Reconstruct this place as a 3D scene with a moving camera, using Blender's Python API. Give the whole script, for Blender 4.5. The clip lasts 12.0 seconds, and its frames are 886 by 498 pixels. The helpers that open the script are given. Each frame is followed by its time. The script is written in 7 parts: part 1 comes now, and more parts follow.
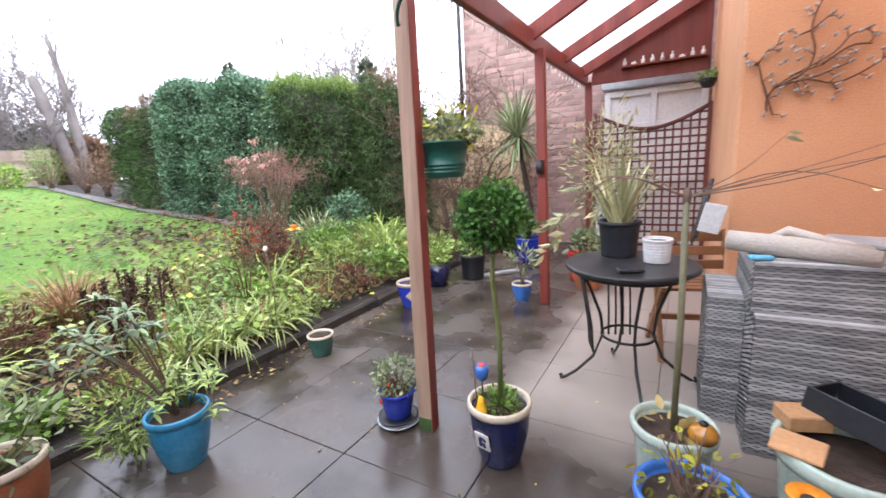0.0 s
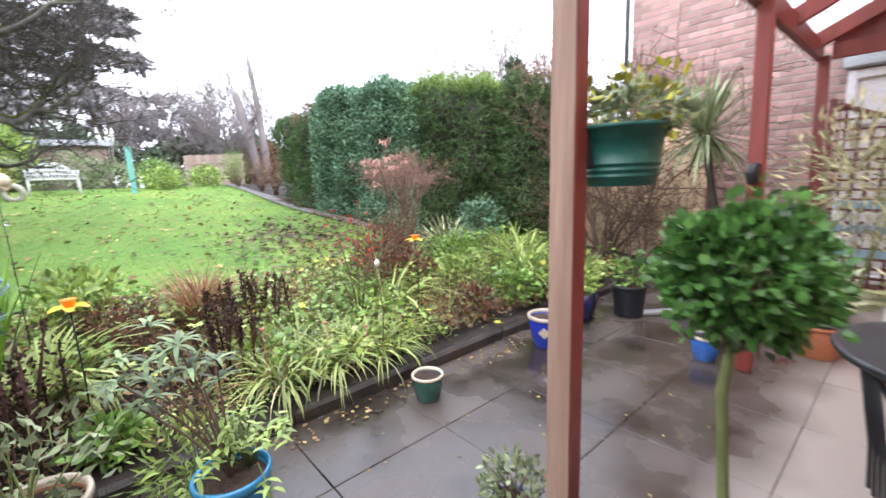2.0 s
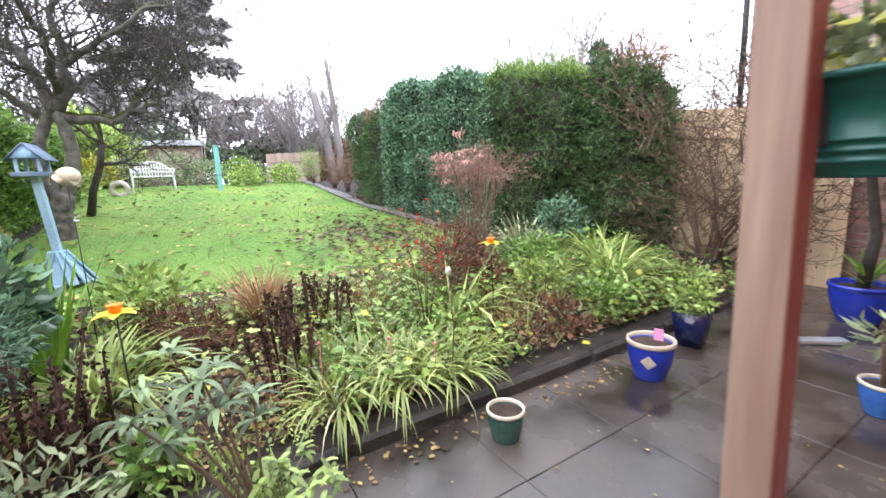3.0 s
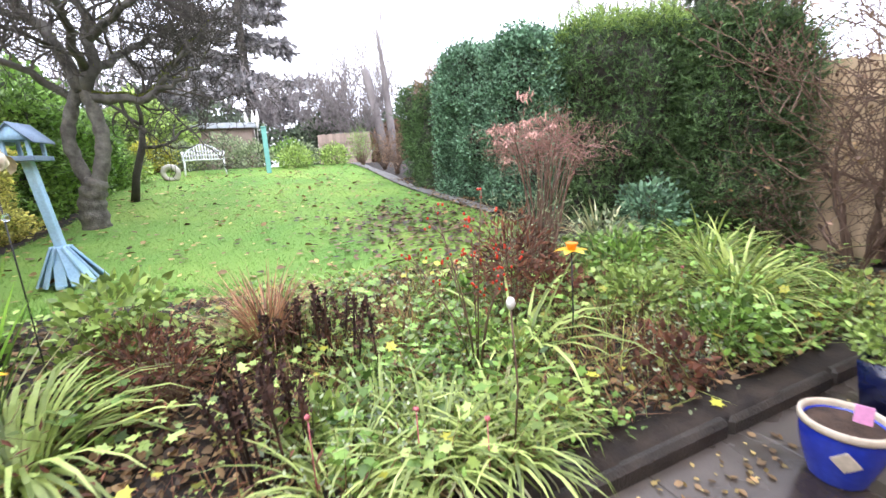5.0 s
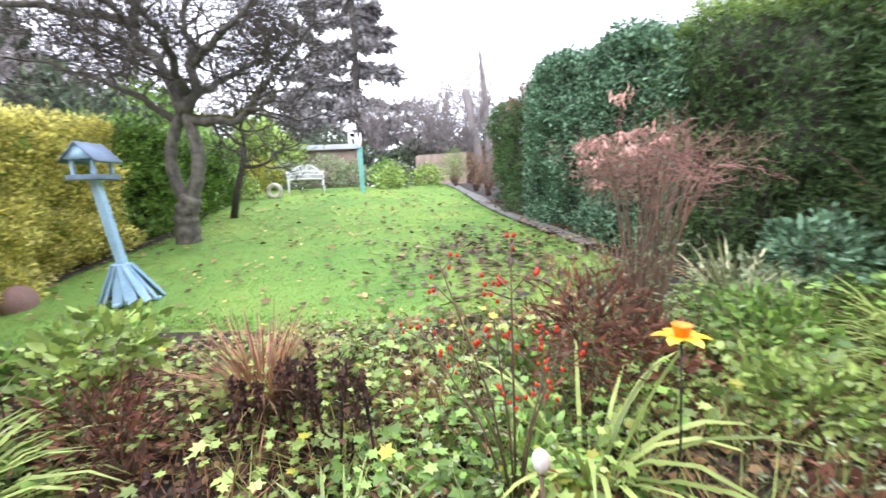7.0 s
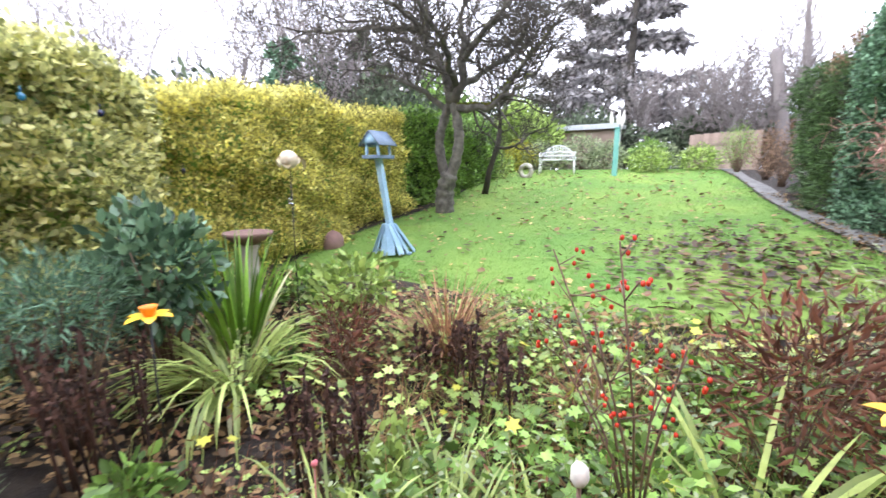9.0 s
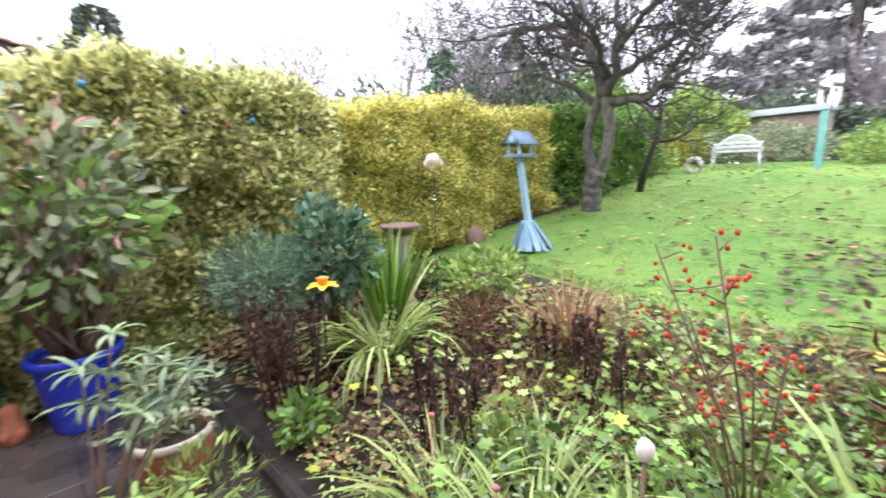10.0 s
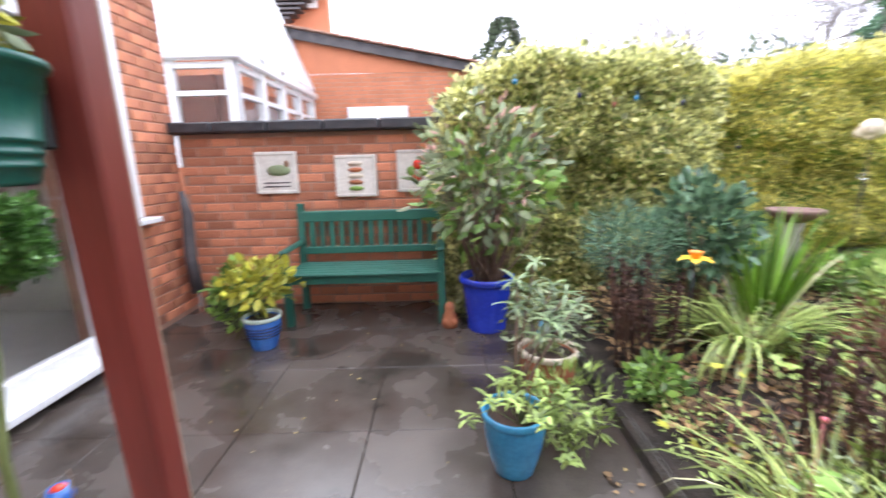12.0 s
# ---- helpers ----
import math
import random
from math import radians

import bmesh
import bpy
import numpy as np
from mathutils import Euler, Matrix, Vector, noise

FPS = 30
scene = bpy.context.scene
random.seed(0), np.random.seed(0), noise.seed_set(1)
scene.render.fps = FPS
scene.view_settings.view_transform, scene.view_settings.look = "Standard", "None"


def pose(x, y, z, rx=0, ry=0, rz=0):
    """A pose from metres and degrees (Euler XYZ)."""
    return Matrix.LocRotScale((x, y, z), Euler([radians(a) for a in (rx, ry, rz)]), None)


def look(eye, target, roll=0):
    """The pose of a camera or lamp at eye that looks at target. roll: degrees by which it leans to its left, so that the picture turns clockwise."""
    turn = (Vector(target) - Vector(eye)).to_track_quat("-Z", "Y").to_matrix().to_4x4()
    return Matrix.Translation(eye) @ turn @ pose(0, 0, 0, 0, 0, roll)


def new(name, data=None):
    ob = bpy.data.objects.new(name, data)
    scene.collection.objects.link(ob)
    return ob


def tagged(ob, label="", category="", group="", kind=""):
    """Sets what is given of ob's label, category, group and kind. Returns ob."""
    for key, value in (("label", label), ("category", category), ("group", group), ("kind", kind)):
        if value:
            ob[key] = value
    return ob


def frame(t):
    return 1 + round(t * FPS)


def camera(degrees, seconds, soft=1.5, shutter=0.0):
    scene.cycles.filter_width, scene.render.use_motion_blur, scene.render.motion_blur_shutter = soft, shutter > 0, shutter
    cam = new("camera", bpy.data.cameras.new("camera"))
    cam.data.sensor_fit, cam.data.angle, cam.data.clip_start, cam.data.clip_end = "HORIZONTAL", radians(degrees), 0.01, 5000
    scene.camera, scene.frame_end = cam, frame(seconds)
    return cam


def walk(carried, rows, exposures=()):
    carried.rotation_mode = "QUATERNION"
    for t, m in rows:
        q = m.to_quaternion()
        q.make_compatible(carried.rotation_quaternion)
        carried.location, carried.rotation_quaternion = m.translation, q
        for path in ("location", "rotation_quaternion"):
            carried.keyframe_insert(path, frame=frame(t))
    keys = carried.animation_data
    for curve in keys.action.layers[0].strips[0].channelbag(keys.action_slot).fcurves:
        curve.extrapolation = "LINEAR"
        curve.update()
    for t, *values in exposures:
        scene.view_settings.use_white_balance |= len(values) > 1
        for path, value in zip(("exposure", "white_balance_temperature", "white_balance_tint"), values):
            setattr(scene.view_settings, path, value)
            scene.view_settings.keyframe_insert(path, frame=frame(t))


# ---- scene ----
EXPOSURE = 1.55
cam = camera(93.6, 12.0, shutter=0.5)
PATH = [
    (0.0, pose(-0.294, 0.730, 1.243, 78.59, 3.22, 29.69)),
    (0.5, pose(-0.340, 0.858, 1.234, 78.18, 3.46, 34.18)),
    (1.0, pose(-0.440, 1.009, 1.232, 79.62, 4.00, 38.33)),
    (1.5, pose(-0.557, 1.123, 1.234, 78.95, 3.90, 41.96)),
    (2.0, pose(-0.701, 1.286, 1.226, 80.31, 2.29, 48.71)),
    (2.5, pose(-0.838, 1.390, 1.215, 78.82, 2.05, 54.90)),
    (3.0, pose(-1.047, 1.474, 1.211, 80.36, 2.36, 58.00)),
    (3.5, pose(-1.206, 1.541, 1.204, 78.69, 2.33, 60.75)),
    (5.3, pose(-1.848, 1.966, 1.210, 78.78, 3.06, 66.87)),
    (5.5, pose(-1.905, 2.011, 1.213, 79.59, 2.78, 67.97)),
    (6.0, pose(-2.043, 2.147, 1.218, 80.51, 2.93, 71.73)),
    (6.5, pose(-2.144, 2.266, 1.199, 81.54, 2.54, 72.99)),
    (7.0, pose(-2.259, 2.368, 1.211, 81.49, 2.35, 79.88)),
    (7.5, pose(-2.320, 2.460, 1.211, 82.06, 0.82, 90.32)),
    (7.7, pose(-2.331, 2.512, 1.206, 81.95, -0.58, 95.82)),
    (9.3, pose(-2.200, 2.734, 1.231, 79.50, 0.91, 119.14)),
    (9.5, pose(-2.184, 2.771, 1.228, 79.54, 1.10, 123.13)),
    (10.0, pose(-2.164, 2.872, 1.227, 79.71, 1.37, 135.13)),
    (10.5, pose(-2.135, 2.916, 1.221, 80.16, 1.53, 144.23)),
    (11.0, pose(-2.049, 2.964, 1.205, 79.89, 1.56, 154.03)),
    (11.5, pose(-1.965, 2.993, 1.193, 79.30, 2.04, 165.38)),
    (12.0, pose(-1.914, 3.008, 1.204, 78.03, 1.39, 179.56)),
]
walk(cam, PATH, exposures=[(0.0, EXPOSURE), (10.5, EXPOSURE), (11.4, EXPOSURE + 0.02), (12.0, EXPOSURE + 0.2)])

# ---- world and light ----
world = bpy.data.worlds.new("overcast_sky")
scene.world = world
world.use_nodes = True
wn, wl = world.node_tree.nodes, world.node_tree.links
sky = wn.new("ShaderNodeTexSky")
sky.sky_type, sky.sun_disc = "NISHITA", False
sky.sun_elevation, sky.sun_rotation = radians(32), radians(150)
scaled = wn.new("ShaderNodeMix")
scaled.data_type, scaled.blend_type = "RGBA", "MULTIPLY"
scaled.inputs[0].default_value = 1.0
scaled.inputs[7].default_value = (0.1, 0.1, 0.1, 1)
cloud = wn.new("ShaderNodeMix")
cloud.data_type = "RGBA"
cloud.inputs[0].default_value = 0.9
cloud.inputs[7].default_value = (0.985, 1.015, 1.21, 1)
wl.new(sky.outputs[0], scaled.inputs[6])
wl.new(scaled.outputs[2], cloud.inputs[6])
wl.new(cloud.outputs[2], wn["Background"].inputs[0])
wn["Background"].inputs[1].default_value = 1.35
sun = new("sun", bpy.data.lights.new("sun", "SUN"))
sun.data.energy, sun.data.angle, sun.data.color = 0.8, radians(85), (1.0, 0.98, 0.96)
sun.matrix_world = look((0, 0, 0), (-0.4, 0.75, -0.6))


# ---- materials ----
def mat(name, c1, c2, scale=6.0, rough=0.7, bump=0.15, fine=60.0, metal=0.0, vary=0.12, island=False, leaf=0.0, rough2=None, spec=0.5, grain=None):
    """A surface of two colours in soft patches with fine grain, wear and relief; vary: how far single pieces differ."""
    m = bpy.data.materials.new(name)
    m.use_nodes = True
    nt = m.node_tree
    N, L = nt.nodes, nt.links
    b = N["Principled BSDF"]
    tc = N.new("ShaderNodeTexCoord")
    big = N.new("ShaderNodeTexNoise")
    big.inputs["Scale"].default_value, big.inputs["Detail"].default_value = scale, 5
    small = N.new("ShaderNodeTexNoise")
    small.inputs["Scale"].default_value, small.inputs["Detail"].default_value = fine, 4
    where = tc.outputs["Object"]
    if grain:
        mp = N.new("ShaderNodeMapping")
        mp.inputs["Scale"].default_value = grain
        L.new(where, mp.inputs["Vector"])
        where = mp.outputs[0]
    L.new(where, big.inputs["Vector"])
    L.new(where, small.inputs["Vector"])
    ramp = N.new("ShaderNodeMapRange")
    ramp.inputs[1].default_value, ramp.inputs[2].default_value = 0.32, 0.68
    L.new(big.outputs["Fac"], ramp.inputs[0])
    fac = ramp.outputs[0]
    if island:
        geo = N.new("ShaderNodeNewGeometry")
        ad = N.new("ShaderNodeMath")
        ad.operation = "MULTIPLY_ADD"
        ad.inputs[1].default_value = 0.45
        L.new(ramp.outputs[0], ad.inputs[0])
        sc = N.new("ShaderNodeMath")
        sc.operation = "MULTIPLY"
        sc.inputs[1].default_value = 0.6
        L.new(geo.outputs["Random Per Island"], sc.inputs[0])
        L.new(sc.outputs[0], ad.inputs[2])
        fac = ad.outputs[0]
    mix = N.new("ShaderNodeMix")
    mix.data_type = "RGBA"
    mix.inputs[6].default_value, mix.inputs[7].default_value = (*c1, 1), (*c2, 1)
    L.new(fac, mix.inputs[0])
    rnd = N.new("ShaderNodeNewGeometry") if island else N.new("ShaderNodeObjectInfo")
    hv = N.new("ShaderNodeHueSaturation")
    mr = N.new("ShaderNodeMapRange")
    mr.inputs[3].default_value, mr.inputs[4].default_value = 1 - vary * 1.5, 1 + vary * 1.5
    L.new(rnd.outputs["Random Per Island" if island else "Random"], mr.inputs[0])
    gr = N.new("ShaderNodeMapRange")
    gr.inputs[3].default_value, gr.inputs[4].default_value = 0.72, 1.28
    L.new(small.outputs["Fac"], gr.inputs[0])
    mu = N.new("ShaderNodeMath")
    mu.operation = "MULTIPLY"
    L.new(mr.outputs[0], mu.inputs[0])
    L.new(gr.outputs[0], mu.inputs[1])
    L.new(mu.outputs[0], hv.inputs["Value"])
    L.new(mix.outputs[2], hv.inputs["Color"])
    L.new(hv.outputs[0], b.inputs["Base Color"])
    b.inputs["Metallic"].default_value = metal
    b.inputs["Specular IOR Level"].default_value = spec
    if rough2 is None:
        b.inputs["Roughness"].default_value = rough
    else:
        rr = N.new("ShaderNodeMapRange")
        rr.inputs[1].default_value, rr.inputs[2].default_value = 0.35, 0.65
        rr.inputs[3].default_value, rr.inputs[4].default_value = rough, rough2
        L.new(big.outputs["Fac"], rr.inputs[0])
        L.new(rr.outputs[0], b.inputs["Roughness"])
    if bump:
        bp = N.new("ShaderNodeBump")
        bp.inputs["Strength"].default_value, bp.inputs["Distance"].default_value = bump, 0.01
        L.new(small.outputs["Fac"], bp.inputs["Height"])
        L.new(bp.outputs[0], b.inputs["Normal"])
    if leaf:
        tr = N.new("ShaderNodeBsdfTranslucent")
        L.new(hv.outputs[0], tr.inputs["Color"])
        ms = N.new("ShaderNodeMixShader")
        ms.inputs[0].default_value = leaf
        L.new(b.outputs[0], ms.inputs[1])
        L.new(tr.outputs[0], ms.inputs[2])
        L.new(ms.outputs[0], N["Material Output"].inputs["Surface"])
    return m


def lm(name, c1, c2, rough=0.45, vary=0.25, leaf=0.2, patch=3.0):
    # darker colour cut to 60 percent: contact shade among leaves painted in
    shade_tone = tuple(0.6 * c for c in c1)
    return mat(name, shade_tone, tuple(1.06 * c for c in c2), patch, rough, 0.0, 40.0, 0.0, vary * 1.15, True, leaf)


M = {}
M["soil"] = mat("wet_soil", (0.012, 0.009, 0.007), (0.04, 0.029, 0.021), 9, 0.85, 0.8, 70)
M["turf"] = mat("turf", (0.13, 0.27, 0.05), (0.26, 0.38, 0.075), 0.9, 0.9, 0.8, 120)
M["grass"] = lm("grass_blades", (0.19, 0.37, 0.07), (0.23, 0.42, 0.095), 0.5, 0.12, 0.35)
M["path"] = mat("worn_path", (0.13, 0.125, 0.12), (0.22, 0.215, 0.205), 5, 0.7, 0.6, 80)
M["kerb"] = mat("concrete_edging", (0.02, 0.017, 0.014), (0.055, 0.046, 0.037), 8, 0.45, 0.8, 90)
M["render"] = mat("orange_render", (0.66, 0.33, 0.175), (0.72, 0.375, 0.205), 2.2, 0.85, 0.35, 130, vary=0.02)
M["mortar"] = mat("mortar", (0.40, 0.36, 0.32), (0.28, 0.25, 0.22), 6, 0.9, 0.5, 140)
M["brick_pink"] = mat("pinkish_brick", (0.47, 0.30, 0.265), (0.34, 0.20, 0.18), 5, 0.85, 0.5, 90, vary=0.2)
M["brick_orange"] = mat("orange_red_brick", (0.58, 0.23, 0.12), (0.34, 0.115, 0.068), 2.2, 0.8, 0.6, 90, vary=0.24)
M["mortar_red"] = mat("reddish_mortar", (0.42, 0.24, 0.17), (0.26, 0.15, 0.11), 4, 0.9, 0.5, 140)
M["brick_far"] = mat("far_orange_brick", (0.56, 0.21, 0.105), (0.46, 0.165, 0.085), 4, 0.85, 0.3, 60, vary=0.10, island=True)
M["brick_pink_far"] = mat("pinkish_brick_joined", (0.47, 0.30, 0.265), (0.34, 0.20, 0.18), 5, 0.85, 0.5, 90, vary=0.2, island=True)
M["cap"] = mat("dark_coping", (0.022, 0.022, 0.026), (0.05, 0.048, 0.05), 7, 0.6, 0.4, 80)
M["red_wood"] = mat("red_stained_wood", (0.14, 0.021, 0.015), (0.23, 0.042, 0.029), 9, 0.5, 0.25, 80, grain=(1, 0.25, 0.07))
M["trellis"] = mat("dark_red_trellis", (0.11, 0.03, 0.028), (0.16, 0.045, 0.038), 6, 0.6, 0.3, 90)
M["post_wood"] = mat("weathered_post", (0.40, 0.28, 0.20), (0.26, 0.155, 0.11), 14, 0.6, 0.3, 70, grain=(1, 1, 0.05))
M["fence"] = mat("new_fence_board", (0.64, 0.49, 0.32), (0.54, 0.39, 0.24), 12, 0.7, 0.2, 60, vary=0.1, grain=(1, 1, 0.06))
M["old_fence"] = mat("old_fence_board", (0.42, 0.32, 0.26), (0.28, 0.21, 0.17), 3, 0.8, 0.3, 50)
M["white"] = mat("white_plastic", (0.80, 0.80, 0.80), (0.74, 0.75, 0.76), 3, 0.3, 0.05, 50, vary=0.03)
M["green_paint"] = mat("dark_green_paint", (0.018, 0.105, 0.075), (0.03, 0.14, 0.10), 5, 0.45, 0.2, 70)
M["teal_paint"] = mat("teal_paint", (0.13, 0.37, 0.34), (0.19, 0.44, 0.40), 5, 0.5, 0.2, 70)
M["blue_paint"] = mat("pale_blue_paint", (0.27, 0.45, 0.60), (0.36, 0.53, 0.66), 7, 0.6, 0.3, 70)
M["blue_roof"] = mat("grey_blue_roof", (0.10, 0.15, 0.21), (0.16, 0.22, 0.29), 7, 0.6, 0.3, 70)
M["black_metal"] = mat("black_metal", (0.018, 0.018, 0.019), (0.04, 0.04, 0.042), 12, 0.42, 0.15, 120, metal=0.3)
M["rust"] = mat("bronze_metal", (0.16, 0.075, 0.045), (0.26, 0.13, 0.08), 12, 0.45, 0.2, 90, metal=0.5)
M["blossom"] = mat("dull_pearl", (0.24, 0.17, 0.13), (0.55, 0.48, 0.43), 60, 0.35, 0.2, 90, metal=0.5)
M["silver"] = mat("pearly_metal", (0.62, 0.58, 0.54), (0.75, 0.72, 0.68), 12, 0.3, 0.1, 90, metal=0.3)
M["wicker"] = mat("grey_wicker", (0.17, 0.17, 0.175), (0.44, 0.43, 0.42), 14, 0.6, 0.2, 160, vary=0.25, island=True)
M["navy"] = mat("navy_glaze", (0.006, 0.009, 0.045), (0.011, 0.017, 0.08), 6, 0.12, 0.05, 50, spec=0.7)
M["cobalt"] = mat("cobalt_glaze", (0.012, 0.03, 0.34), (0.02, 0.05, 0.46), 6, 0.12, 0.05, 50, spec=0.7)
M["blue_glaze"] = mat("mid_blue_glaze", (0.03, 0.12, 0.42), (0.05, 0.19, 0.55), 8, 0.12, 0.1, 50, spec=0.7)
M["teal_glaze"] = mat("teal_blue_glaze", (0.02, 0.16, 0.30), (0.04, 0.25, 0.42), 8, 0.12, 0.1, 50, spec=0.7)
M["green_glaze"] = mat("dark_green_glaze", (0.02, 0.07, 0.055), (0.04, 0.12, 0.09), 9, 0.15, 0.1, 50, spec=0.7)
M["sage_glaze"] = mat("sage_glaze", (0.38, 0.47, 0.40), (0.46, 0.54, 0.46), 7, 0.2, 0.1, 60)
M["cream_glaze"] = mat("cream_rim", (0.66, 0.58, 0.46), (0.52, 0.44, 0.33), 9, 0.3, 0.15, 60)
M["terracotta"] = mat("terracotta", (0.36, 0.115, 0.05), (0.44, 0.17, 0.08), 7, 0.7, 0.3, 80)
M["black_pot"] = mat("black_plastic", (0.012, 0.013, 0.018), (0.022, 0.024, 0.03), 7, 0.45, 0.1, 80)
M["green_plastic"] = mat("green_plastic", (0.008, 0.075, 0.058), (0.012, 0.095, 0.072), 7, 0.4, 0.06, 80)
M["compost"] = mat("compost", (0.03, 0.018, 0.012), (0.075, 0.045, 0.03), 20, 0.95, 1.0, 120)
M["stone"] = mat("mossy_stone", (0.40, 0.37, 0.31), (0.54, 0.51, 0.44), 9, 0.85, 0.6, 90)
M["pink_stone"] = mat("brown_stone", (0.22, 0.13, 0.11), (0.30, 0.19, 0.16), 9, 0.85, 0.6, 60)
M["bark"] = mat("grey_bark", (0.06, 0.055, 0.046), (0.15, 0.14, 0.12), 9, 0.9, 1.0, 45)
M["bark_pale"] = mat("lichened_bark", (0.075, 0.068, 0.058), (0.20, 0.185, 0.16), 13, 0.9, 1.0, 45)
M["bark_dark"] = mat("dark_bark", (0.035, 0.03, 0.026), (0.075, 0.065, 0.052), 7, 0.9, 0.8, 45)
# distant wood: haze painted in as a paler grey than near bark
M["twig"] = mat("hazy_far_twigs", (0.19, 0.165, 0.16), (0.29, 0.26, 0.25), 2, 0.9, 0.0, 45)
M["brown_twig"] = mat("brown_stems", (0.115, 0.07, 0.047), (0.20, 0.13, 0.09), 7, 0.8, 0.3, 60)
M["green_stem"] = mat("green_stems", (0.13, 0.17, 0.05), (0.20, 0.23, 0.08), 9, 0.6, 0.2, 60)
M["olive_stem"] = mat("olive_stems", (0.15, 0.145, 0.08), (0.24, 0.22, 0.13), 9, 0.6, 0.2, 60)
M["moss"] = lm("moss", (0.10, 0.13, 0.015), (0.16, 0.18, 0.02), 0.9)
M["seed"] = lm("dark_seed_heads", (0.045, 0.023, 0.017), (0.10, 0.05, 0.035), 0.9, 0.3, 0.05)
M["dead"] = lm("dead_red_leaves", (0.11, 0.042, 0.026), (0.22, 0.09, 0.05), 0.8)
M["straw"] = lm("copper_grass", (0.34, 0.16, 0.08), (0.48, 0.27, 0.15), 0.6)
M["l_box"] = lm("box_leaves", (0.045, 0.13, 0.03), (0.12, 0.27, 0.06), 0.35)
M["l_mid"] = lm("mid_green_leaves", (0.11, 0.23, 0.045), (0.26, 0.43, 0.09), 0.4)
M["l_light"] = lm("light_green_leaves", (0.24, 0.38, 0.08), (0.43, 0.56, 0.16), 0.45)
M["l_yellow"] = lm("yellow_green_leaves", (0.36, 0.38, 0.04), (0.52, 0.50, 0.07), 0.45)
M["l_gold"] = lm("golden_hedge_leaves", (0.58, 0.58, 0.14), (0.86, 0.79, 0.27), 0.45, 0.25, 0.42, 7.0)
M["l_var"] = lm("variegated_hedge_leaves", (0.38, 0.48, 0.13), (0.84, 0.80, 0.40), 0.45, 0.3, 0.42, 7.0)
M["l_dark"] = lm("dark_glossy_leaves", (0.05, 0.12, 0.07), (0.20, 0.33, 0.19), 0.2)
M["l_androm"] = lm("grey_andromeda_leaves", (0.11, 0.18, 0.08), (0.25, 0.34, 0.16), 0.4, 0.3)
M["l_grey"] = lm("grey_green_leaves", (0.19, 0.26, 0.13), (0.36, 0.42, 0.23), 0.45)
M["l_blue"] = lm("blue_green_conifer", (0.07, 0.155, 0.085), (0.19, 0.33, 0.20), 0.6, 0.28, 0.2, 9.0)
M["l_conif"] = lm("dark_conifer", (0.028, 0.066, 0.024), (0.115, 0.20, 0.065), 0.6, 0.34, 0.2, 11.0)
M["l_lime"] = lm("lime_conifer", (0.16, 0.28, 0.05), (0.28, 0.40, 0.09), 0.6, 0.3)
M["l_brown"] = lm("brown_conifer", (0.22, 0.135, 0.085), (0.34, 0.215, 0.145), 0.8, 0.3)
M["l_strap"] = lm("strap_leaves", (0.24, 0.37, 0.07), (0.48, 0.56, 0.18), 0.4)
M["l_sword"] = lm("sword_leaves", (0.14, 0.32, 0.03), (0.26, 0.46, 0.06), 0.4)
M["l_pale"] = lm("pale_strap_leaves", (0.42, 0.45, 0.22), (0.60, 0.58, 0.34), 0.45)
M["l_red"] = lm("pink_brown_acer_leaves", (0.55, 0.30, 0.245), (0.70, 0.43, 0.36), 0.6, 0.25)
M["l_far"] = lm("far_green", (0.075, 0.11, 0.07), (0.15, 0.19, 0.115), 0.8)
# cedar foliage greyed and lightened, distance haze put into the colour
M["l_hazefar"] = lm("hazy_far_cedar", (0.26, 0.25, 0.25), (0.38, 0.36, 0.355), 0.9)
M["litter"] = lm("leaf_litter", (0.08, 0.04, 0.022), (0.34, 0.22, 0.10), 0.6, 0.35)
M["dead_leaf"] = lm("dark_wet_leaves", (0.045, 0.028, 0.02), (0.15, 0.09, 0.05), 0.5, 0.35)
M["litter_yellow"] = lm("pale_fallen_leaves", (0.40, 0.28, 0.09), (0.55, 0.42, 0.16), 0.5, 0.25)
M["acer_twig"] = mat("red_acer_twigs", (0.22, 0.105, 0.088), (0.36, 0.19, 0.155), 9, 0.6, 0.0, 60)
M["petal_yellow"] = mat("yellow_enamel", (0.82, 0.46, 0.02), (0.88, 0.58, 0.04), 20, 0.35, 0.1, 60)
M["petal_amber"] = mat("amber_glass", (0.50, 0.22, 0.02), (0.20, 0.07, 0.015), 18, 0.12, 0.0, 60, spec=0.7)
M["petal_orange"] = mat("orange_enamel", (0.78, 0.22, 0.012), (0.82, 0.32, 0.02), 20, 0.35, 0.1, 60)
M["petal_white"] = mat("cream_petals", (0.80, 0.77, 0.66), (0.84, 0.82, 0.76), 20, 0.6, 0.1, 60)
M["petal_pink"] = mat("pink_petals", (0.62, 0.14, 0.17), (0.70, 0.25, 0.26), 20, 0.6, 0.1, 60)
M["berry"] = mat("red_berries", (0.55, 0.03, 0.015), (0.65, 0.06, 0.03), 20, 0.25, 0.0, 60)
M["red_plastic"] = mat("red_plastic", (0.5, 0.01, 0.012), (0.58, 0.02, 0.02), 6, 0.3, 0.05, 60)
M["tile_white"] = mat("cream_plaque", (0.55, 0.52, 0.46), (0.66, 0.63, 0.57), 8, 0.6, 0.3, 60)
M["beige"] = mat("beige_canvas", (0.52, 0.46, 0.40), (0.60, 0.54, 0.47), 6, 0.85, 0.4, 120)
M["wood"] = mat("brown_wood", (0.24, 0.11, 0.05), (0.32, 0.16, 0.075), 6, 0.6, 0.3, 70)
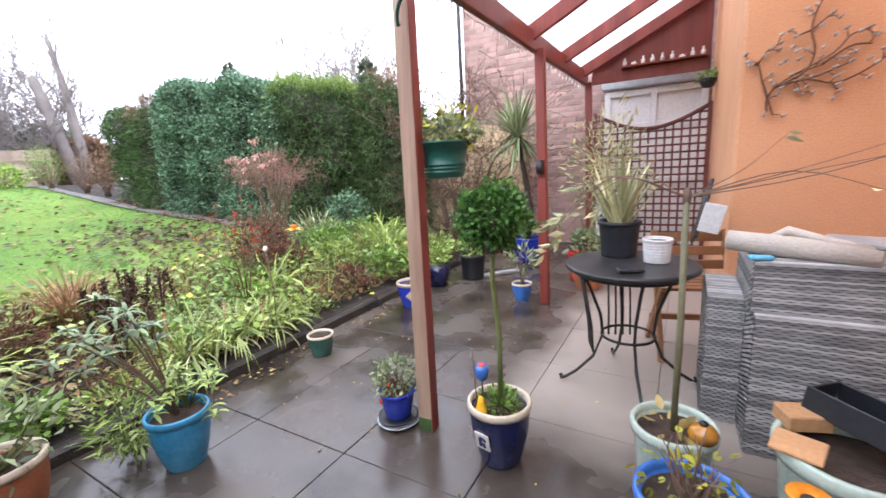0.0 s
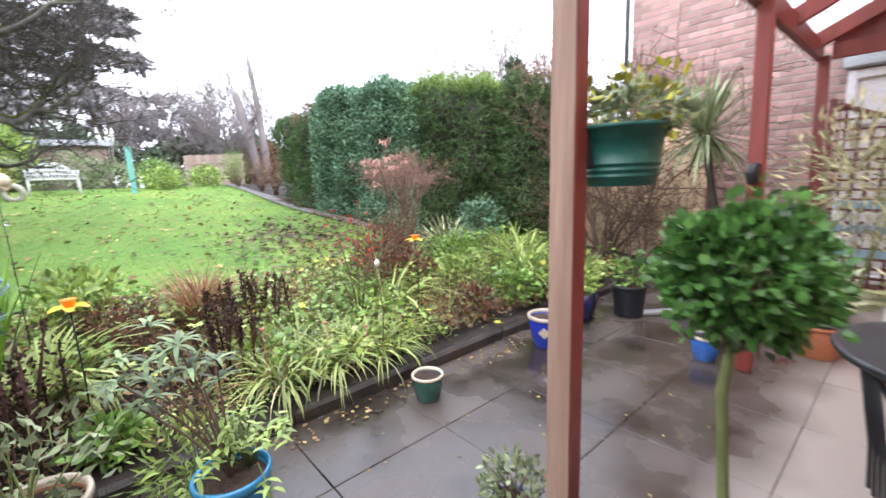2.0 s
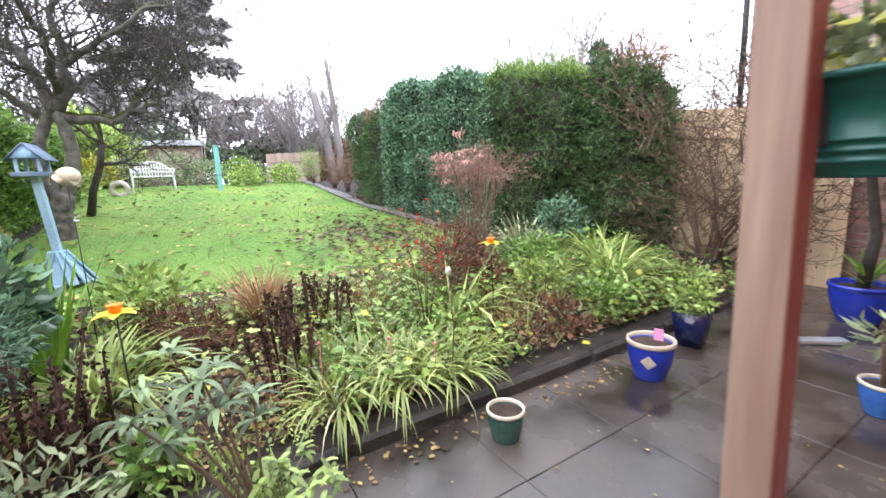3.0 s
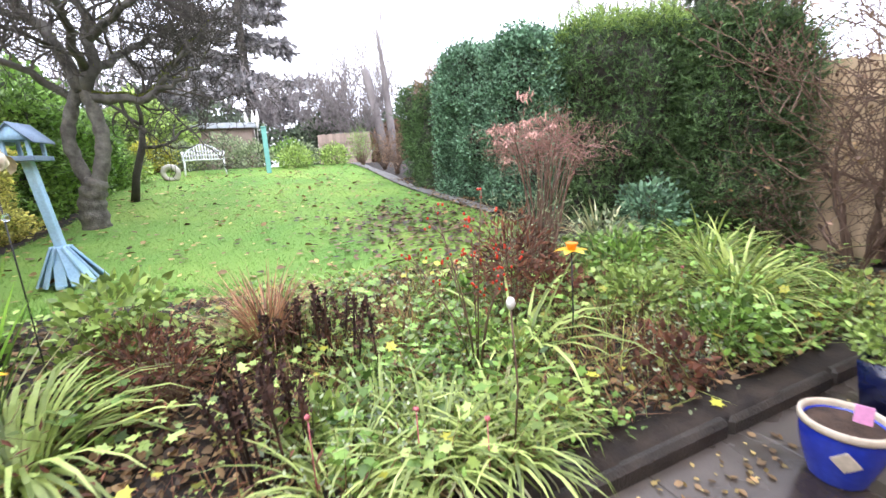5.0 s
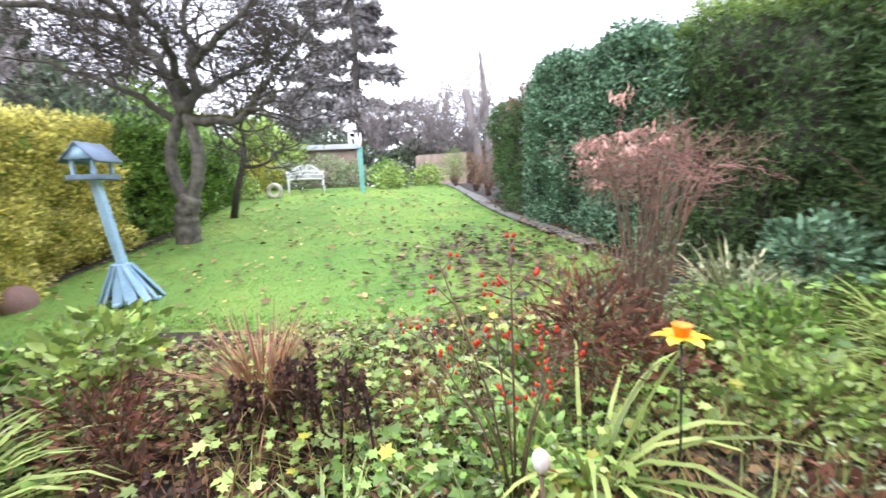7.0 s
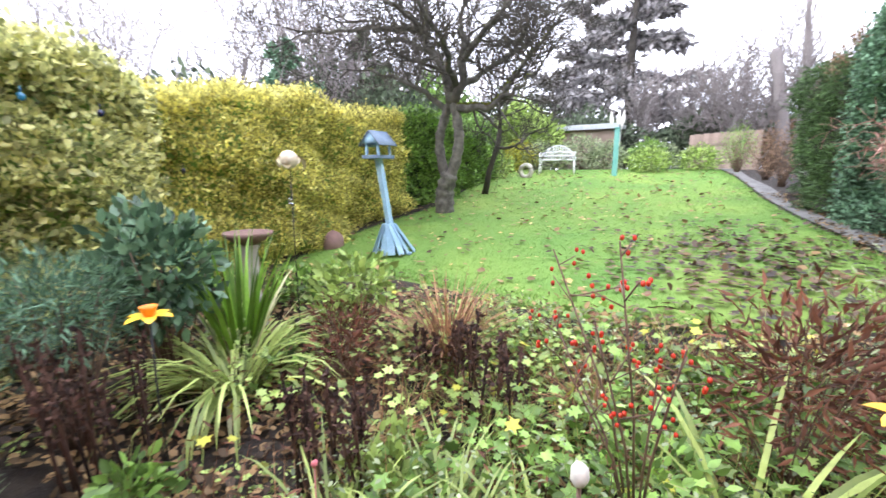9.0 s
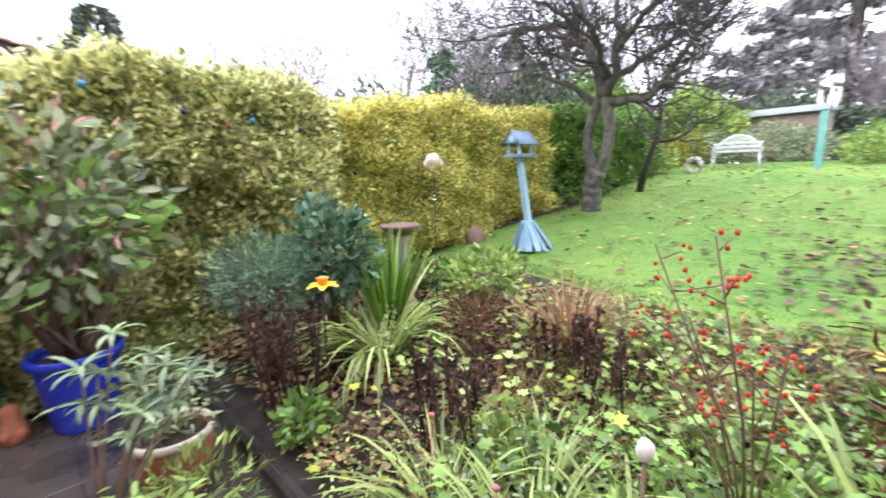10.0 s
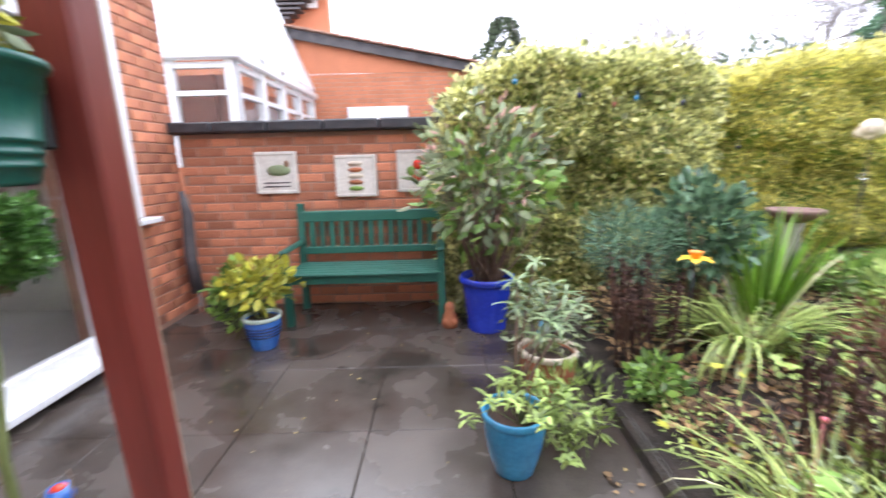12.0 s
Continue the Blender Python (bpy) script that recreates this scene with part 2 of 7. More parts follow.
M["card"] = mat("brown_card", (0.42, 0.22, 0.10), (0.50, 0.28, 0.13), 6, 0.8, 0.2, 70)
M["plain_blue"] = mat("blue_label", (0.10, 0.38, 0.62), (0.13, 0.42, 0.66), 6, 0.5, 0.05, 70)
M["pink_label"] = mat("pink_label", (0.78, 0.33, 0.58), (0.82, 0.38, 0.62), 6, 0.5, 0.05, 70)
M["slate"] = mat("dark_roof_tile", (0.06, 0.055, 0.06), (0.11, 0.10, 0.10), 6, 0.7, 0.4, 60)
M["tile_red"] = mat("clay_roof_tile", (0.30, 0.16, 0.11), (0.38, 0.22, 0.16), 6, 0.8, 0.4, 60)
M["dark_room"] = mat("pale_plaster", (0.58, 0.55, 0.51), (0.64, 0.61, 0.57), 2, 0.9, 0.1, 30)
M["curtain"] = mat("red_brown_curtain", (0.22, 0.07, 0.05), (0.28, 0.10, 0.07), 4, 0.9, 0.3, 50)
M["galv"] = mat("galvanised_metal", (0.42, 0.45, 0.47), (0.55, 0.58, 0.6), 9, 0.4, 0.1, 80, metal=0.6)
M["heron"] = mat("cream_enamel", (0.62, 0.50, 0.32), (0.80, 0.74, 0.58), 12, 0.4, 0.1, 60)


def glass_mat(name, tint, rough):
    m = bpy.data.materials.new(name)
    m.use_nodes = True
    b = m.node_tree.nodes["Principled BSDF"]
    b.inputs["Base Color"].default_value = (*tint, 1)
    b.inputs["Roughness"].default_value = rough
    b.inputs["Transmission Weight"].default_value = 1.0
    b.inputs["IOR"].default_value = 1.45
    return m


M["glass"] = glass_mat("window_glass", (0.95, 0.97, 0.97), 0.02)
M["opal"] = bpy.data.materials.new("clear_roof_sheet")
M["opal"].use_nodes = True
on = M["opal"].node_tree
clear, shine, both_ = on.nodes.new("ShaderNodeBsdfTransparent"), on.nodes.new("ShaderNodeBsdfTranslucent"), on.nodes.new("ShaderNodeMixShader")
shine.inputs["Color"].default_value = (0.9, 0.9, 0.9, 1)
both_.inputs[0].default_value = 0.75
on.links.new(clear.outputs[0], both_.inputs[1])
on.links.new(shine.outputs[0], both_.inputs[2])
on.links.new(both_.outputs[0], on.nodes["Material Output"].inputs["Surface"])


def slab_material():
    """Wet paving with puddled gloss, and a dry stretch under the clear roof."""
    m = mat("wet_paving", (0.024, 0.018, 0.014), (0.104, 0.086, 0.072), 2.4, 0.03, 0.08, 120, vary=0.06, rough2=0.42, spec=0.55)
    nt = m.node_tree
    N, L = nt.nodes, nt.links
    b = N["Principled BSDF"]
    geo = N.new("ShaderNodeNewGeometry")
    wob = N.new("ShaderNodeTexNoise")
    wob.inputs["Scale"].default_value, wob.inputs["Detail"].default_value = 2.2, 3
    L.new(geo.outputs["Position"], wob.inputs["Vector"])
    for n in N:
        if n.bl_idname == "ShaderNodeTexNoise" and n is not wob:
            for k in list(n.inputs["Vector"].links):
                L.remove(k)
            L.new(geo.outputs["Position"], n.inputs["Vector"])
    sep = N.new("ShaderNodeSeparateXYZ")
    L.new(geo.outputs["Position"], sep.inputs[0])

    def edge(axis, at, soft):
        a = N.new("ShaderNodeMath")
        a.operation = "MULTIPLY_ADD"
        a.inputs[1].default_value = 0.45
        L.new(wob.outputs["Fac"], a.inputs[0])
        L.new(sep.outputs[axis], a.inputs[2])
        r = N.new("ShaderNodeMapRange")
        r.inputs[1].default_value, r.inputs[2].default_value = at + 0.22 - soft, at + 0.22 + soft
        L.new(a.outputs[0], r.inputs[0])
        return r.outputs[0]

    both = N.new("ShaderNodeMath")
    both.operation = "MULTIPLY"
    L.new(edge("X", -1.02, 0.14), both.inputs[0])
    L.new(edge("Y", 2.5, 0.25), both.inputs[1])
    hv = b.inputs["Base Color"].links[0].from_socket
    dry = N.new("ShaderNodeMix")
    dry.data_type = "RGBA"
    dry.inputs[7].default_value = (0.335, 0.285, 0.245, 1)
    L.new(both.outputs[0], dry.inputs[0])
    L.new(hv, dry.inputs[6])
    L.new(dry.outputs[2], b.inputs["Base Color"])
    ro = b.inputs["Roughness"].links[0].from_socket
    rm = N.new("ShaderNodeMix")
    rm.inputs[3].default_value = 0.75
    L.new(both.outputs[0], rm.inputs[0])
    L.new(ro, rm.inputs[2])
    L.new(rm.outputs[0], b.inputs["Roughness"])
    return m


M["slab"] = slab_material()


# ---- geometry helpers ----
rng = np.random.default_rng(7)


def unit(v):
    v = np.asarray(v, float)
    return v / np.maximum(np.linalg.norm(v, axis=-1, keepdims=True), 1e-9)


class Geo:
    """Collects vertices and faces of one mesh."""

    boxy = False

    def __init__(self):
        self.v, self.f, self.n = [], [], 0

    def add(self, verts, faces):
        verts = np.asarray(verts, float).reshape(-1, 3)
        self.v.append(verts)
        for fc in faces:
            fc = np.asarray(fc, int)
            if fc.size:
                self.f.append(fc + self.n)
        self.n += len(verts)
        return self

    def box(self, c, size, bevel=0.004, rot=None):
        self.boxy = True
        h = np.array(size, float) / 2
        b = min(bevel, 0.45 * min(size))
        key, V = {}, []
        for a in range(3):
            for s in np.ndindex(2, 2, 2):
                sg = np.array(s) * 2 - 1
                p = (h - b) * sg
                p[a] = h[a] * sg[a]
                key[(a, *s)] = len(V)
                V.append(p)
        V = np.array(V)
        Q, T = [], []
        for a in range(3):
            o = [k for k in range(3) if k != a]
            for s in (0, 1):
                q = []
                for u, w in ((0, 0), (1, 0), (1, 1), (0, 1)):
                    t = [0, 0, 0]
                    t[a], t[o[0]], t[o[1]] = s, u, w
                    q.append(key[(a, *t)])
                Q.append(q)
            for u, w in ((0, 0), (1, 0), (0, 1), (1, 1)):
                q = []
                for ax, e in ((o[0], 0), (o[0], 1), (o[1], 1), (o[1], 0)):
                    t = [0, 0, 0]
                    t[a], t[o[0]], t[o[1]] = e, u, w
                    q.append(key[(ax, *t)])
                Q.append(q)
        for s in np.ndindex(2, 2, 2):
            T.append([key[(a, *s)] for a in range(3)])
        Q = [q if np.dot(np.cross(V[q[1]] - V[q[0]], V[q[2]] - V[q[0]]), V[q].mean(0)) > 0 else q[::-1] for q in Q]
        T = [q if np.dot(np.cross(V[q[1]] - V[q[0]], V[q[2]] - V[q[0]]), V[q].mean(0)) > 0 else q[::-1] for q in T]
        if rot is not None:
            V = V @ np.array(Euler([radians(a) for a in rot]).to_matrix()).T
        return self.add(V + np.array(c), [Q, T])

    def beam(self, p, q, w, h, bevel=0.004):
        """A squared timber from p to q; w across, h upright."""
        self.boxy = True
        p, q = np.array(p, float), np.array(q, float)
        d = q - p
        ln = np.linalg.norm(d)
        x = d / ln
        y = unit(np.cross((0, 0, 1), x)) if abs(x[2]) < 0.99 else np.array((0, 1.0, 0))
        z = np.cross(x, y)
        g = Geo().box((0, 0, 0), (ln, w, h), bevel)
        return self.add(g.v[0] @ np.array([x, y, z]) + (p + q) / 2, g.f)

    def tube(self, pts, rad, sides=6, cap=True):
        pts = np.asarray(pts, float)
        n = len(pts)
        rad = np.broadcast_to(np.asarray(rad, float), (n,))
        tan = unit(np.gradient(pts, axis=0))
        up = np.array((0.31, 0.17, 0.93)) if abs(tan[0] @ np.array((0.31, 0.17, 0.93))) < 0.9 else np.array((1.0, 0, 0))
        a = unit(np.cross(tan, up))
        b = np.cross(tan, a)
        th = np.arange(sides) * 2 * np.pi / sides
        V = pts[:, None] + rad[:, None, None] * (np.cos(th)[None, :, None] * a[:, None] + np.sin(th)[None, :, None] * b[:, None])
        i = np.arange(n - 1)[:, None] * sides
        j = np.arange(sides)[None]
        k = (j + 1) % sides
        Q = np.stack([i + j, i + k, i + sides + k, i + sides + j], -1).reshape(-1, 4)
        V = V.reshape(-1, 3)
        F = [Q]
        if cap:
            V = np.concatenate([V, pts[:1], pts[-1:]])
            s = np.arange(sides)
            F.append(np.stack([(s + 1) % sides, s, np.full(sides, n * sides)], -1))
            F.append(np.stack([(n - 1) * sides + s, (n - 1) * sides + (s + 1) % sides, np.full(sides, n * sides + 1)], -1))
        return self.add(V, F)

    def lathe(self, profile, seg=28, c=(0, 0, 0), squash=1.0):
        """Turns a profile of (radius, height) about z."""
        pr = np.array(profile, float)
        n = len(pr)
        th = np.arange(seg) * 2 * np.pi / seg
        V = np.stack([pr[:, 0, None] * np.cos(th), pr[:, 0, None] * np.sin(th) * squash, np.repeat(pr[:, 1, None], seg, 1)], -1).reshape(-1, 3)
        i = np.arange(n - 1)[:, None] * seg
        j = np.arange(seg)[None]
        k = (j + 1) % seg
        Q = np.stack([i + j, i + k, i + seg + k, i + seg + j], -1).reshape(-1, 4)
        return self.add(V + np.array(c), [Q])

    def ball(self, c, r, seg=10, rough=0.0):
        a = np.linspace(0, np.pi, seg // 2 + 1)
        g = Geo().lathe(np.stack([np.sin(a) + 1e-4, -np.cos(a)], 1), seg)
        V = g.v[0]
        if rough:
            V = V * (1 + rough * rng.normal(size=(len(V), 1)))
        return self.add(V * np.array(r) + np.array(c), g.f)

    def leaves(self, pos, direc, size, shape="oval", roll=None, width=None):
        """One leaf at each place, pointing along direc."""
        T, F = LEAF[shape]
        pos = np.asarray(pos, float)
        n = len(pos)
        y = unit(direc)
        r = unit(rng.normal(size=(n, 3)) if roll is None else np.asarray(roll, float) + 0.25 * rng.normal(size=(n, 3)))
        x = unit(np.cross(y, r))
        z = np.cross(x, y)
        s = np.broadcast_to(np.asarray(size, float), (n,))[:, None]
        w = 1.0 if width is None else width
        V = pos[:, None] + s[:, None] * (T[None, :, 0, None] * w * x[:, None] + T[None, :, 1, None] * y[:, None] + T[None, :, 2, None] * z[:, None])
        k = len(T)
        faces = (np.arange(n)[:, None, None] * k + F[None]).reshape(-1, F.shape[1])
        return self.add(V.reshape(-1, 3), [faces])

    def blades(self, pos, az, length, width, lift, droop, seg=5):
        """Arching strap leaves: az the way they lean, lift the first slope in radians, droop how far they bend over."""
        n = len(pos)
        pos = np.asarray(pos, float)
        t = np.linspace(0, 1, seg + 1)
        L = np.broadcast_to(np.asarray(length, float), (n,))
        ang = np.broadcast_to(lift, (n,))[:, None] - np.broadcast_to(droop, (n,))[:, None] * t[None] ** 1.5
        dx = np.cos(ang) * L[:, None] / seg
        dz = np.sin(ang) * L[:, None] / seg
        hx = np.concatenate([np.zeros((n, 1)), np.cumsum(dx[:, 1:], 1)], 1)
        hz = np.concatenate([np.zeros((n, 1)), np.cumsum(dz[:, 1:], 1)], 1)
        ca, sa = np.cos(az), np.sin(az)
        C = np.stack([pos[:, 0, None] + hx * ca[:, None], pos[:, 1, None] + hx * sa[:, None], pos[:, 2, None] + hz], -1)
        side = np.stack([-sa, ca, np.zeros(n)], -1)
        wd = np.broadcast_to(np.asarray(width, float), (n,))[:, None] * (np.sin(np.pi * np.clip(t * 0.86 + 0.14, 0, 1)) ** 0.7)[None] * 0.5
        V = np.stack([C - side[:, None] * wd[..., None], C + side[:, None] * wd[..., None]], 2).reshape(-1, 3)
        i = (np.arange(n)[:, None] * (seg + 1) + np.arange(seg)[None]).reshape(-1) * 2
        return self.add(V, [np.stack([i, i + 1, i + 3, i + 2], -1)])

    def mesh(self, name, material, smooth=False):
        me = bpy.data.meshes.new(name)
        V = np.concatenate(self.v)
        me.vertices.add(len(V))
        me.vertices.foreach_set("co", V.astype(np.float32).ravel())
        tot = np.concatenate([np.full(len(f), f.shape[1], np.int32) for f in self.f])
        idx = np.concatenate([f.ravel() for f in self.f]).astype(np.int32)
        me.loops.add(len(idx))
        me.loops.foreach_set("vertex_index", idx)
        me.polygons.add(len(tot))
        me.polygons.foreach_set("loop_start", (np.cumsum(tot) - tot).astype(np.int32))
        me.polygons.foreach_set("loop_total", tot)
        me.polygons.foreach_set("use_smooth", np.full(len(tot), bool(smooth or not self.boxy)))
        me.update(calc_edges=True)
        me.validate()
        me.materials.append(M[material] if isinstance(material, str) else material)
        return me


LEAF = {
    "oval": (np.array([(0, 0, 0), (0.26, 0.35, 0.05), (0.2, 0.72, 0.02), (0, 1, -0.06), (-0.2, 0.72, 0.02), (-0.26, 0.35, 0.05)]), np.array([(0, 1, 2, 3), (0, 3, 4, 5)])),
    "lance": (np.array([(0, 0, 0), (0.11, 0.4, 0.04), (0, 1, -0.1), (-0.11, 0.4, 0.04)]), np.array([(0, 1, 2), (0, 2, 3)])),
    "round": (np.array([(0, 0, 0), (0.42, 0.2, 0.06), (0.46, 0.6, 0.08), (0.2, 0.95, 0.02), (-0.2, 0.95, 0.02), (-0.46, 0.6, 0.08), (-0.42, 0.2, 0.06)]), np.array([(0, 1, 2, 3), (0, 4, 5, 6)])),
    "chip": (np.array([(0, 0, 0), (0.3, 0.5, 0.06), (0, 1, 0), (-0.3, 0.5, 0.06)]), np.array([(0, 1, 2), (0, 2, 3)])),
    "lobed": (np.array([(0, 0.45, 0.03), (0, 0, 0), (0.22, 0.22, 0.03), (0.48, 0.12, 0.05), (0.33, 0.46, 0.04), (0.46, 0.78, 0.06), (0.16, 0.72, 0.03), (0, 1.02, -0.03), (-0.16, 0.72, 0.03), (-0.46, 0.78, 0.06), (-0.33, 0.46, 0.04), (-0.48, 0.12, 0.05), (-0.22, 0.22, 0.03)]), np.array([(0, k, k + 1 if k < 12 else 1) for k in range(1, 13)])),
    "needle": (np.array([(-0.07, 0, 0), (0.07, 0, 0), (0, 1, 0)]), np.array([(0, 1, 2)])),
}


def thing(name, at, label, category, group="", kind="", turn=0.0):
    ob = new(name)
    ob.empty_display_size = 0.1
    ob.matrix_basis = pose(*at, 0, 0, turn)
    return tagged(ob, label, category, group, kind)


FINE = {"woven_top", "withered_foliage", "branchwork", "twigwork", "limbwork", "stemwork", "foliage", "hip_cluster", "seed_plume", "shootwork", "brickwork", "roof_tiling", "petal_ring", "moss", "leafy_top", "fallen_leaves", "basal_leaves"}


def part(name, geo, material, parent, label="", smooth=False):
    """Links the geometry as one mesh under its thing; it is given in the thing's own space."""
    ob = new(name, geo.mesh(name, material, smooth))
    ob.parent = parent
    if name in FINE:
        tagged(ob, kind="stuff")
    return tagged(ob, label) if label else ob


def solo(name, geo, material, label, category, at=(0, 0, 0), kind="", group="", smooth=False, turn=0.0):
    ob = new(name, geo.mesh(name, material, smooth))
    ob.matrix_basis = pose(*at, 0, 0, turn)
    return tagged(ob, label, category, group, kind)


KERB_X = -2.72


def gz(x, y=0.0):
    """Height of the ground: the patio is level, the garden climbs gently towards its far end."""
    x = np.asarray(x, float)
    d = KERB_X - x
    h = 0.075 + np.clip(d, 0, 10.3) * 0.1165 + np.clip(d - 10.3, 0, 40) * 0.004
    return np.where(x > KERB_X, 0.0, h)


def G(x, y):
    return float(gz(x, y))


# ---- ground ----
def ground_sheet():
    xs = np.concatenate([[-400, -120, -60, -35, -24, -18], np.arange(-14, -2.7, 0.2), [-2.72, -2.71, 0.7, 6, 30, 120, 400]])
    ys = np.concatenate([[-400, -120, -50, -25, -12, -6, -3, -1.5], np.arange(-0.8, 6.6, 0.2), [7, 9, 14, 25, 50, 120, 400]])
    X, Y = np.meshgrid(xs, ys, indexing="ij")
    Z = gz(X)
    Z = np.where(X >= -2.715, -0.06, Z)
    bed = (X < -2.75) & (X > -5.0) & (Y > -1) & (Y < 6.5)
    Z = Z + np.where(bed, 0.03 * np.sin(X * 5.1 + Y * 2.3) * np.cos(Y * 4.7 - X), 0)
    n, m = X.shape
    i = np.arange(n - 1)[:, None] * m + np.arange(m - 1)[None]
    g = Geo().add(np.stack([X, Y, Z], -1), [np.stack([i, i + m, i + m + 1, i + 1], -1).reshape(-1, 4)])
    solo("ground", g, "soil", "dark wet garden soil", "ground", kind="structure", smooth=True)


def lawn_side(x):
    """The two long edges of the lawn at x."""
    return -0.28 + 0.12 * math.sin(x * 1.3), 4.42 + 0.10 * math.sin(x * 0.9) - 0.055 * (-x - 9)


def lawn_near(y):
    return -4.95 - 0.18 * math.sin(y * 1.7 + 0.4) - 0.25 * max(0.0, y - 3.0)


def lawn():
    V, F = [], []
    nx, ny = 60, 44
    for j in range(ny + 1):
        for i in range(nx + 1):
            s = i / nx
            y0 = j / ny
            near = lawn_near(-0.3 + 4.7 * y0)
            x = near + (-13.0 - near) * s
            a, b = lawn_side(x)
            y = a + (b - a) * y0
            edge = min(i, j, ny - j, 2) / 2
            V.append((x, y, G(x, y) + 0.02 * edge))
    for j in range(ny):
        for i in range(nx):
            k = j * (nx + 1) + i
            F.append((k, k + nx + 1, k + nx + 2, k + 1))
    lw = solo("lawn", Geo().add(V, [F]), "turf", "short green lawn strewn with fallen leaves", "lawn", kind="structure", smooth=True)
    n = 150000
    u = rng.random(n) ** 1.35
    w = rng.random(n)
    ynom = -0.3 + 4.7 * w
    near = -4.95 - 0.18 * np.sin(ynom * 1.7 + 0.4) - 0.25 * np.maximum(0, ynom - 3.0)
    x = near + (-13.0 - near) * u
    a = -0.28 + 0.12 * np.sin(x * 1.3)
    b = 4.42 + 0.10 * np.sin(x * 0.9) - 0.055 * (-x - 9)
    y = a + (b - a) * w + rng.normal(size=n) * 0.02
    bare = np.sin(x * 2.1 + 1.0) * np.sin(y * 2.6) + 0.5 * np.sin(x * 5 + y * 3)
    muddy = (np.hypot((x + 6.3) / 1.3, (y - 3.5) / 0.75) < 1) & (bare > -0.5)
    keep = ~muddy | (rng.random(n) < 0.12)
    x, y = x[keep], y[keep]
    P = np.stack([x, y, gz(x) + 0.015], -1)
    d = np.stack([rng.normal(size=len(x)) * 0.5, rng.normal(size=len(x)) * 0.5, np.ones(len(x))], -1)
    g = Geo().leaves(P, d, rng.uniform(0.010, 0.022, len(x)), "needle", width=2.4)
    solo("grass", g, "grass", "short mown green grass blades", "grass", kind="stuff")
    return lw


def garden_path():
    """A narrow worn path between the lawn and the tall hedge."""
    xs = np.linspace(-13.4, -6.4, 44)
    edge = np.array([lawn_side(x)[1] for x in xs])
    w = 0.22 + 0.04 * np.sin(xs * 2.3)
    rows = [np.stack([xs, edge + 0.03 + w * s, gz(xs) + 0.022 - 0.03 * abs(s - 0.5) ** 3], -1) for s in (0, 0.25, 0.5, 0.75, 1)]
    n = len(xs)
    i = (np.arange(4)[:, None] * n + np.arange(n - 1)[None]).reshape(-1)
    solo("path", Geo().add(np.concatenate(rows), [np.stack([i, i + 1, i + n + 1, i + n], -1)]), "path", "narrow grey worn garden path", "path", kind="structure", smooth=True)


garden_path()


def scatter_litter():
    def fallen(n, xr, yr, size, material, label, z=0.012, mask=None, lift=0.25):
        x, y = rng.uniform(*xr, n), rng.uniform(*yr, n)
        if mask is not None:
            k = mask(x, y)
            x, y = x[k], y[k]
        P = np.stack([x, y, gz(x) + z], -1)
        d = np.stack([rng.normal(size=len(x)), rng.normal(size=len(x)), lift * rng.random(len(x))], -1)
        up = np.stack([np.zeros(len(x)), np.zeros(len(x)), np.ones(len(x))], -1)
        g = Geo().leaves(P, d, rng.uniform(size[0], size[1], len(x)), "oval", roll=up, width=1.4)
        solo("fallen_leaves", g, material, label, "leaves", kind="stuff")

    fallen(950, (-12.5, -5.0), (-0.3, 4.4), (0.04, 0.09), "litter", "brown fallen leaves lying on the lawn", 0.045)
    fallen(3600, (-7.8, -4.9), (2.3, 4.6), (0.03, 0.08), "dead_leaf", "dark leaves over the muddy lawn corner", 0.045, lambda x, y: rng.random(len(x)) < np.exp(-(((x + 6.1) / 1.2) ** 2 + ((y - 3.6) / 0.85) ** 2)))
    fallen(420, (-12.5, -5.0), (-0.3, 3.4), (0.03, 0.06), "litter_yellow", "yellow fallen leaves on the lawn", 0.047)
    fallen(12000, (-4.95, -2.83), (-0.3, 6.3), (0.02, 0.06), "litter", "brown leaf litter on the flower bed", 0.035, lift=0.7)
    fallen(1600, (-9.8, -5.2), (4.45, 5.2), (0.03, 0.06), "litter", "leaf litter under the tall hedge", 0.02)
    fallen(90, (-2.66, -2.5), (1.6, 3.8), (0.015, 0.04), "litter", "brown leaves gathered along the bed edging", 0.006, lift=0.15)
    fallen(110, (-2.66, -0.6), (0.1, 4.6), (0.010, 0.022), "litter_yellow", "small pale leaves stuck to wet paving", 0.004, lift=0.05)
    fallen(60, (-2.67, -2.5), (1.9, 3.6), (0.012, 0.032), "litter_yellow", "pale leaves lying along the bed edging", 0.006, lift=0.15)


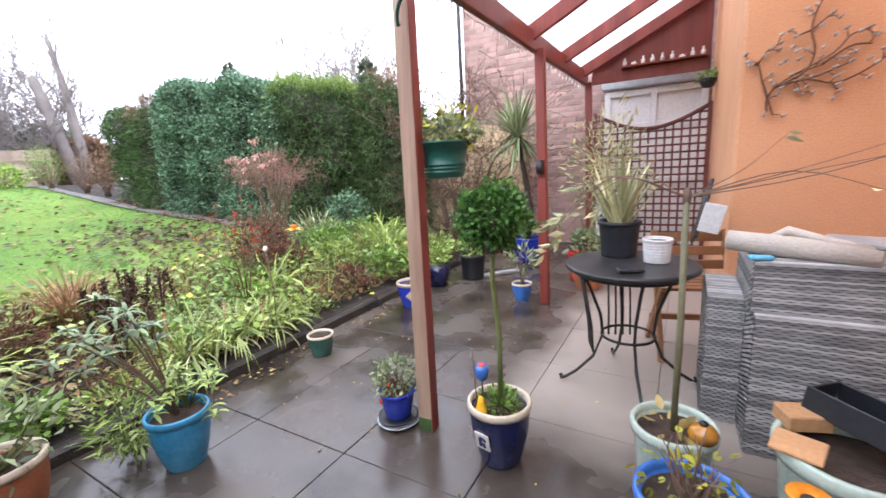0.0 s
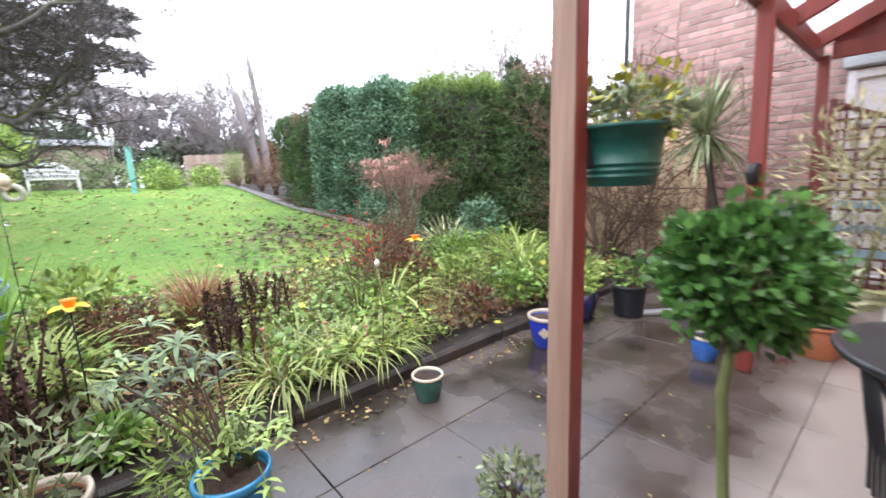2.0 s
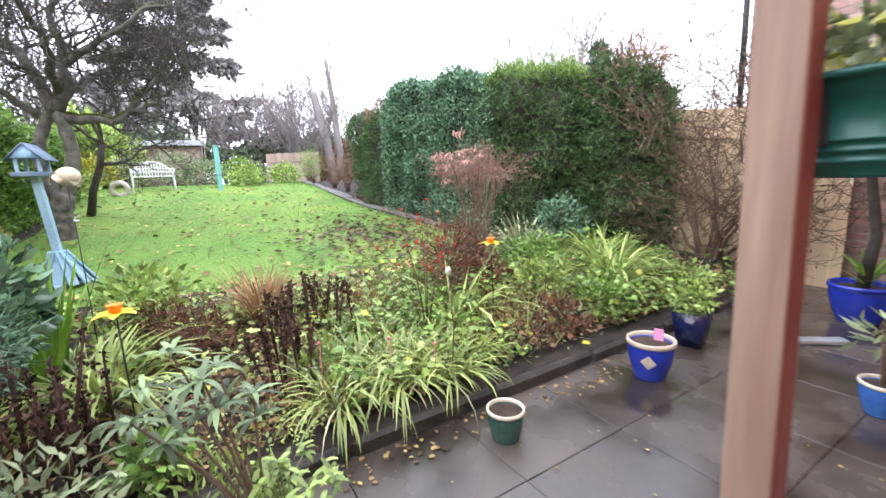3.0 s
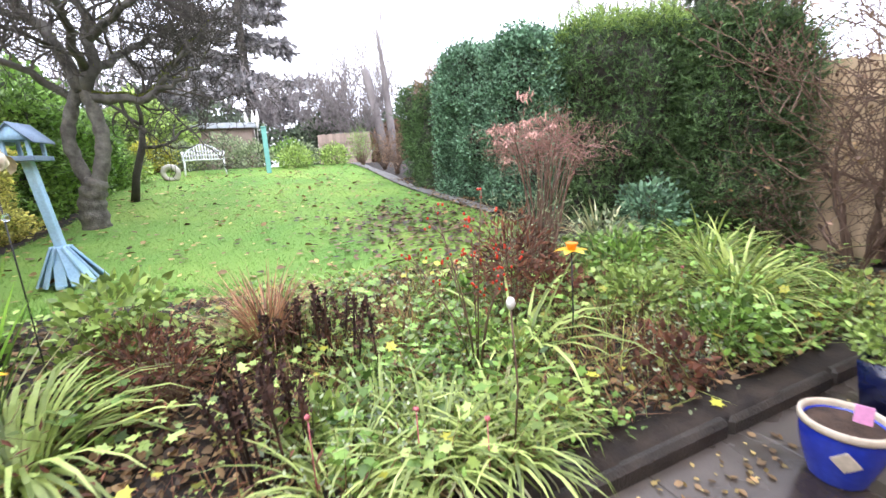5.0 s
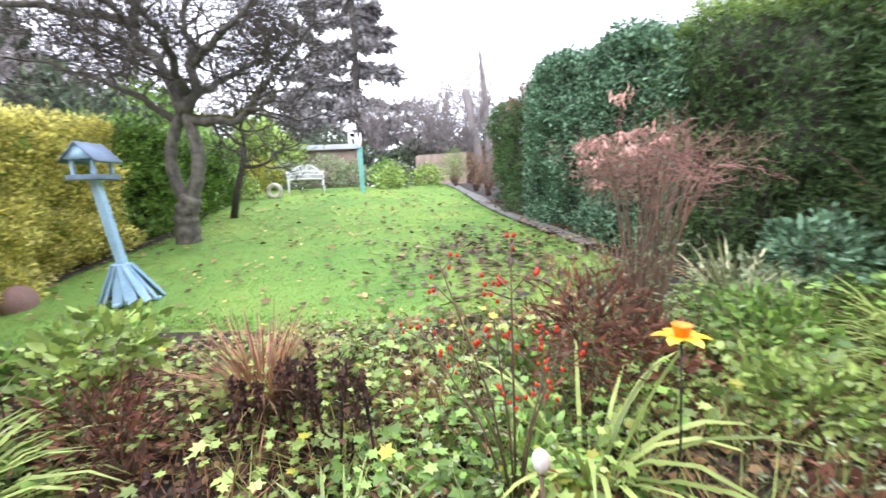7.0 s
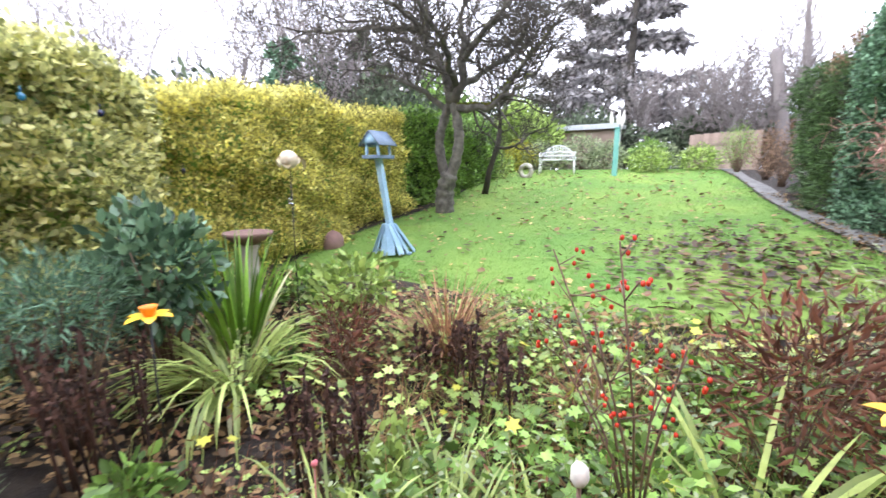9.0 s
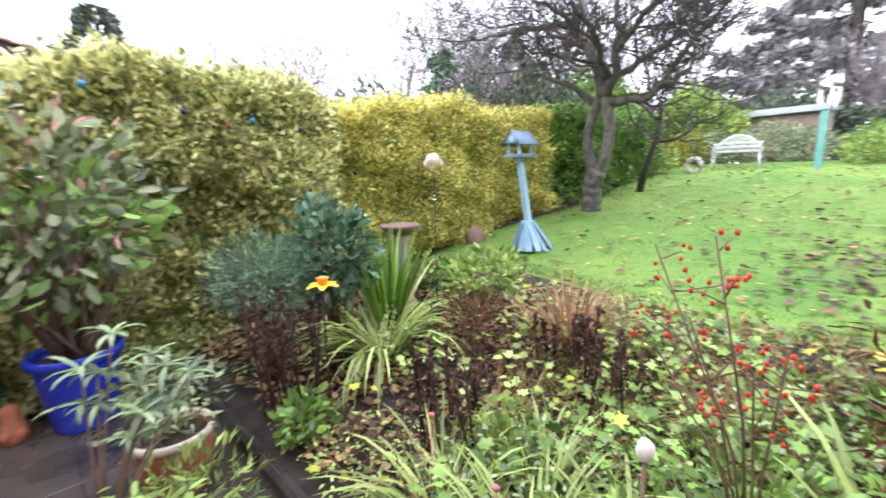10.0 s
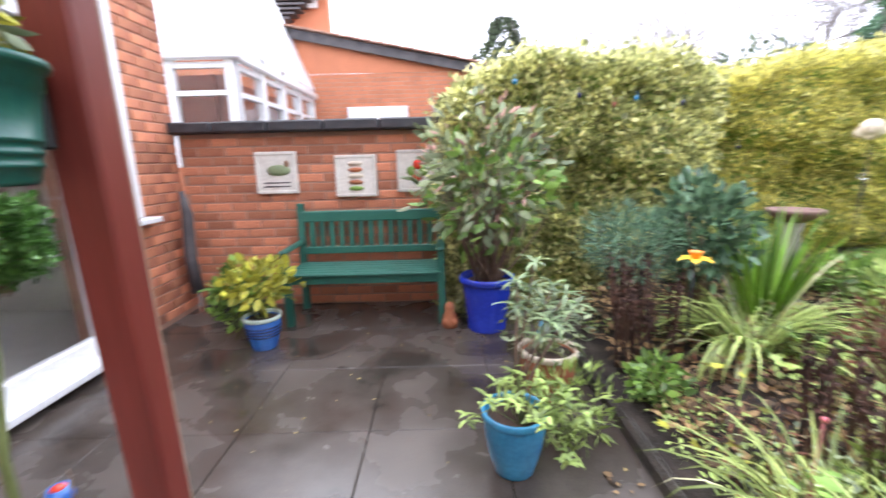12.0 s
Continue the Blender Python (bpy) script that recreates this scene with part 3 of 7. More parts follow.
# ---- foliage builders ----
def hedge(name, label, front, depth, top, material, leaf, n, size, jag=0.05, shade_core_mat="bark_dark", shape="oval", top_mat=None, category="hedge", round_=0.0):
    """A clipped hedge along a front line (x0, y0) to (x1, y1), growing depth away from the camera side; top: heights at both ends."""
    (x0, y0), (x1, y1) = front
    ln = math.hypot(x1 - x0, y1 - y0)
    ax, ay = (x1 - x0) / ln, (y1 - y0) / ln
    px, py = -ay, ax
    if depth < 0:
        px, py, depth = -px, -py, -depth
    th = thing(name, ((x0 + x1) / 2, (y0 + y1) / 2, 0), label, category)
    cx, cy = (x0 + x1) / 2, (y0 + y1) / 2

    def place(u, d, z):
        return np.stack([x0 + ax * u + px * d - cx, y0 + ay * u + py * d - cy, z], -1)

    def wob(u, z):
        return 0.09 * np.sin(u * 3.1 + z * 2.2 + x0 * 3) + 0.06 * np.sin(u * 7.3 - z * 4.1 + 1.3) + 0.05 * np.sin(z * 9 + u * 2) + 0.03 * np.sin(u * 17 + 2 * np.sin(z * 8)) + 0.025 * np.sin(z * 21 + u * 6) - round_ * ends(u)

    def ends(u):
        return np.exp(-np.clip(u, 0, None) / 0.13) + np.exp(-np.clip(ln - u, 0, None) / 0.13)

    def tz(u):
        return top[0] + (top[1] - top[0]) * u / ln + 0.06 * np.sin(u * 2.7 + 1 + x0) + 0.04 * np.sin(u * 6.1 + x0) - round_ * ends(u)

    # solid inner sheets for the twig mass; dark default colour paints shade between leaves
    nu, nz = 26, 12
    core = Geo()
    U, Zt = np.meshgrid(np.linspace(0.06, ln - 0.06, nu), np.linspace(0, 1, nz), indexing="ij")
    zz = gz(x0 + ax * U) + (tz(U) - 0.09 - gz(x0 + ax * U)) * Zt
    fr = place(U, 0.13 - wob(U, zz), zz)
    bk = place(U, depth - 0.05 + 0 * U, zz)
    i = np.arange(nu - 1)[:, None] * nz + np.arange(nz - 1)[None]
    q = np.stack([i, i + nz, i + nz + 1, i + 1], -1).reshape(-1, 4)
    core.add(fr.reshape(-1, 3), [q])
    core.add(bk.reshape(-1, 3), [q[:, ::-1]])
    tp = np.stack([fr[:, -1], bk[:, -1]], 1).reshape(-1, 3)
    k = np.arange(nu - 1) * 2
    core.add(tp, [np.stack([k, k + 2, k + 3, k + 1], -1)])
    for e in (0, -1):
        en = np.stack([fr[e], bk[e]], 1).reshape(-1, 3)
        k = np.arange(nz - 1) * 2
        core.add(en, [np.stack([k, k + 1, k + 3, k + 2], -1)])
    part("branchwork", core, shade_core_mat, th)
    # leaves on the front, the top and both ends
    area = [ln * 1.6, ln * depth * 0.8, depth * 1.5, depth * 1.5]
    tot = sum(area)
    P, D = [], []
    for w, a in enumerate(area):
        m = int(n * a / tot)
        u = rng.uniform(0, ln, m)
        if w == 0:
            gzz = gz(x0 + ax * u)
            z = gzz + (tz(u) - gzz) * rng.random(m)
            d = 0.06 - wob(u, z) + rng.normal(size=m) * jag
            nrm = np.tile(np.array((-px, -py, 0.45)), (m, 1))
        elif w == 1:
            d = rng.uniform(0, depth, m)
            z = tz(u) + rng.normal(size=m) * jag - 0.02
            nrm = np.tile(np.array((-px * 0.3, -py * 0.3, 1.0)), (m, 1))
        else:
            u = np.full(m, 0.02 if w == 2 else ln - 0.02) + rng.normal(size=m) * jag
            d = rng.uniform(0, depth, m)
            gzz = gz(x0 + ax * u)
            z = gzz + (tz(u) - gzz) * rng.random(m)
            s = -1 if w == 2 else 1
            nrm = np.tile(np.array((ax * s, ay * s, 0.45)), (m, 1))
        P.append(place(u, d, z))
        D.append(nrm + rng.normal(size=(m, 3)) * 0.75 + np.array((0, 0, 0.3 if shape == "needle" else 0.0)))
    P, D = np.concatenate(P), np.concatenate(D)
    if shape == "needle":
        k = 9
        m = len(P) // k
        along = np.tile(np.linspace(0.0, 0.11, k), m)[:, None]
        pick = rng.choice(len(P), m, replace=False)
        ax0 = np.repeat(unit(D[pick]), k, 0)
        P = np.repeat(P[pick], k, 0) + ax0 * along - np.array((0, 0, 1.0)) * along ** 2 * 3.0
        D = ax0 * 0.9 + rng.normal(size=P.shape) * 0.55
    if top_mat:
        up = P[:, 2] > tz(np.clip((P[:, 0] + cx - x0) * ax + (P[:, 1] + cy - y0) * ay, 0, ln)) - 0.11 + 0.09 * rng.normal(size=len(P))
        part("leafy_top", Geo().leaves(P[up], D[up], rng.uniform(size[0], size[1], up.sum()), shape), top_mat, th)
        P, D = P[~up], D[~up]
    part("foliage", Geo().leaves(P, D, rng.uniform(size[0], size[1], len(P)), shape, width=1.5 if shape == "needle" else None), leaf, th)
    return th


def cloud(n, c, r, hollow=0.55):
    """Places in an uneven round mass, most of them near its skin, and the way out from the middle."""
    d = unit(rng.normal(size=(n, 3)))
    lump = 1 + 0.14 * np.sin(d[:, 0] * 5 + c[0]) * np.cos(d[:, 1] * 6 + c[1]) + 0.10 * np.sin(d[:, 2] * 7 + d[:, 0] * 4)
    rad = (hollow + (1 - hollow) * rng.random(n) ** 0.6) * lump
    return np.array(c) + d * rad[:, None] * np.array(r), d


def stems_to(base, targets, r0, bend=0.1):
    """Thin stems that fan out from the base to the targets."""
    g = Geo()
    for t in targets:
        t = np.array(t)
        b = np.array(base) + np.array((rng.normal() * 0.02, rng.normal() * 0.02, 0))
        m = (b + t) / 2 + rng.normal(size=3) * bend * np.linalg.norm(t - b) * 0.5
        s = np.linspace(0, 1, 5)[:, None]
        pts = (1 - s) ** 2 * b + 2 * s * (1 - s) * m + s ** 2 * t
        g.tube(pts, np.linspace(r0, r0 * 0.35, 5), 4)
    return g


def shrub(name, label, at, r, lift, n, size, leaf, stem="brown_twig", shape="oval", stems=9, category="shrub", hollow=0.35, droop=0.0, r0=0.006, wide=None, group=""):
    """Stems with leaves: at is its foot, the leafy mass sits lift above it with radii r."""
    th = thing(name, at, label, category, group)
    c = (0, 0, lift)
    tg, _ = cloud(stems, c, np.array(r) * 0.8, 0.6)
    part("stemwork", stems_to((0, 0, 0), tg, r0), stem, th, smooth=True)
    P, d = cloud(n, c, r, hollow)
    D = d + rng.normal(size=(n, 3)) * 0.6 + np.array((0, 0, 0.35 - droop))
    part("foliage", Geo().leaves(P, D, rng.uniform(size[0], size[1], n), shape, width=wide), leaf, th)
    return th


def clump(name, label, at, n, length, width, leaf, lift=(1.0, 1.5), droop=(0.8, 2.0), spread=0.06, category="plant", group=""):
    """A tuft of arching strap leaves."""
    th = thing(name, at, label, category, group)
    az = rng.uniform(0, 2 * np.pi, n)
    rr = spread * np.sqrt(rng.random(n))
    P = np.stack([rr * np.cos(az), rr * np.sin(az), np.zeros(n)], -1)
    turn, ln, wd = az + rng.normal(size=n) * 0.5, rng.uniform(*length, n), rng.uniform(*width, n)
    up, dr = rng.uniform(*lift, n), rng.uniform(*droop, n)
    dead = np.arange(n) % 9 == 0
    part("foliage", Geo().blades(P[~dead], turn[~dead], ln[~dead], wd[~dead], up[~dead], dr[~dead]), leaf, th)
    part("withered_foliage", Geo().blades(P[dead], turn[dead], ln[dead] * 0.9, wd[dead] * 0.8, up[dead] * 0.7, dr[dead] * 1.2), "straw" if leaf == "straw" else "l_pale", th, "pale withered blades")
    return th


def seed_spikes(name, label, at, n, h, spread, material="seed"):
    """Dead upright stems with dark fuzzy plumes."""
    th = thing(name, at, label, "plant")
    st, hd = Geo(), Geo()
    for _ in range(n):
        a, r = rng.uniform(0, 2 * np.pi), spread * math.sqrt(rng.random())
        b = np.array((r * math.cos(a), r * math.sin(a), 0))
        hh = rng.uniform(*h)
        t = b + np.array((rng.normal() * 0.05, rng.normal() * 0.05, hh))
        pts = np.linspace(b, t, 4)
        st.tube(pts, np.linspace(0.006, 0.004, 4), 5)
        hd.tube(pts[1:], [0.004, 0.007, 0.003], 5)
        m = 60
        s = rng.random(m)
        P = b + (t - b) * (0.5 + 0.5 * s)[:, None] + rng.normal(size=(m, 3)) * (0.013 * (1.15 - s))[:, None]
        hd.leaves(P, rng.normal(size=(m, 3)) + np.array((0, 0, 0.8)), rng.uniform(0.014, 0.034, m), "chip")
    part("stemwork", st, material, th)
    part("seed_plume", hd, material, th)
    return th


def branch_paths(start, direc, length, r, depth, out, kink=0.25, split=(2, 4), shrink=0.68, up=0.1, seg=6, rmin=0.002):
    """Grows a branch and its side branches as bent, tapering paths."""
    p = np.array(start, float)
    d = unit(direc)
    pts, rad = [p.copy()], [r]
    kids = []
    for i in range(seg):
        d = unit(d + rng.normal(size=3) * kink + np.array((0, 0, up)))
        p = p + d * length / seg
        pts.append(p.copy())
        rad.append(max(rmin, r * (1 - 0.6 * (i + 1) / seg)))
        if depth > 0 and i >= 1:
            kids.append((p.copy(), d.copy(), rad[-1]))
    out.append((np.array(pts), np.array(rad), depth))
    if depth > 0:
        m = rng.integers(split[0], split[1] + 1)
        for k in range(m):
            q, dd, rr = kids[(k * len(kids)) // m] if m <= len(kids) else kids[rng.integers(len(kids))]
            side = unit(np.cross(dd, rng.normal(size=3)))
            branch_paths(q, dd * 0.55 + side * 0.9, length * shrink * rng.uniform(0.75, 1.15), rr * 0.72, depth - 1, out, kink, split, shrink, up, seg, rmin)
        branch_paths(pts[-1], d, length * shrink, rad[-1], depth - 1, out, kink, split, shrink, up, seg, rmin)


def bare_tree(name, label, at, trunk, limbs, depth=4, bark="bark", twig="twig", kink=0.22, split=(2, 4), up=0.06, rmin=0.003, sides=(8, 3), shrink=0.68, category="tree"):
    """A leafless tree: trunk, a list of points and radii; limbs, (height index, direction, length, radius)."""
    th = thing(name, at, label, category)
    pts = np.array([t[:3] for t in trunk], float)
    rad = np.array([t[3] for t in trunk], float)
    g = Geo().tube(pts, rad, 12)
    part("trunk", g, bark, th, smooth=True)
    paths = []
    for i, d, ln, r in limbs:
        branch_paths(pts[i], d, ln, r, depth, paths, kink, split, shrink, up, 6, rmin)
    big, small = Geo(), Geo()
    for P, R, dp in paths:
        if dp >= depth - 1:
            big.tube(P, R, sides[0])
        else:
            small.tube(P, R, sides[1], False)
    part("limbwork", big, bark, th, smooth=True)
    if small.n:
        part("twigwork", small, twig, th)
    return th, paths


# ---- large structure ----
ground_sheet()
lawn()


def house_extension():
    g = Geo()
    g.box((0.30, 3.75, 1.7), (0.72, 0.3, 3.5), 0.012)
    g.box((0.09, 5.4, 1.7), (0.3, 3.0, 3.5), 0.012)
    solo("wall_extension", g, "render", "smooth orange rendered house wall", "wall", kind="structure")
    g = Geo().box((0.76, 2.62, 1.7), (0.2, 1.94, 3.5), 0.006)
    solo("wall_recess", g, "render", "orange rendered house wall behind the furniture", "wall", kind="structure")
    g = Geo()
    g.box((0.32, -0.22, 1.7), (0.2, 0.50, 3.5), 0.006).box((0.32, 0.445, 1.7), (0.2, 0.15, 3.5), 0.006)
    g.box((0.32, 0.20, 0.41), (0.2, 0.34, 0.92), 0.006).box((0.32, 0.20, 2.9), (0.2, 0.34, 1.1), 0.006)
    g.box((0.32, 1.60, 1.7), (0.2, 0.10, 3.5), 0.006)
    g.box((0.32, 1.035, 2.75), (0.2, 1.03, 1.4), 0.006)
    g.box((0.32, 1.035, 0.0), (0.2, 1.03, 0.1), 0.006)
    wh = solo("wall_house", g, "mortar_red", "orange brick house wall round the patio door", "wall", kind="structure")
    cache = {}
    for r in range(44):
        z = 0.04 + r * 0.075
        y = -0.47 - (r % 2) * 0.1125
        while y < 1.65:
            a, b = max(y, -0.47), min(y + 0.215, 1.65)
            door = (0.52, 1.55) if z < 2.06 else None
            win = (0.03, 0.37) if 0.86 < z < 2.36 else None
            for hole in (door, win):
                if hole and a < hole[1] and b > hole[0]:
                    if a < hole[0]:
                        b = hole[0]
                    elif b > hole[1]:
                        a = hole[1]
                    else:
                        b = a
            if b - a > 0.03:
                key = round(b - a, 3)
                if key not in cache:
                    cache[key] = Geo().box((0, 0, 0), (0.02, b - a, 0.065), 0.004).mesh("brick", "brick_orange")
                piece = new("brick", cache[key])
                piece.parent = wh
                piece.matrix_basis = pose(0.222 + 0.0012 * math.sin(y * 41 + z * 77), (a + b) / 2, z + 0.0325)
            y += 0.225
    g = Geo().box((2.2, 0.9, 1.7), (0.1, 3.0, 3.5)).box((1.3, 2.2, 1.7), (1.8, 0.1, 3.5)).box((1.3, -0.45, 1.7), (1.8, 0.1, 3.5)).box((1.3, 0.9, 3.4), (1.9, 2.8, 0.1)).box((1.3, 0.9, 0.0), (1.9, 2.8, 0.06))
    solo("wall_room", g, "dark_room", "dim room behind the patio door", "wall", kind="structure")


house_extension()


def patio_door():
    d = thing("door_1", (0.22, 1.035, 0.05), "white plastic patio door with a large pane", "door", kind="structure")
    g = Geo()
    for y in (-0.465, 0.465):
        g.box((0, y, 1.0), (0.07, 0.10, 2.0), 0.008)
    g.box((0, 0, 1.96), (0.07, 0.83, 0.08), 0.008).box((0, 0, 0.10), (0.07, 0.83, 0.12), 0.008)
    part("door_frame", g, "white", d)
    pane = part("pane", Geo().box((0.0, 0, 1.03), (0.012, 0.84, 1.78), 0.001), "glass", d)
    pane.visible_shadow = False
    part("door_sill", Geo().box((-0.07, -0.05, 0.02), (0.14, 1.16, 0.05), 0.008), "white", d)
    part("door_handle", Geo().box((-0.05, -0.465, 0.95), (0.03, 0.03, 0.16), 0.008).box((-0.07, -0.42, 1.0), (0.02, 0.12, 0.022), 0.006), "white", d)


patio_door()
wd = thing("window_1", (0.23, 0.20, 0.86), "narrow white framed window beside the patio door", "window", kind="structure")
part("window_frame", Geo().box((0, 0.135, 0.75), (0.05, 0.07, 1.5), 0.006).box((0, -0.135, 0.75), (0.05, 0.07, 1.5), 0.006).box((0, 0, 1.47), (0.05, 0.20, 0.07), 0.006).box((0, 0, 0.04), (0.05, 0.20, 0.07), 0.006), "white", wd)
part("pane", Geo().box((0.0, 0, 0.75), (0.012, 0.22, 1.38), 0.001), "glass", wd)
part("window_sill", Geo().box((-0.05, 0, -0.02), (0.14, 0.44, 0.04), 0.006), "white", wd)


def brick_wall(name, label, x0, x1, z0, z1, y, thick, facing, material, joined_material, limit, mortar="mortar"):
    """A stretcher-bond wall along x; facing: the sign of y towards which its bricks show."""
    w = solo(name, Geo().box(((x0 + x1) / 2, y - facing * (thick / 2 + 0.008), (z0 + z1) / 2), (x1 - x0, thick, z1 - z0), 0.003), mortar, label, "wall", kind="structure")
    bl, bh, j = 0.215, 0.065, 0.010
    places = []
    for r in range(int((z1 - z0) / (bh + j))):
        off = (r % 2) * (bl + j) / 2
        x = x0 - off
        while x < x1:
            a, b = max(x, x0), min(x + bl, x1)
            if b - a > 0.04:
                places.append(((a + b) / 2, z0 + j + r * (bh + j) + bh / 2, b - a))
            x += bl + j
    return w, places


BRICK_JOBS = []


def lay_bricks():
    """Bricks as pieces of their walls; alike ones share a mesh."""
    cache = {}
    for w, places, y, facing, material, joined_material, limit, pick in BRICK_JOBS:
        near = sorted(places, key=pick)[:limit]
        far = sorted(places, key=pick)[limit:]
        for x, z, ln in near:
            key = (round(ln, 2), material)
            if key not in cache:
                cache[key] = Geo().box((0, 0, 0), (ln, 0.03, 0.065), 0.005).mesh("brick", material)
            b = new("brick", cache[key])
            b.parent = w
            b.matrix_basis = pose(x, y - facing * (0.019 + 0.0015 * math.sin(x * 37 + z * 91)), z)
        if far:
            g = Geo()
            for x, z, ln in far:
                g.box((x, y - facing * 0.020, z), (ln, 0.03, 0.065), 0.004)
            tagged(part("brickwork", g, joined_material, w), kind="stuff")


# garden wall behind the bench
w, pl = brick_wall("wall_garden", "orange-red brick garden wall with dark stained courses", -2.3, 0.2, 0.0, 1.46, -0.48, 0.2, 1, "brick_orange", "brick_far", 300, "mortar_red")
BRICK_JOBS.append((w, pl, -0.48, 1, "brick_orange", "brick_far", 300, lambda p: -p[0]))
g = Geo()
for k in range(6):
    g.box((-2.1 + k * 0.44, -0.555, 1.505), (0.43, 0.33, 0.085), 0.012)
tagged(part("coping", g, "cap", w), "dark weathered coping on the wall")

# neighbouring house beyond the trellis
w, pl = brick_wall("wall_neighbour", "pinkish brick side wall of the next house", -3.36, 0.6, 0.0, 6.0, 6.95, 0.2, -1, "brick_pink", "brick_pink_far", 300)
BRICK_JOBS.append((w, pl, 6.95, -1, "brick_pink", "brick_pink_far", 300, lambda p: abs(p[1] - 1.9) + 0.5 * abs(p[0] + 2.2)))
solo("wall_neighbour_side", Geo().box((-3.26, 10.0, 3.0), (0.2, 5.7, 6.0)), "brick_pink_far", "return wall of the next house", "wall", kind="structure")
solo("downpipe", Geo().tube([(-3.40, 6.90, 0.2), (-3.40, 6.90, 3.0), (-3.40, 6.90, 6.0)], 0.03, 10), "black_metal", "black downpipe on the brick corner", "pipe", smooth=True)

# far house behind the garden wall
FY = -5.4
w, pl = brick_wall("wall_far_house", "orange brick end wall of the house behind", -2.72, 3.6, 0.0, 2.86, FY, 0.2, 1, "brick_far", "brick_far", 0, "mortar_red")
pl = [p for p in pl if p[1] > 1.2]
BRICK_JOBS.append((w, pl, FY, 1, "brick_far", "brick_far", 0, lambda p: p[0]))


def far_house():
    h = thing("house_roof", (0, FY, 0), "clay tiled roof with grey fascia over the brick house", "roof", kind="structure")
    a, b = np.array((-2.85, 0.0, 2.86)), np.array((3.6, 0.0, 4.14))
    g = Geo()
    k = 14
    for i in range(k):
        p, q = a + (b - a) * i / k, a + (b - a) * (i + 1) / k
        za = 2.86
        if i > 0:
            g.add([(p[0], 0, za), (q[0], 0, za), (q[0], 0, q[2] - 0.02), (p[0], 0, p[2] - 0.02)], [[(0, 3, 2, 1)]])
    part("gable", g, "brick_far", h)
    part("fascia", Geo().beam((a[0], 0.10, a[2] - 0.02), (b[0], 0.10, b[2] - 0.02), 0.03, 0.17), "slate", h, "grey painted fascia board")
    g = Geo()
    for i in range(24):
        p = a + (b - a) * i / 24
        q = a + (b - a) * (i + 1.12) / 24
        g.beam((p[0], -1.4, p[2] + 0.10), (q[0], -1.4, q[2] + 0.085), 3.2, 0.03)
    part("roof_tiling", g, "tile_red", h)
    g = Geo().box((-0.75, 0.03, 2.12), (1.15, 0.06, 0.26), 0.01)
    part("window", g, "white", h, "white window head")
    part("window", Geo().box((-2.05, 0.03, 2.16), (0.5, 0.06, 0.2), 0.01), "white", h, "white window head")
    # upper gable and slated roof further back
    u = thing("upper_roof", (0.9, FY - 1.5, 0), "dark tiled roof and brick gable of the house behind", "roof", kind="structure")
    g = Geo()
    for i in range(9):
        z = 4.25 + i * 0.09
        g.box((0.9 - i * 0.12, 0, z), (1.2, 0.5, 0.05), 0.006, (0, 0, 0))
    part("roof_tiling", g, "slate", u)
    part("gable", Geo().box((0.0, -0.2, 4.6), (0.9, 0.3, 1.6)), "brick_far", u)
    part("window", Geo().box((-0.05, 0.0, 4.75), (0.4, 0.08, 0.5), 0.01), "white", u, "white window on the upper gable")


far_house()


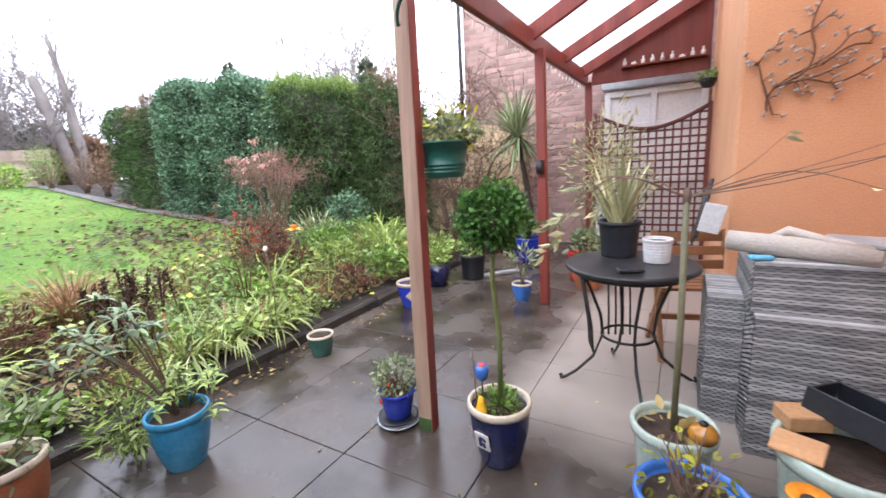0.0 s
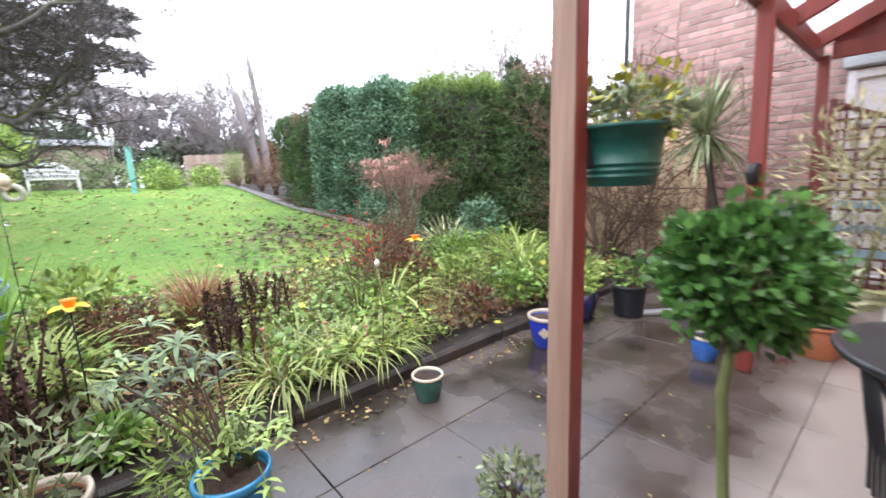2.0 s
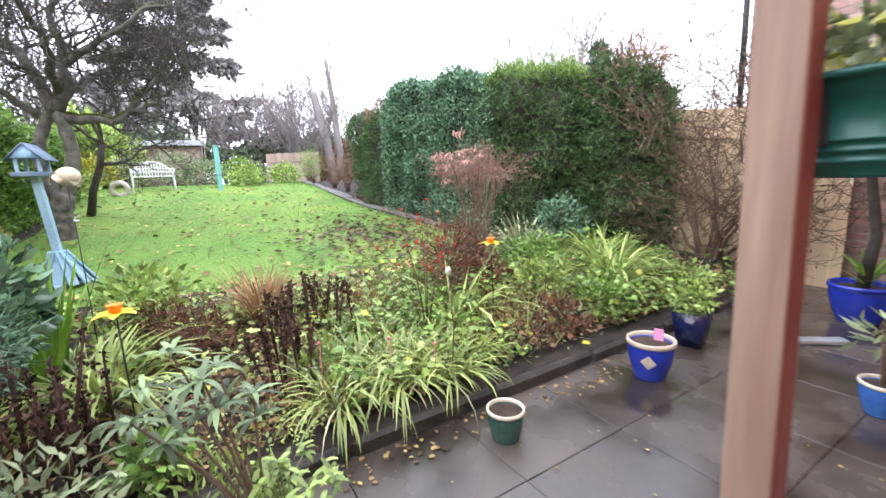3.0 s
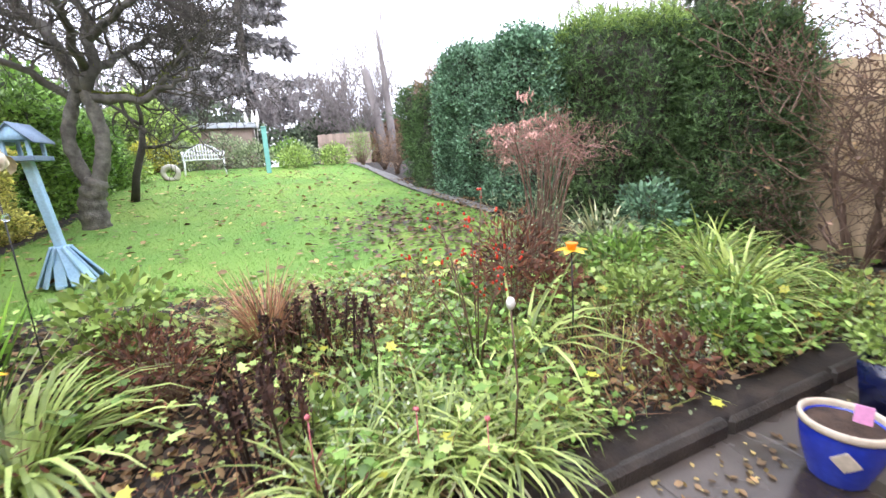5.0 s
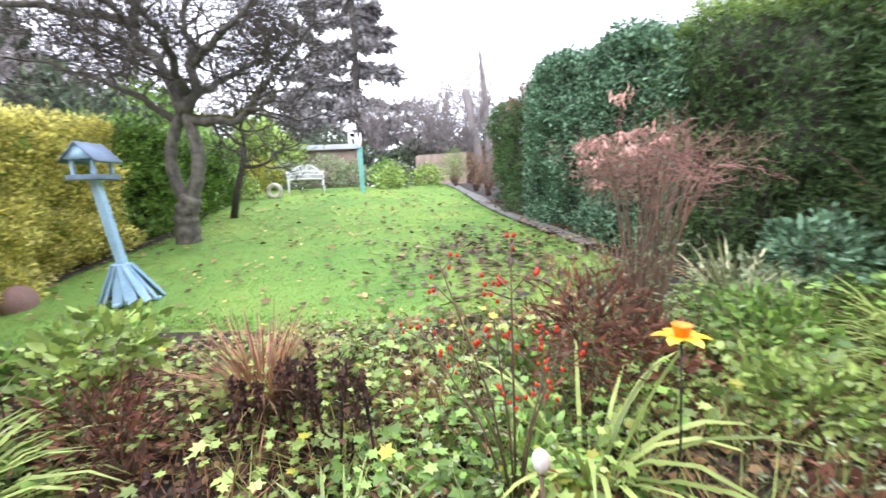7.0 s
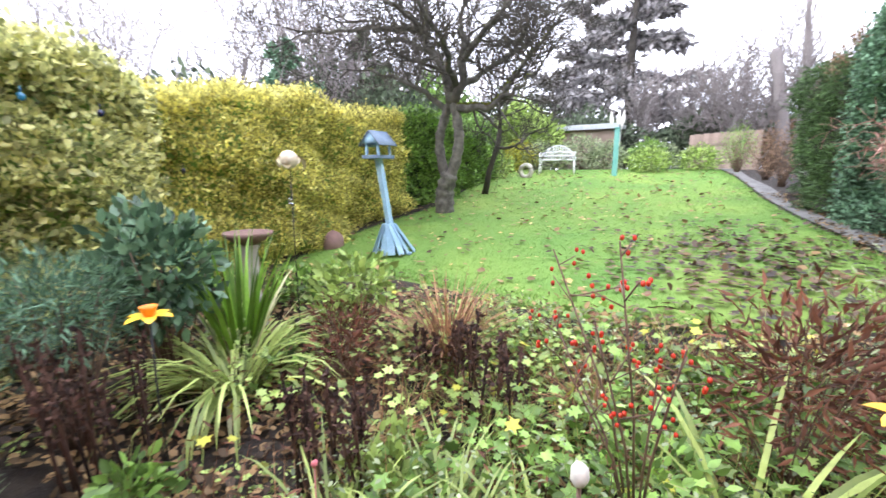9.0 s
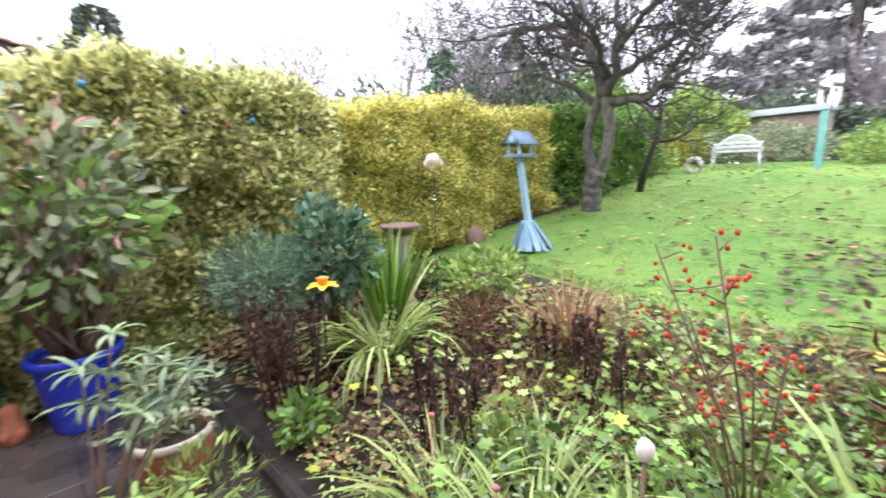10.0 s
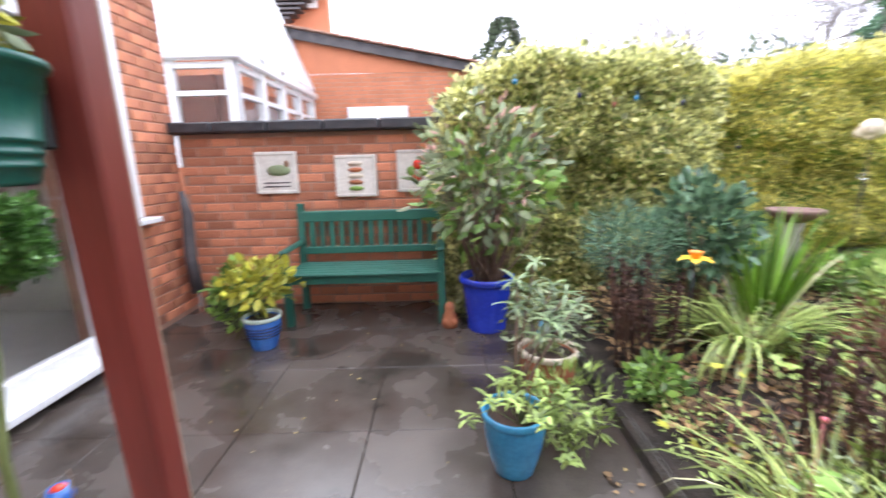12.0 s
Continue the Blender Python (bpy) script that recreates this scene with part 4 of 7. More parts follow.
def conservatory():
    """White conservatory: corner at (0.5, -2.2), one side runs back to the house behind."""
    c = thing("conservatory", (0.5, -2.2, 0), "white framed conservatory behind the garden wall", "conservatory", kind="structure")
    part("wall", Geo().box((1.2, -0.1, 0.6), (2.4, 0.12, 1.2)).box((0.06, -1.6, 0.6), (0.12, 3.1, 1.2)), "brick_far", c)
    # side facing the garden, along -y
    for k in range(5):
        y = -0.05 - k * 0.76
        part("post", Geo().box((0, y, 1.9), (0.12, 0.12, 1.4), 0.01), "white", c)
    for k in range(4):
        y = -0.43 - k * 0.76
        f = part("window_frame", Geo().box((0, y, 2.36), (0.07, 0.64, 0.07)).box((0, y, 2.05), (0.07, 0.64, 0.06)).box((0, y, 1.35), (0.07, 0.64, 0.06)), "white", c)
        pn = part("pane", Geo().box((0.02, y, 1.85), (0.012, 0.62, 1.0), 0.001), "glass", f)
    # side facing the patio, along +x
    for k in range(4):
        x = 0.0 + k * 0.72
        part("post", Geo().box((x, 0, 1.9), (0.12, 0.10, 1.4), 0.01), "white", c)
    for k in range(3):
        x = 0.36 + k * 0.72
        f = part("window_frame", Geo().box((x, 0, 2.36), (0.6, 0.07, 0.07)).box((x, 0, 2.05), (0.6, 0.07, 0.06)).box((x, 0, 1.35), (0.6, 0.07, 0.06)), "white", c)
        part("pane", Geo().box((x, -0.02, 1.85), (0.58, 0.012, 1.0), 0.001), "glass", f)
    part("curtain", Geo().box((1.3, -0.5, 1.7), (2.2, 0.04, 1.3)).box((0.45, -1.7, 1.7), (0.04, 2.6, 1.3)), "curtain", c, "red-brown blinds behind the panes")
    part("gutter", Geo().box((1.1, 0.06, 2.46), (2.5, 0.10, 0.10), 0.02).box((-0.06, -1.6, 2.46), (0.10, 3.3, 0.10), 0.02), "white", c)
    part("eave", Geo().box((1.1, 0.03, 2.56), (2.5, 0.06, 0.12), 0.01).box((-0.03, -1.6, 2.56), (0.06, 3.2, 0.12), 0.01), "white", c)
    # steep white roof sheets
    V = [(-0.05, 0.05, 2.62), (-0.05, -3.2, 2.62), (0.75, -3.2, 4.7), (0.75, -0.75, 4.7), (2.4, 0.05, 2.62), (2.4, -0.75, 4.7)]
    part("roof", Geo().add(V, [[(0, 3, 2, 1), (0, 4, 5, 3)]]), "white", c, "white sloping conservatory roof")


conservatory()


def fence(name, label, p, q, h, material, bw=0.1):
    f = thing(name, (0, 0, 0), label, "fence", kind="structure")
    p, q = np.array(p, float), np.array(q, float)
    n = max(2, int(np.linalg.norm(q - p) / bw))
    d = (q - p) / n
    ang = math.degrees(math.atan2(d[1], d[0]))
    me = Geo().box((0, 0, h / 2), (bw * 1.06, 0.016, h), 0.003).mesh("board", material)
    for i in range(n):
        c = p + d * (i + 0.5)
        b = new("board", me)
        b.parent = f
        b.matrix_basis = pose(c[0], c[1], G(c[0], c[1]) - 0.02 + 0.006 * math.sin(i * 3.3), 3.0, 0, ang + 2.5)
    for z in (0.3, h - 0.3):
        part("rail", Geo().beam((p[0], p[1] + 0.05, G(p[0], 0) + z), (q[0], q[1] + 0.05, G(q[0], 0) + z), 0.04, 0.07), material, f)
    return f


fence("fence_new", "pale new vertical board fence panel", (-2.35, 6.72), (-5.6, 6.72), 1.72, "fence")
fence("fence_old", "weathered grey-brown board fence at the garden's end", (-14.6, 5.3), (-15.6, 3.9), 0.95, "old_fence", 0.12)


# ---- pergola ----
def pergola():
    p = thing("pergola", (-1.312, 2.19, 0), "red stained timber pergola with a clear sheet roof", "pergola")
    lean = np.array((-0.065, 0.13, 0.0))
    for k, y in enumerate((0.045, 2.0, 4.0)):
        foot, top = np.array((0.005, y, 0.0)), np.array((0.005, y, 2.13)) + lean
        post = part("post", Geo().beam(foot, top, 0.062, 0.078, 0.006), "red_wood", p, "timber post, red stained with one bare face" if k == 0 else "")
        if k == 0:
            off = np.array((0, -0.033, 0))
            part("bare_face", Geo().beam(foot + off, top + off, 0.006, 0.074, 0.002), "post_wood", post, "unpainted weathered face")
            part("base_moss", Geo().beam(foot + off * 1.12 + np.array((0, 0, 0.004)), foot + off * 1.12 + lean * 0.03 + np.array((0, 0, 0.07)), 0.004, 0.07, 0.002), "l_conif", post, "green algae at the foot of the post")
    part("beam", Geo().beam((-0.10, -0.25, 2.18), (-0.10, 4.2, 2.18), 0.05, 0.15, 0.006), "red_wood", p)
    for k, y in enumerate((-0.1, 0.98, 2.03, 3.06, 3.97)):
        xe = 1.92 if y < 1.4 else 1.22
        ze = 2.2 + (xe + 0.12) * 0.5
        part("rafter", Geo().beam((-0.12, y, 2.22), (xe, y, ze), 0.045, 0.12, 0.006), "red_wood", p)
    for y0, y1, xe in ((-0.2, 1.38, 1.92), (1.42, 4.1, 1.22)):
        V = [(-0.2, y0, 2.265), (-0.2, y1, 2.265), (xe, y1, 2.29 + (xe + 0.12) * 0.5), (xe, y0, 2.29 + (xe + 0.12) * 0.5)]
        s = part("roof_sheet", Geo().add(V + [(a, b, c + 0.006) for a, b, c in V], [[(0, 1, 2, 3), (7, 6, 5, 4), (0, 4, 5, 1), (1, 5, 6, 2), (2, 6, 7, 3), (3, 7, 4, 0)]]), "opal", p, "clear corrugated roof sheet")
        s.visible_shadow = False
    part("frieze", Geo().box((0.6, 4.03, 2.14), (1.2, 0.03, 0.13), 0.004), "red_wood", p)
    part("gable_infill", Geo().add([(0, 4.06, 2.2), (1.2, 4.06, 2.2), (1.2, 4.06, 2.84), (0, 4.06, 2.26), (0, 4.08, 2.2), (1.2, 4.08, 2.2), (1.2, 4.08, 2.84), (0, 4.08, 2.26)], [[(0, 1, 2, 3), (7, 6, 5, 4)]]), "red_wood", p)
    part("shelf", Geo().box((0.75, 3.98, 2.215), (0.85, 0.10, 0.018), 0.003), "red_wood", p)
    return p


pergola()


def drop_string():
    d = thing("drop_lights", (-1.44, 2.0, 2.11), "cord of small clear glass drops along the pergola beam", "string lights")
    ys = np.linspace(0.0, 4.2, 60)
    part("cord", Geo().tube([(0, y, -0.012 + 0.012 * math.sin(y * 9)) for y in ys], 0.0022, 4), "black_metal", d)
    for i, y in enumerate(ys[1::2]):
        z = -0.012 + 0.012 * math.sin(y * 9)
        part("drop", Geo().lathe([(0.001, z - 0.045), (0.007, z - 0.03), (0.006, z - 0.016), (0.0015, z)], 7, (0.004 * math.sin(i * 2.1), y, 0)), "silver", d, smooth=True)


drop_string()


def trellis():
    t = thing("trellis", (-1.26, 6.2, 0), "dark red square lattice trellis with a dipped top", "trellis")
    wd = 1.16
    top = lambda x: 1.72 - 0.20 * math.sin(math.pi * x / wd)
    for i in range(15):
        x = i * wd / 14
        part("slat", Geo().box((x, 0, (0.12 + top(x)) / 2), (0.022, 0.012, top(x) - 0.12), 0.002), "trellis", t)
    for k in range(19):
        z = 0.16 + k * 0.083
        a = [x for x in np.linspace(0, wd, 60) if top(x) > z]
        if z < 1.52:
            part("slat", Geo().box((wd / 2, 0.013, z), (wd, 0.012, 0.022), 0.002), "trellis", t)
        elif a:
            e = max(x for x in a if x < wd / 2)
            for cx in (e / 2, wd - e / 2):
                part("slat", Geo().box((cx, 0.013, z), (e, 0.012, 0.022), 0.002), "trellis", t)
    pts = [(x, 0, top(x)) for x in np.linspace(0, wd, 16)]
    part("top_rail", Geo().tube(pts, 0.022, 6), "trellis", t)
    for x in (-0.01, wd + 0.01):
        part("stile", Geo().box((x, 0, 0.88), (0.04, 0.04, 1.74), 0.004), "trellis", t)


trellis()


def neighbour_door():
    d = thing("door_2", (-0.68, 6.90, 0.05), "white plastic door with glazed panels and grey header", "door", kind="structure")
    g = Geo()
    for x in (-0.55, 0.0, 0.55):
        g.box((x, 0, 1.0), (0.07, 0.07, 2.0), 0.006)
    for z in (0.05, 0.85, 1.55, 1.97):
        g.box((0, 0.004, z), (1.16, 0.066, 0.08), 0.006)
    part("door_frame", g, "white", d)
    part("panel", Geo().box((0, 0.02, 0.45), (1.1, 0.03, 0.76)), "white", d)
    part("pane", Geo().box((0, 0.01, 1.4), (1.08, 0.012, 1.1), 0.001), "white", d, "pale frosted pane")
    part("header", Geo().box((0, -0.03, 2.12), (1.25, 0.10, 0.2), 0.02), "galv", d, "grey metal door header")


neighbour_door()

# ---- hedges ----
hedge("conifer_hedge", "dark clipped conifer hedge with browned patches", ((-10.0, 4.75), (-9.15, 4.72)), 0.9, (2.62, 2.62), "l_conif", "l_conif", 34000, (0.035, 0.075), 0.06, shape="needle", round_=0.16)
hedge("conifer_hedge", "dark clipped conifer hedge, brownish at the edge", ((-9.1, 4.7), (-8.15, 4.72)), 1.0, (2.62, 2.66), "l_conif", "l_conif", 34000, (0.035, 0.075), 0.06, shape="needle", top_mat="l_brown", round_=0.16)
hedge("conifer_hedge", "blue-green clipped conifer hedge", ((-8.05, 4.62), (-6.9, 4.9)), 1.2, (2.72, 2.66), "l_blue", "l_blue", 62000, (0.026, 0.06), 0.065, shape="chip", round_=0.2)
hedge("conifer_hedge", "blue-green clipped conifer hedge beside another", ((-6.95, 4.9), (-5.85, 5.15)), 1.2, (2.66, 2.62), "l_blue", "l_blue", 62000, (0.026, 0.06), 0.065, shape="chip", round_=0.18)
hedge("conifer_hedge", "green clipped conifer hedge with lime top", ((-5.85, 5.2), (-4.75, 5.85)), 1.2, (2.58, 2.62), "l_conif", "l_conif", 95000, (0.035, 0.07), 0.08, shape="needle", top_mat="l_lime", round_=0.16)
hedge("conifer_hedge", "dark conifer hedge with brown dead top", ((-4.65, 5.9), (-3.95, 6.3)), 0.9, (2.5, 2.4), "l_conif", "l_conif", 80000, (0.035, 0.07), 0.10, shape="needle", round_=0.16)
hedge("privet_hedge", "clipped variegated yellow-green hedge by the brick wall", ((-2.0, -0.2), (-3.95, -0.2)), 0.9, (1.82, 1.90), "l_mid", "l_var", 50000, (0.032, 0.068), 0.06, "l_mid", round_=0.06)
hedge("privet_hedge", "clipped golden hedge along the lawn", ((-3.9, -0.38), (-7.7, -0.45)), 0.9, (1.86, 2.05), "l_mid", "l_gold", 76000, (0.026, 0.052), 0.05, "l_mid", round_=0.04)
hedge("hedge", "dark green clipped hedge past the apple tree", ((-7.75, -0.44), (-11.6, -0.25)), 1.0, (2.06, 2.2), "l_mid", "l_mid", 46000, (0.035, 0.08), 0.07, round_=0.1)


# ---- trees ----
def smooth_path(pts, n=4):
    """A rounded path through the points."""
    p = np.array(pts, float)
    q = np.concatenate([[2 * p[0] - p[1]], p, [2 * p[-1] - p[-2]]])
    out = []
    for i in range(1, len(q) - 2):
        for t in np.arange(n) / n:
            out.append(0.5 * (2 * q[i] + (q[i + 1] - q[i - 1]) * t + (2 * q[i - 1] - 5 * q[i] + 4 * q[i + 1] - q[i + 2]) * t * t + (3 * q[i] - q[i - 1] - 3 * q[i + 1] + q[i + 2]) * t ** 3))
    return np.array(out + [p[-1]])


def apple_tree():
    x, y = -7.72, 0.2
    th = thing("apple_tree", (x, y, G(x, y)), "old gnarled leafless apple tree with mossy limbs", "tree")
    tr = smooth_path([(0, 0, -0.05), (0.02, 0.0, 0.14), (0.02, 0.01, 0.32), (0.04, 0.06, 0.46), (0.04, 0.10, 0.56)])
    part("trunk", Geo().tube(tr, np.linspace(0.145, 0.115, len(tr)) + 0.012 * np.sin(np.arange(len(tr)) * 1.9), 14), "bark_pale", th, smooth=True)
    stems = [([(0.04, 0.05, 0.40), (0.02, -0.04, 0.72), (0.03, -0.07, 1.02), (0.06, 0.02, 1.30), (0.08, 0.12, 1.52)], 0.072),
             ([(0.04, 0.08, 0.45), (0.05, 0.19, 0.75), (0.06, 0.24, 1.02), (0.08, 0.22, 1.28), (0.09, 0.17, 1.54)], 0.08)]
    for pts, r in stems:
        q = smooth_path(pts)
        part("stem", Geo().tube(q, np.linspace(r, r * 0.8, len(q)) + 0.008 * np.sin(np.arange(len(q)) * 2.3), 11), "bark_pale", th, smooth=True)
    limbs = [([(0.08, 0.20, 1.42), (0.12, 0.42, 1.42), (0.16, 0.74, 1.42), (0.18, 0.94, 1.62), (0.2, 1.14, 1.86), (0.2, 1.5, 2.25)], 0.068),
             ([(0.18, 0.86, 1.50), (0.22, 1.15, 1.62), (0.2, 1.4, 1.9)], 0.04),
             ([(0.08, 0.14, 1.48), (0.1, 0.05, 1.9), (0.14, -0.16, 2.25), (0.14, -0.22, 2.6), (0.1, -0.15, 3.1)], 0.085),
             ([(0.14, -0.2, 2.45), (0.25, -0.75, 2.5), (0.3, -1.35, 2.56), (0.3, -2.1, 2.62)], 0.06),
             ([(0.09, 0.18, 1.5), (0.1, 0.30, 1.85), (0.08, 0.32, 2.2), (0.1, 0.26, 2.55), (0.1, 0.5, 2.95)], 0.08),
             ([(0.06, 0.05, 1.42), (0.2, -0.32, 1.72), (0.35, -0.75, 1.88), (0.5, -1.1, 1.95)], 0.05),
             ([(0.1, 0.22, 1.7), (0.6, 0.28, 2.05), (1.1, 0.2, 2.4), (1.5, 0.3, 2.6)], 0.055),
             ([(0.1, 0.26, 1.7), (-0.4, 0.5, 2.0), (-0.9, 0.8, 2.35), (-1.3, 1.0, 2.75)], 0.055),
             ([(0.1, 0.3, 2.0), (0.4, 0.7, 2.25), (0.6, 1.1, 2.5), (0.65, 1.5, 2.75)], 0.05),
             ([(0.12, -0.1, 2.15), (-0.3, -0.6, 2.4), (-0.6, -1.1, 2.65)], 0.045),
             ([(0.14, -0.2, 2.4), (0.6, -0.4, 2.6), (1.0, -0.7, 2.8)], 0.045)]
    P, paths = [], []
    for pts, r in limbs:
        q = smooth_path(pts)
        q[2:-1] += rng.normal(size=(len(q) - 3, 3)) * 0.02
        R = np.linspace(r * 0.9, r * 0.22, len(q))
        part("limb", Geo().tube(q, R, 9), "bark", th, smooth=True)
        m = 90 * len(q)
        k = rng.integers(0, len(q) - 1, m)
        s = rng.random(m)[:, None]
        P.append((q[k] * (1 - s) + q[k + 1] * s + np.stack([rng.normal(size=m) * R[k] * 0.4, rng.normal(size=m) * R[k] * 0.4, R[k] * 0.97], -1))[: m if r == 0.068 else m // 8])
        for i in range(len(q) // 4, len(q)):
            d = unit(q[min(i + 1, len(q) - 1)] - q[i - 1])
            side = unit(np.cross(d, rng.normal(size=3)))
            branch_paths(q[i], d * 0.4 + side * 0.9 + np.array((0, 0, 0.12)), rng.uniform(0.5, 0.85), max(0.008, R[i] * 0.4), 3, paths, 0.26, (2, 4), 0.62, 0.05, 5, 0.0035)
        branch_paths(q[-1], q[-1] - q[-3], 0.7, R[-1], 3, paths, 0.26, (2, 4), 0.62, 0.08, 5, 0.0035)
    g = Geo()
    for pts, R, dp in paths:
        g.tube(pts, R, 5 if dp >= 2 else 3, False)
    part("twigwork", g, "bark_dark", th)
    P = np.concatenate(P)
    part("moss", Geo().leaves(P, rng.normal(size=P.shape) + np.array((0, 0, 1.0)), 0.022, "chip"), "moss", th)


apple_tree()
x, y = -9.3, 0.25
bare_tree("small_tree", "slim dark leafless tree leaning beside the lawn", (x, y, G(x, y)), [(0, 0, -0.05, 0.06), (0.05, 0.1, 0.4, 0.05), (0.1, 0.25, 0.8, 0.045), (0.12, 0.3, 1.1, 0.04)],
    [(2, (0.1, 0.8, 0.6), 0.9, 0.03), (3, (0, 0.4, 1), 0.9, 0.03), (3, (0.2, -0.6, 0.8), 0.9, 0.028)], 3, "bark_dark", "bark_dark", 0.3, (2, 3), 0.05)


def conifer_far(at, h, r, n, leaf, label, open_=0.3):
    th = thing("cedar_tree", at, label, "tree")
    part("trunk", Geo().tube([(0, 0, 0), (0.1, 0, h * 0.5), (0, 0.1, h)], [h * 0.02, h * 0.014, h * 0.004], 8), "bark_dark", th, smooth=True)
    lv, br = Geo(), Geo()
    k = int(46)
    for i in range(k):
        z = h * (0.12 + 0.86 * i / k)
        ln = r * (1.05 - (z / h) ** 1.4) * rng.uniform(0.65, 1.15)
        a = rng.uniform(0, 2 * np.pi)
        tip = np.array((math.cos(a) * ln, math.sin(a) * ln, z + ln * rng.uniform(-0.15, 0.25)))
        pts = np.linspace((0, 0, z), tip, 4)
        br.tube(pts, np.linspace(h * 0.005, 0.01, 4), 4, False)
        m = n // k
        s = rng.random(m) ** 0.6
        P = np.array((0, 0, z)) + (tip - np.array((0, 0, z))) * s[:, None] + rng.normal(size=(m, 3)) * np.array((0.2, 0.2, 0.07)) * ln * open_
        lv.leaves(P, rng.normal(size=(m, 3)) + np.array((math.cos(a), math.sin(a), -0.3)), rng.uniform(0.02, 0.05, m) * h, "chip", width=0.6)
    part("limbwork", br, "bark_dark", th)
    part("crown", lv, leaf, th)


conifer_far((-20, 2.2, 1.4), 9.0, 2.8, 12000, "l_hazefar", "tall cedar beyond the garden, greyed as if by haze")
conifer_far((-23, 0.2, 1.4), 8.5, 2.9, 10000, "l_hazefar", "tall distant cedar in haze-grey colour")
conifer_far((-1.9, -15, 0.0), 5.4, 1.1, 4000, "l_far", "dark green conifer behind the houses")
conifer_far((-14.2, 10.5, 1.3), 3.9, 1.0, 2500, "l_far", "dark conifer above the hedge")
conifer_far((-6.3, 8.2, 0.6), 3.0, 0.9, 4000, "l_far", "dark conifer rising behind the hedge")


conifer_far((-9.6, -4.6, 0.8), 3.4, 1.7, 6000, "l_blue", "blue-green conifer behind the golden hedge")
conifer_far((-12.2, -4.2, 1.0), 4.0, 1.7, 6000, "l_far", "grey-green conifer behind the golden hedge")


def dead_trunks():
    x, y = -15.0, 6.0
    th = thing("pollarded_tree", (x, y, 1.2), "pair of pale lopped poplar trunks", "tree")
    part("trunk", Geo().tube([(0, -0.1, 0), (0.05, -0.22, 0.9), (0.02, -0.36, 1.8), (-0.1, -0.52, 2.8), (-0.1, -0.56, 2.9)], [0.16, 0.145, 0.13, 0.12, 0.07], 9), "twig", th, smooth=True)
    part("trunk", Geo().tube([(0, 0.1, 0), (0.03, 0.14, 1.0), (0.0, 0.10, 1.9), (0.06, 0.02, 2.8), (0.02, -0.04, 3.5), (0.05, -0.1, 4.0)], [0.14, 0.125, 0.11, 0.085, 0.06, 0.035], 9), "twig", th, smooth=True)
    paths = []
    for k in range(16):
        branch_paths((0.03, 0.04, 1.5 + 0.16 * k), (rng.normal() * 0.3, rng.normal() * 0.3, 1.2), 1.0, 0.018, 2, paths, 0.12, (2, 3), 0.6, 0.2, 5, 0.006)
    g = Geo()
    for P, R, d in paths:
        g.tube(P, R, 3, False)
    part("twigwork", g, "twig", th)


dead_trunks()


def thicket(at, h, label, n=5, depth=4, twig="twig", rmin=0.008, spread=0.5):
    lim = [(1, (rng.normal() * spread, rng.normal() * spread, 1.0), h * 0.45, h * 0.012) for _ in range(n)]
    bare_tree("bare_tree", label, at, [(0, 0, 0, h * 0.018), (0, 0, h * 0.12, h * 0.016), (0, 0, h * 0.3, h * 0.01)], lim, depth, twig, twig, 0.2, (2, 3), 0.14, rmin, (4, 3), 0.66)


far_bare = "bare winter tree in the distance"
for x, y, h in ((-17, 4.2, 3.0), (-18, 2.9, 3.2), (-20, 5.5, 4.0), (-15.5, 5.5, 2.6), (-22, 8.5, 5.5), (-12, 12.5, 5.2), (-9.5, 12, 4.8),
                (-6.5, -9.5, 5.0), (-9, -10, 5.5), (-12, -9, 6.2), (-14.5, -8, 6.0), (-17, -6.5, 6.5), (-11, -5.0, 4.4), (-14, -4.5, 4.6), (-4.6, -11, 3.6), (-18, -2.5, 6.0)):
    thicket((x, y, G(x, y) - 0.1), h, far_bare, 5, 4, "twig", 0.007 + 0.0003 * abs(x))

# evergreen masses that close the view
for x, y, rx, rz, leaf, nm in ((-17, 1.2, 2.2, 1.0, "l_far", 1), (-17.5, 4.5, 2.0, 0.9, "l_far", 1), (-20, 7.0, 2.5, 1.1, "l_far", 1), (-13.0, -2.4, 1.6, 1.3, "l_mid", 1), (-10.5, -2.4, 1.6, 1.2, "l_far", 1),
                         (-14.5, -0.4, 1.4, 1.0, "l_light", 1), (-13, -6, 2.6, 1.8, "l_far", 1), (-8.5, -5.5, 2.2, 1.3, "l_far", 1), (-19, -2, 3, 1.6, "l_far", 1), (-5.0, -6.5, 2.0, 1.0, "l_brown", 1), (-16.0, 6.6, 1.3, 0.7, "l_brown", 1)):
    shrub("shrub", "dense evergreen shrub mass beyond the garden" if leaf != "l_brown" else "brown bare-looking shrub beyond the garden", (x, y, G(x, y) - 0.1), (rx * 0.75, rx * 0.75, rz), rz * 0.9, 5200, (0.08, 0.2), leaf, stems=14, hollow=0.3, r0=0.02)


